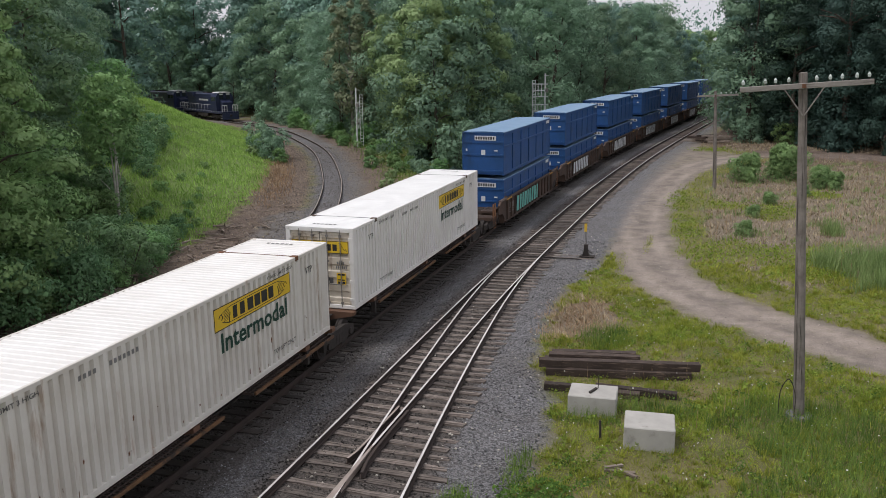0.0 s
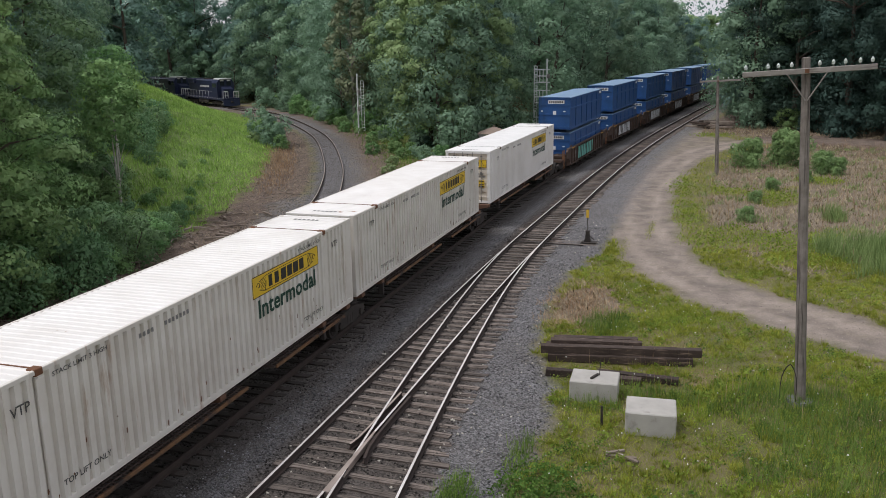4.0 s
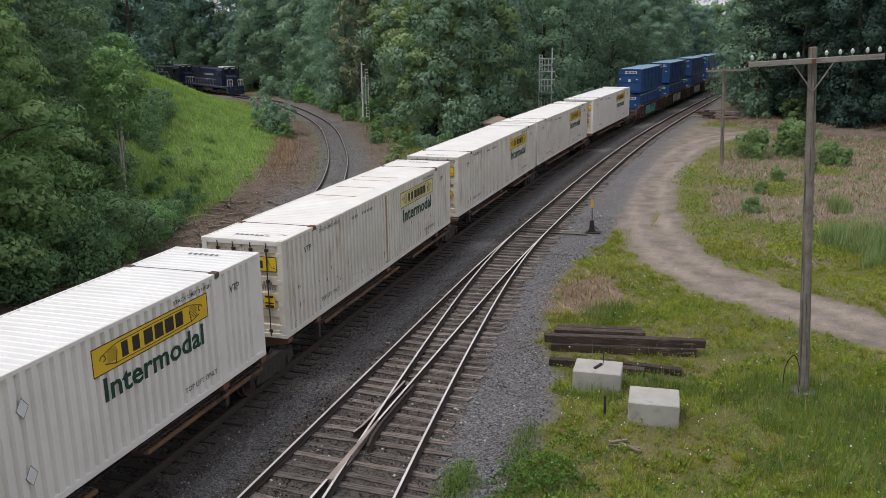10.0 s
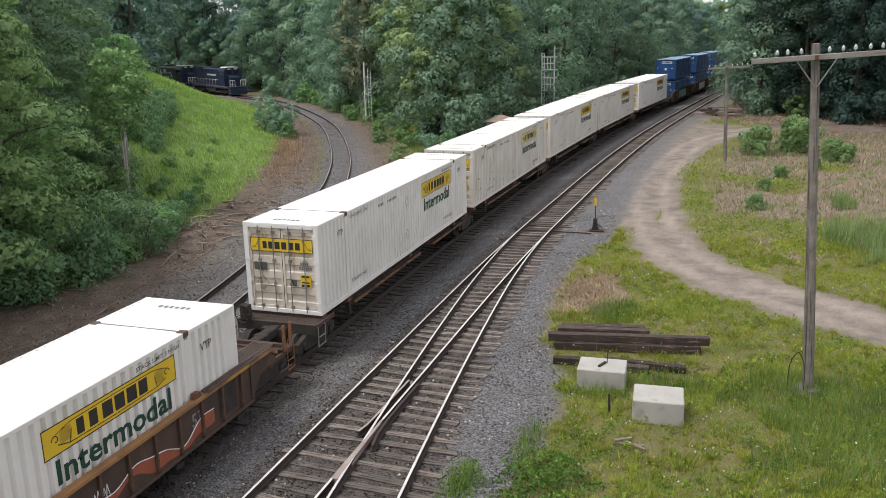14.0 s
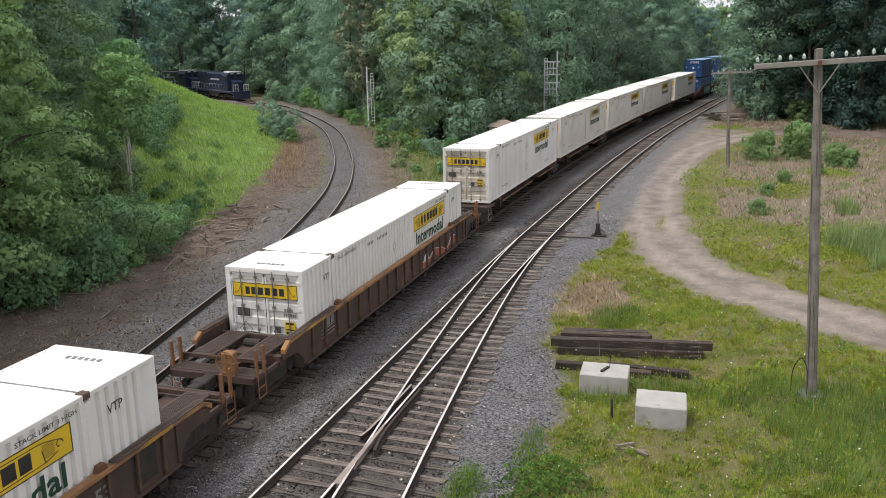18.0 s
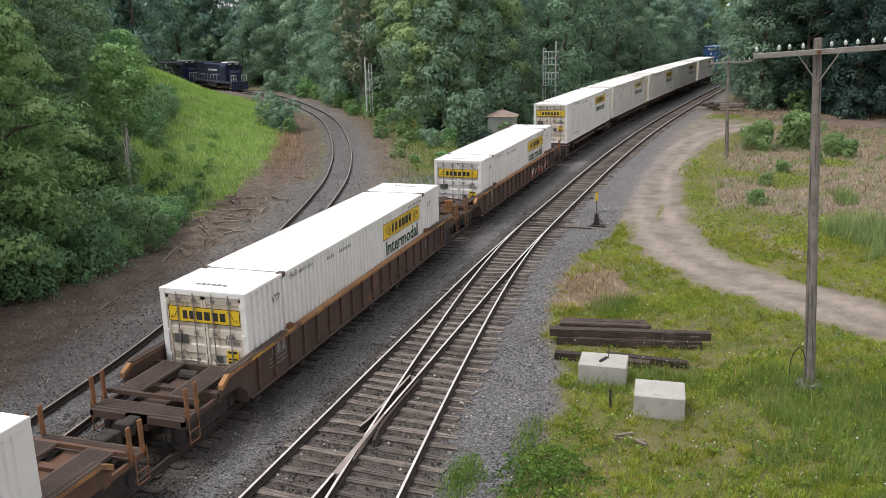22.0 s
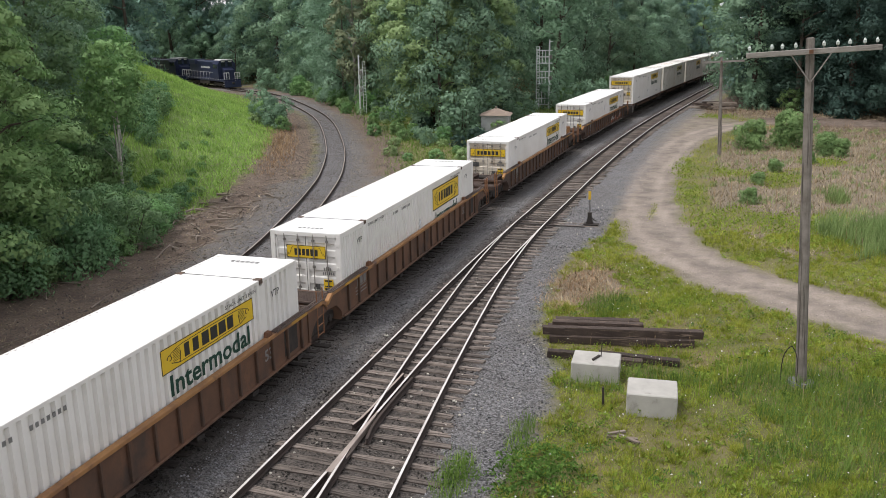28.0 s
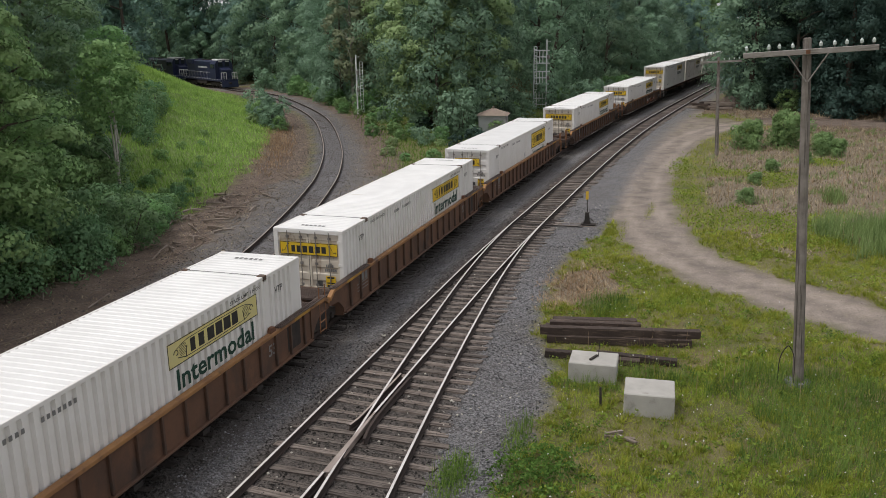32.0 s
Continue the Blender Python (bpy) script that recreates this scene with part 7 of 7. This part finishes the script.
        ln = rnd.uniform(0.08, 0.35) if rnd.random() < 0.95 else rnd.uniform(0.5, 1.3)
        r = 0.012 if ln < 0.5 else rnd.uniform(0.015, 0.045)
        u = Vector((math.cos(a), math.sin(a), rnd.uniform(-0.05, 0.25) if ln > 0.5 else 0)) * ln / 2
        c = Vector((x, y, z + 0.03 + abs(u.z)))
        b.tube(c - u, c + u, r, r * 0.6, 4)
    for k in range(70):
        x, y = rnd.uniform(-15.5, -8.6), rnd.uniform(31, 46)
        d = float(near(WYE_A, np.array([x]), np.array([y]))[0][0])
        if not 2.8 < d < 7.5:
            continue
        z = float(land(np.array([x]), np.array([y]))[0])
        a, ln = rnd.uniform(-1.5, 1.5), rnd.uniform(0.5, 1.9)
        r = rnd.uniform(0.035, 0.085)
        u = Vector((math.cos(a), math.sin(a), rnd.uniform(-0.1, 0.22))) * ln / 2
        c = Vector((x, y, z + 0.08 + abs(u.z)))
        m = c + Vector((rnd.uniform(-0.1, 0.1), rnd.uniform(-0.1, 0.1), 0.05))
        b.tube(c - u, m, r, r * 0.8, 5).tube(m, c + u, r * 0.8, r * 0.4, 5)
        b.tube(m, m + Vector((rnd.uniform(-0.5, 0.5), rnd.uniform(-0.5, 0.5), rnd.uniform(0.05, 0.35))), r * 0.5, r * 0.2, 4)
    tagged(new("branch_litter", b.mesh("branch_litter", M_DEADWOOD)), "broken dead branches and chips on bare earth", "dead wood", kind="stuff")


build_grass()


# ---- things beside the lines ----
def g_at(x, y):
    """A ground spot seen on the plane of the rails, carried down to the ground."""
    k = 1.023
    return 12.422 + (x - 12.422) * k, y * k


def utility_pole(base, lean_x, height, arm, r0, knobs, label, turn=0.0, wires=False):
    x, y = base
    z = float(land(np.array([x]), np.array([y]))[0])
    p = thing("utility_pole", label, "utility pole", "wooden line poles", at=pose(x, y, z, 0, lean_x, turn))
    b = Build()
    rg = random.Random(int(x * 10))
    ring = [2 * math.pi * i / 14 for i in range(15)]
    b.strip([[(r0 * (1 - 0.32 * k / 12) * (1 + rg.uniform(-0.03, 0.03) * (a < 6.2)) * math.cos(a), r0 * (1 - 0.32 * k / 12) * math.sin(a), -0.4 + (height + 0.4) * k / 12) for a in ring] for k in range(13)])
    b.tube((0, 0, height - 0.01), (0, 0, height + 0.015), r0 * 0.68, r0 * 0.5, 14)
    part("post", b, M_POLE, p)
    za = height - 0.33
    lo, hi = arm
    yf = -r0 * 0.72 - 0.05
    part("crossarm", Build().box(lo, hi, yf - 0.06, yf + 0.05, za - 0.07, za + 0.07), M_ARM, p, bevel=0.012)
    for s in (-1, 1):
        part("brace", Build().tube((s * 0.02, yf + 0.02, za - 0.75), (s * 0.48, yf - 0.07, za - 0.05), 0.018, n=5), M_STEEL, p)
    for u in knobs:
        if abs(u) < 0.1:
            continue
        k = part("insulator", Build().tube((0, 0, 0.03), (0, 0, 0.08), 0.035, 0.045, 10).tube((0, 0, 0.08), (0, 0, 0.13), 0.05, 0.032, 10).tube((0, 0, 0.13), (0, 0, 0.16), 0.032, 0.012, 10), M_GLASS_KNOB, p, "pale glass insulator", smooth=True)
        k.location = (u, yf, za + 0.09)
        pin = part("pin", Build().tube((u, yf, za + 0.07), (u, yf, za + 0.13), 0.012, n=6), M_POLE, p)
    part("bolt_plate", Build().box(-0.05, 0.05, yf - 0.075, yf - 0.06, za - 0.05, za + 0.05), M_RUST, p)
    return p


px, py = g_at(15.43, 23.11)
utility_pole((px, py), -3.6, 9.45, (-1.55, 1.63), 0.155, (-1.47, -0.93, -0.68, -0.36, 0.3, 0.62, 0.9, 1.24, 1.52), "tall weathered wooden pole with glass insulators on crossarm", 1.5)
qx, qy = g_at(13.73, 64.78)
utility_pole((qx, qy), -2.6, 7.35, (-1.3, 1.62), 0.15, (-1.2, -0.8, -0.4, 0.4, 0.75, 1.1, 1.45), "brown wooden line pole with crossarm beside dirt road", 2.0)
b = Build()
pts = [(px - 0.36 - 0.2 * math.cos(i / 12 * math.pi) - 0.02 * math.sin(i), py - 0.25, -0.25 + 1.2 * math.sin(i / 12 * math.pi) ** 0.55) for i in range(13)]
solid("cable_loop", b.path(pts, 0.014), M_DARKSTEEL, "loop of dark cable rising beside the pole", "cable")
solid("concrete_footing", Build().tube((px, py, -0.3), (px, py, -0.14), 0.42, 0.34, 14), M_STONE, "rough concrete footing round the pole base", "footing")


def concrete_block(x, y, w, d, h, turn, label, eye):
    z = float(land(np.array([x]), np.array([y]))[0])
    c = thing("concrete_block", label, "concrete block", "concrete blocks in the grass", at=pose(x, y, z - 0.05, 0, 0, turn))
    bd = part("body", Build().box(-w / 2, w / 2, -d / 2, d / 2, 0, h), M_CONCRETE, c, bevel=0.025)
    if eye:
        part("anchor_bar", Build().box(-0.035, 0.035, -0.26, 0.14, h, h + 0.06, pose(0.02, 0, 0, 0, 0, -24)), M_DARKSTEEL, c, "dark steel bar", bevel=0.01)
        part("anchor_rod", Build().tube((0.12, 0.12, h), (0.14, 0.1, h + 0.5), 0.012, n=6), M_DARKSTEEL, c)
    return c


concrete_block(11.58, 20.8, 1.28, 1.1, 0.66, 3, "pale weathered concrete block standing in grass", False)
concrete_block(9.92, 22.5, 1.34, 1.0, 0.66, 2, "pale concrete block with steel anchor bar", True)


def timber(x, y, z, ln, w, h, turn, label="dark creosoted railway timber in a stack"):
    rg = random.Random(int(ln * 100 + x * 10))
    bm = Build()
    for i in range(7):
        bm.box(-ln / 2 + ln * i / 7, -ln / 2 + ln * (i + 1) / 7, -w / 2, w / 2, 0, h)
    me = bpy.data.meshes.new("timber")
    me.from_pydata(bm.v, [], bm.f)
    b2 = bmesh.new()
    b2.from_mesh(me)
    bmesh.ops.remove_doubles(b2, verts=b2.verts, dist=0.001)
    bmesh.ops.delete(b2, geom=[f for f in b2.faces if abs(f.normal.x) > 0.9 and abs(f.calc_center_median().x) < ln / 2 - 0.01], context="FACES_ONLY")
    bmesh.ops.recalc_face_normals(b2, faces=b2.faces)
    bmesh.ops.bevel(b2, geom=list(b2.edges), offset=0.012, segments=1, affect="EDGES", clamp_overlap=True)
    for v in b2.verts:
        v.co += Vector((rg.uniform(-0.02, 0.02) if abs(v.co.x) > ln / 2 - 0.03 else 0, rg.uniform(-0.01, 0.01), rg.uniform(-0.012, 0.006) if v.co.z > 0.1 else 0))
    b2.to_mesh(me)
    b2.free()
    me.materials.append(M_TIMBER)
    tagged(new("timber", me), label, "timber", "stacked timbers").matrix_basis = pose(x, y, z, 0, 0, turn)


for x, y, z, ln, turn in ((10.35, 25.3, -0.2, 4.5, 9), (10.35, 25.75, -0.2, 4.3, 11), (9.4, 26.15, -0.2, 3.0, 10), (10.35, 25.42, 0.052, 5.0, 9.5), (9.55, 25.85, 0.052, 2.9, 8), (9.5, 26.15, 0.052, 2.7, 10.5)):
    timber(x, y, z, ln, 0.27, 0.25, turn)
timber(8.8, 23.75, -0.2, 1.0, 0.24, 0.22, 3, "short dark timber lying on gravel")
timber(11.0, 24.0, -0.2, 2.4, 0.24, 0.2, -2, "dark timber half hidden in grass")
timber(10.35, 23.65, -0.2, 1.6, 0.24, 0.2, 1, "dark timber half hidden in grass")
for i, (x, y, ln, a) in enumerate(((11.0, 19.0, 0.75, 10), (11.15, 18.95, 0.6, -25), (10.85, 19.1, 0.5, 40))):
    z = float(land(np.array([x]), np.array([y]))[0])
    solid("broken_stick", Build().box(-ln / 2, ln / 2, -0.04, 0.04, 0.0, 0.05, pose(x, y, z + 0.03 * i, 0, 4, a)), M_DEADWOOD, "bleached broken board lying in the grass", "stick", "broken boards")
solid("iron_stake", Build().tube((10.35, 20.6, -0.3), (10.33, 20.6, 0.35), 0.035, 0.03, 8), M_DARKSTEEL, "short dark iron stake in the grass", "stake")


def switch_stand(x, y):
    z = -0.2
    c = thing("switch_stand", "black switch stand with a yellow target blade", "switch stand", at=pose(x, y, z))
    part("base_plate", Build().box(-0.3, 0.45, -0.22, 0.22, 0.06, 0.12), M_DARKSTEEL, c, bevel=0.01)
    for dy in (-0.28, 0.28):
        part("head_timber", Build().box(-2.15, 0.5, dy - 0.1, dy + 0.1, -0.12, 0.03), M_TIE, c, bevel=0.012)
    part("pedestal", Build().prism([(-0.2, 0.12), (0.2, 0.12), (0.12, 0.3), (0.09, 0.62), (0.13, 0.7), (-0.13, 0.7), (-0.09, 0.62), (-0.12, 0.3)], -0.12, 0.12, "y"), M_DARKSTEEL, c, bevel=0.02)
    part("mast", Build().tube((0, 0, 0.7), (-0.04, 0, 1.8), 0.022, n=8), M_DARKSTEEL, c)
    part("target", Build().box(-0.1, 0.04, -0.03, -0.015, 1.36, 1.78), M_TARGET, c, "yellow target blade", bevel=0.01)
    part("throw_lever", Build().tube((0.1, -0.1, 0.45), (0.35, -0.25, 0.3), 0.02, n=6), M_DARKSTEEL, c)
    return c


switch_stand(*g_at(7.33, 40.7))


def signal_mast(x, y, h, frames, label, wide, tall=1.1, r=0.03):
    z = float(land(np.array([x]), np.array([y]))[0])
    c = thing("signal_mast", label, "signal mast", at=pose(x, y, z))
    part("pole", Build().tube((0, 0, -0.2), (0, 0, h), 0.1, 0.085, 10), M_MAST, c, "grey steel tube")
    lad = Build()
    for dx in (-0.17, 0.17):
        lad.tube((-wide + dx, 0.1, 0), (-wide + dx, 0.1, h - 0.8), r, n=5)
    k = 0.3
    while k < h - 0.5:
        lad.tube((-wide - 0.17, 0.1, k), (-wide + 0.17, 0.1, k), r * 0.7, n=4)
        k += 0.33
    part("ladder", lad, M_MAST, c)
    for zf in frames:
        f = Build()
        for zz in (zf, zf + tall * 0.5, zf + tall):
            f.tube((-wide - 0.1, 0, zz), (0.35, 0, zz), r * 1.2, n=5)
        for xx in (-wide - 0.1, -wide * 0.62, -wide * 0.33, 0.0):
            f.tube((xx, 0, zf), (xx, 0, zf + tall), r, n=5)
        part("platform_rail", f, M_MAST, c)
        part("signal_box", Build().box(0.08, 0.34, -0.2, 0.02, zf + 0.5, zf + 0.95), M_STEEL, c, bevel=0.02)
    part("cross_brace", Build().tube((-0.1, 0, h - 0.25), (0.45, 0, h - 0.25), 0.03, n=5), M_MAST, c)
    return c


signal_mast(-5.2, 98.8, 8.05, (0.55, 2.95, 5.35), "pale steel signal mast with ladder and railed platforms", 1.35, 1.45, 0.055)
mx, my = g_at(-24.4, 87.2)
signal_mast(mx, my, 6.7, (2.1, 4.0), "slim grey signal mast with ladder at wood edge", -0.55)


def relay_hut(x, y, turn):
    z = float(land(np.array([x]), np.array([y]))[0])
    c = thing("relay_hut", "small grey trackside hut with brown hipped roof", "hut", at=pose(x, y, z - 0.05, 0, 0, turn))
    w, d, h = 2.5, 2.2, 2.05
    part("hut_wall", Build().box(-w / 2, w / 2, -d / 2, d / 2, 0, h), M_HUT, c, bevel=0.02)
    e = 0.2
    roof = Build().add([(-w / 2 - e, -d / 2 - e, h), (w / 2 + e, -d / 2 - e, h), (w / 2 + e, d / 2 + e, h), (-w / 2 - e, d / 2 + e, h), (-0.15, 0, h + 0.55), (0.15, 0, h + 0.55)], [(0, 1, 5, 4), (1, 2, 5), (2, 3, 4, 5), (3, 0, 4), (3, 2, 1, 0)])
    part("roof", roof, M_HUT_ROOF, c)
    part("roof_vent", Build().tube((0, 0, h + 0.5), (0, 0, h + 0.7), 0.09, n=8), M_HUT_ROOF, c)
    part("door", Build().box(w / 2, w / 2 + 0.03, -0.45, 0.45, 0.1, 1.9), M_HUT, c, bevel=0.01)
    return c


hx, hy = g_at(-5.3, 72.9)
relay_hut(hx, hy, 8)


def engine(x, y, z, turn, label):
    """A six-axle road engine, its cab towards +y."""
    c = thing("locomotive", label, "locomotive", "parked engines", at=pose(x, y, z, 0, 0, turn))
    part("underframe", Build().box(-1.5, 1.5, -9.4, 9.4, 1.1, 1.5), M_LOCO, c, bevel=0.03)
    part("long_hood", Build().box(-0.95, 0.95, -8.2, 4.6, 1.5, 4.2).prism([(-0.95, 4.2), (0.95, 4.2), (0.7, 4.4), (-0.7, 4.4)], -8.2, 4.6, "y"), M_LOCO, c)
    rad = Build().box(-1.3, 1.3, -7.9, -4.6, 3.7, 4.5)
    part("radiator", rad, M_LOCO, c, bevel=0.06)
    for y0 in (-1.6, 0.2):
        part("roof_fan", Build().tube((0, y0, 4.4), (0, y0, 4.55), 0.55, n=16), M_DARKSTEEL, c)
    cab = Build().prism([(-1.5, 1.5), (1.5, 1.5), (1.5, 3.9), (1.05, 4.55), (-1.05, 4.55), (-1.5, 3.9)], 4.6, 7.2, "y")
    part("cab", cab, M_LOCO, c)
    part("nose", Build().prism([(7.2, 1.5), (7.2, 3.35), (8.4, 3.0), (8.5, 1.5)], -0.85, 0.85, "x"), M_LOCO, c, bevel=0.05)
    part("cab_roof", Build().prism([(-1.12, 4.5), (1.12, 4.5), (0.9, 4.66), (-0.9, 4.66)], 4.5, 7.35, "y"), M_LOCO_WHITE, c, "pale cab roof")
    for s in (-1, 1):
        for y0, y1 in ((5.0, 5.8), (6.0, 6.8)):
            part("cab_window", Build().box(min(s * 1.49, s * 1.515), max(s * 1.49, s * 1.515), y0, y1, 3.2, 3.85), M_PANE, c)
        part("windscreen", Build().box(min(s * 0.2, s * 0.95), max(s * 0.2, s * 0.95), 7.19, 7.22, 3.5, 4.15), M_PANE, c)
        part("number_board", Build().box(min(s * 0.3, s * 0.9), max(s * 0.3, s * 0.9), 7.2, 7.25, 4.22, 4.42), M_LOCO_WHITE, c)
        part("fuel_tank", Build().prism([(s * 0.2, 0.5), (s * 1.4, 0.55), (s * 1.4, 1.1), (s * 0.2, 1.1)], -2.4, 2.4, "y"), M_DARKSTEEL, c)
        rail = Build()
        yy = -9.2
        while yy <= 4.3:
            rail.tube((s * 1.42, yy, 1.5), (s * 1.42, yy, 2.5), 0.025, n=5)
            yy += 1.5
        rail.tube((s * 1.42, -9.2, 2.5), (s * 1.42, 4.3, 2.5), 0.025, n=5)
        part("handrail", rail, M_LOCO_WHITE, c, "white handrail")
        dots = Build()
        for i in range(22):
            dots.box(min(s * 1.5, s * 1.512), max(s * 1.5, s * 1.512), -9.0 + i * 0.8, -8.75 + i * 0.8, 1.36, 1.46)
        part("sill_stripe", dots, M_LOCO_WHITE, c, "white dashes along the sill")
        nm = Build()
        for i in range(9):
            nm.box(min(s * 0.952, s * 0.962), max(s * 0.952, s * 0.962), -2.4 + i * 0.5, -2.1 + i * 0.5, 3.1, 3.4)
        part("name_bars", nm, M_LOCO_WHITE, c, "white bars of faded writing")
    for y0 in (9.35, -9.35):
        e = 1 if y0 > 0 else -1
        fr = Build()
        for x0 in (-1.35, -0.92, -0.5, 0.5, 0.92, 1.35):
            fr.tube((x0, y0, 1.2), (x0, y0, 2.55), 0.055, n=5)
        for a, b2 in ((-1.35, -0.5), (0.5, 1.35)):
            fr.tube((a, y0, 2.55), (b2, y0, 2.55), 0.06, n=5).tube((a, y0, 1.9), (b2, y0, 1.9), 0.03, n=5)
        part("end_rail", fr, M_LOCO_WHITE, c, "white end railing")
        part("pilot", Build().prism([(y0, 0.35), (y0, 1.2), (y0 + e * 0.15, 1.2), (y0 + e * 0.35, 0.2)], -1.4, 1.4, "x"), M_LOCO, c)
        part("coupler", Build().box(-0.16, 0.16, min(y0, y0 + e * 0.6), max(y0, y0 + e * 0.6), 0.72, 1.0), M_DARKSTEEL, c, bevel=0.03)
        st = Build()
        for s in (-1, 1):
            for k in range(4):
                st.box(min(s * 1.1, s * 1.5), max(s * 1.1, s * 1.5), min(y0 - e * 0.3, y0), max(y0 - e * 0.3, y0), 0.4 + 0.27 * k, 0.44 + 0.27 * k)
        part("steps", st, M_LOCO_WHITE, c)
    for y0 in (-5.8, 5.8):
        t = part("truck", Build().box(-1.15, -0.95, y0 - 2.2, y0 + 2.2, 0.4, 0.85).box(0.95, 1.15, y0 - 2.2, y0 + 2.2, 0.4, 0.85), M_DARKSTEEL, c)
        for dy in (-1.7, 0, 1.7):
            w = part("wheelset", WHEELS, None, t)
            w.location = (0, y0 + dy, 0.45)
    return c


def wye_pose(k):
    """A pose on the branch line, k metres before the front engine's nose."""
    run = 0.0
    i0 = min(range(len(WYE_LINE)), key=lambda j: (WYE_LINE[j] - Vector((-59.6, 121.0, 0.8))).length)
    p = WYE_LINE[i0]
    i = i0
    while run < k and i < len(WYE_LINE) - 1:
        run += (WYE_LINE[i + 1] - WYE_LINE[i]).length
        i += 1
    a, b2 = WYE_LINE[i - 1], WYE_LINE[i]
    d = (a - b2).normalized()
    q = b2 + d * (run - k)
    return q.x, q.y, q.z, math.degrees(math.atan2(-d.x, d.y))


engine(*wye_pose(13.6), "dark blue diesel locomotive with white handrails, parked")
engine(*wye_pose(33.6), "dark blue diesel locomotive coupled behind another, parked")


def scrap_pile():
    rnd = random.Random(3)
    x0, y0 = g_at(13.2, 98.5)
    for i in range(22):
        ln = rnd.uniform(1.2, 2.6)
        x, y = x0 + rnd.uniform(-1.6, 1.8), y0 + rnd.uniform(-2.0, 2.0)
        z = float(land(np.array([x]), np.array([y]))[0]) + 0.22 * (i // 6)
        me = Build().box(-ln / 2, ln / 2, -0.12, 0.12, 0, 0.2).mesh("old_tie", M_DEADWOOD if i % 3 else M_TIMBER, 0.015)
        tagged(new("old_tie", me), "old grey railway tie in a loose heap", "railway tie", "heap of old ties").matrix_basis = pose(x, y, z, 0, rnd.uniform(-6, 6), rnd.uniform(-35, 35))


scrap_pile()


# ---- what moves ----
def travelled(t):
    u = t / 16
    return 72.1716 * u + 5.2073 * u * u - 1.1739 * u ** 3


def motions():
    for ob, s0, h in RIDERS:
        rows = []
        for k in range(0, 33):
            s = s0 + travelled(k)
            x, y, z, turn = line(s)
            slope = slope_at(s)
            rows.append((k, pose(x, y, z + h, slope, 0, turn)))
        walk(ob, rows)
    # wheels roll on the rails
    for ob, dy in AXLES:
        walk(ob, [(k / 10, pose(0, dy, 0.42, -math.degrees(travelled(k / 10) / 0.42), 0, 0)) for k in range(0, 321)])


motions()
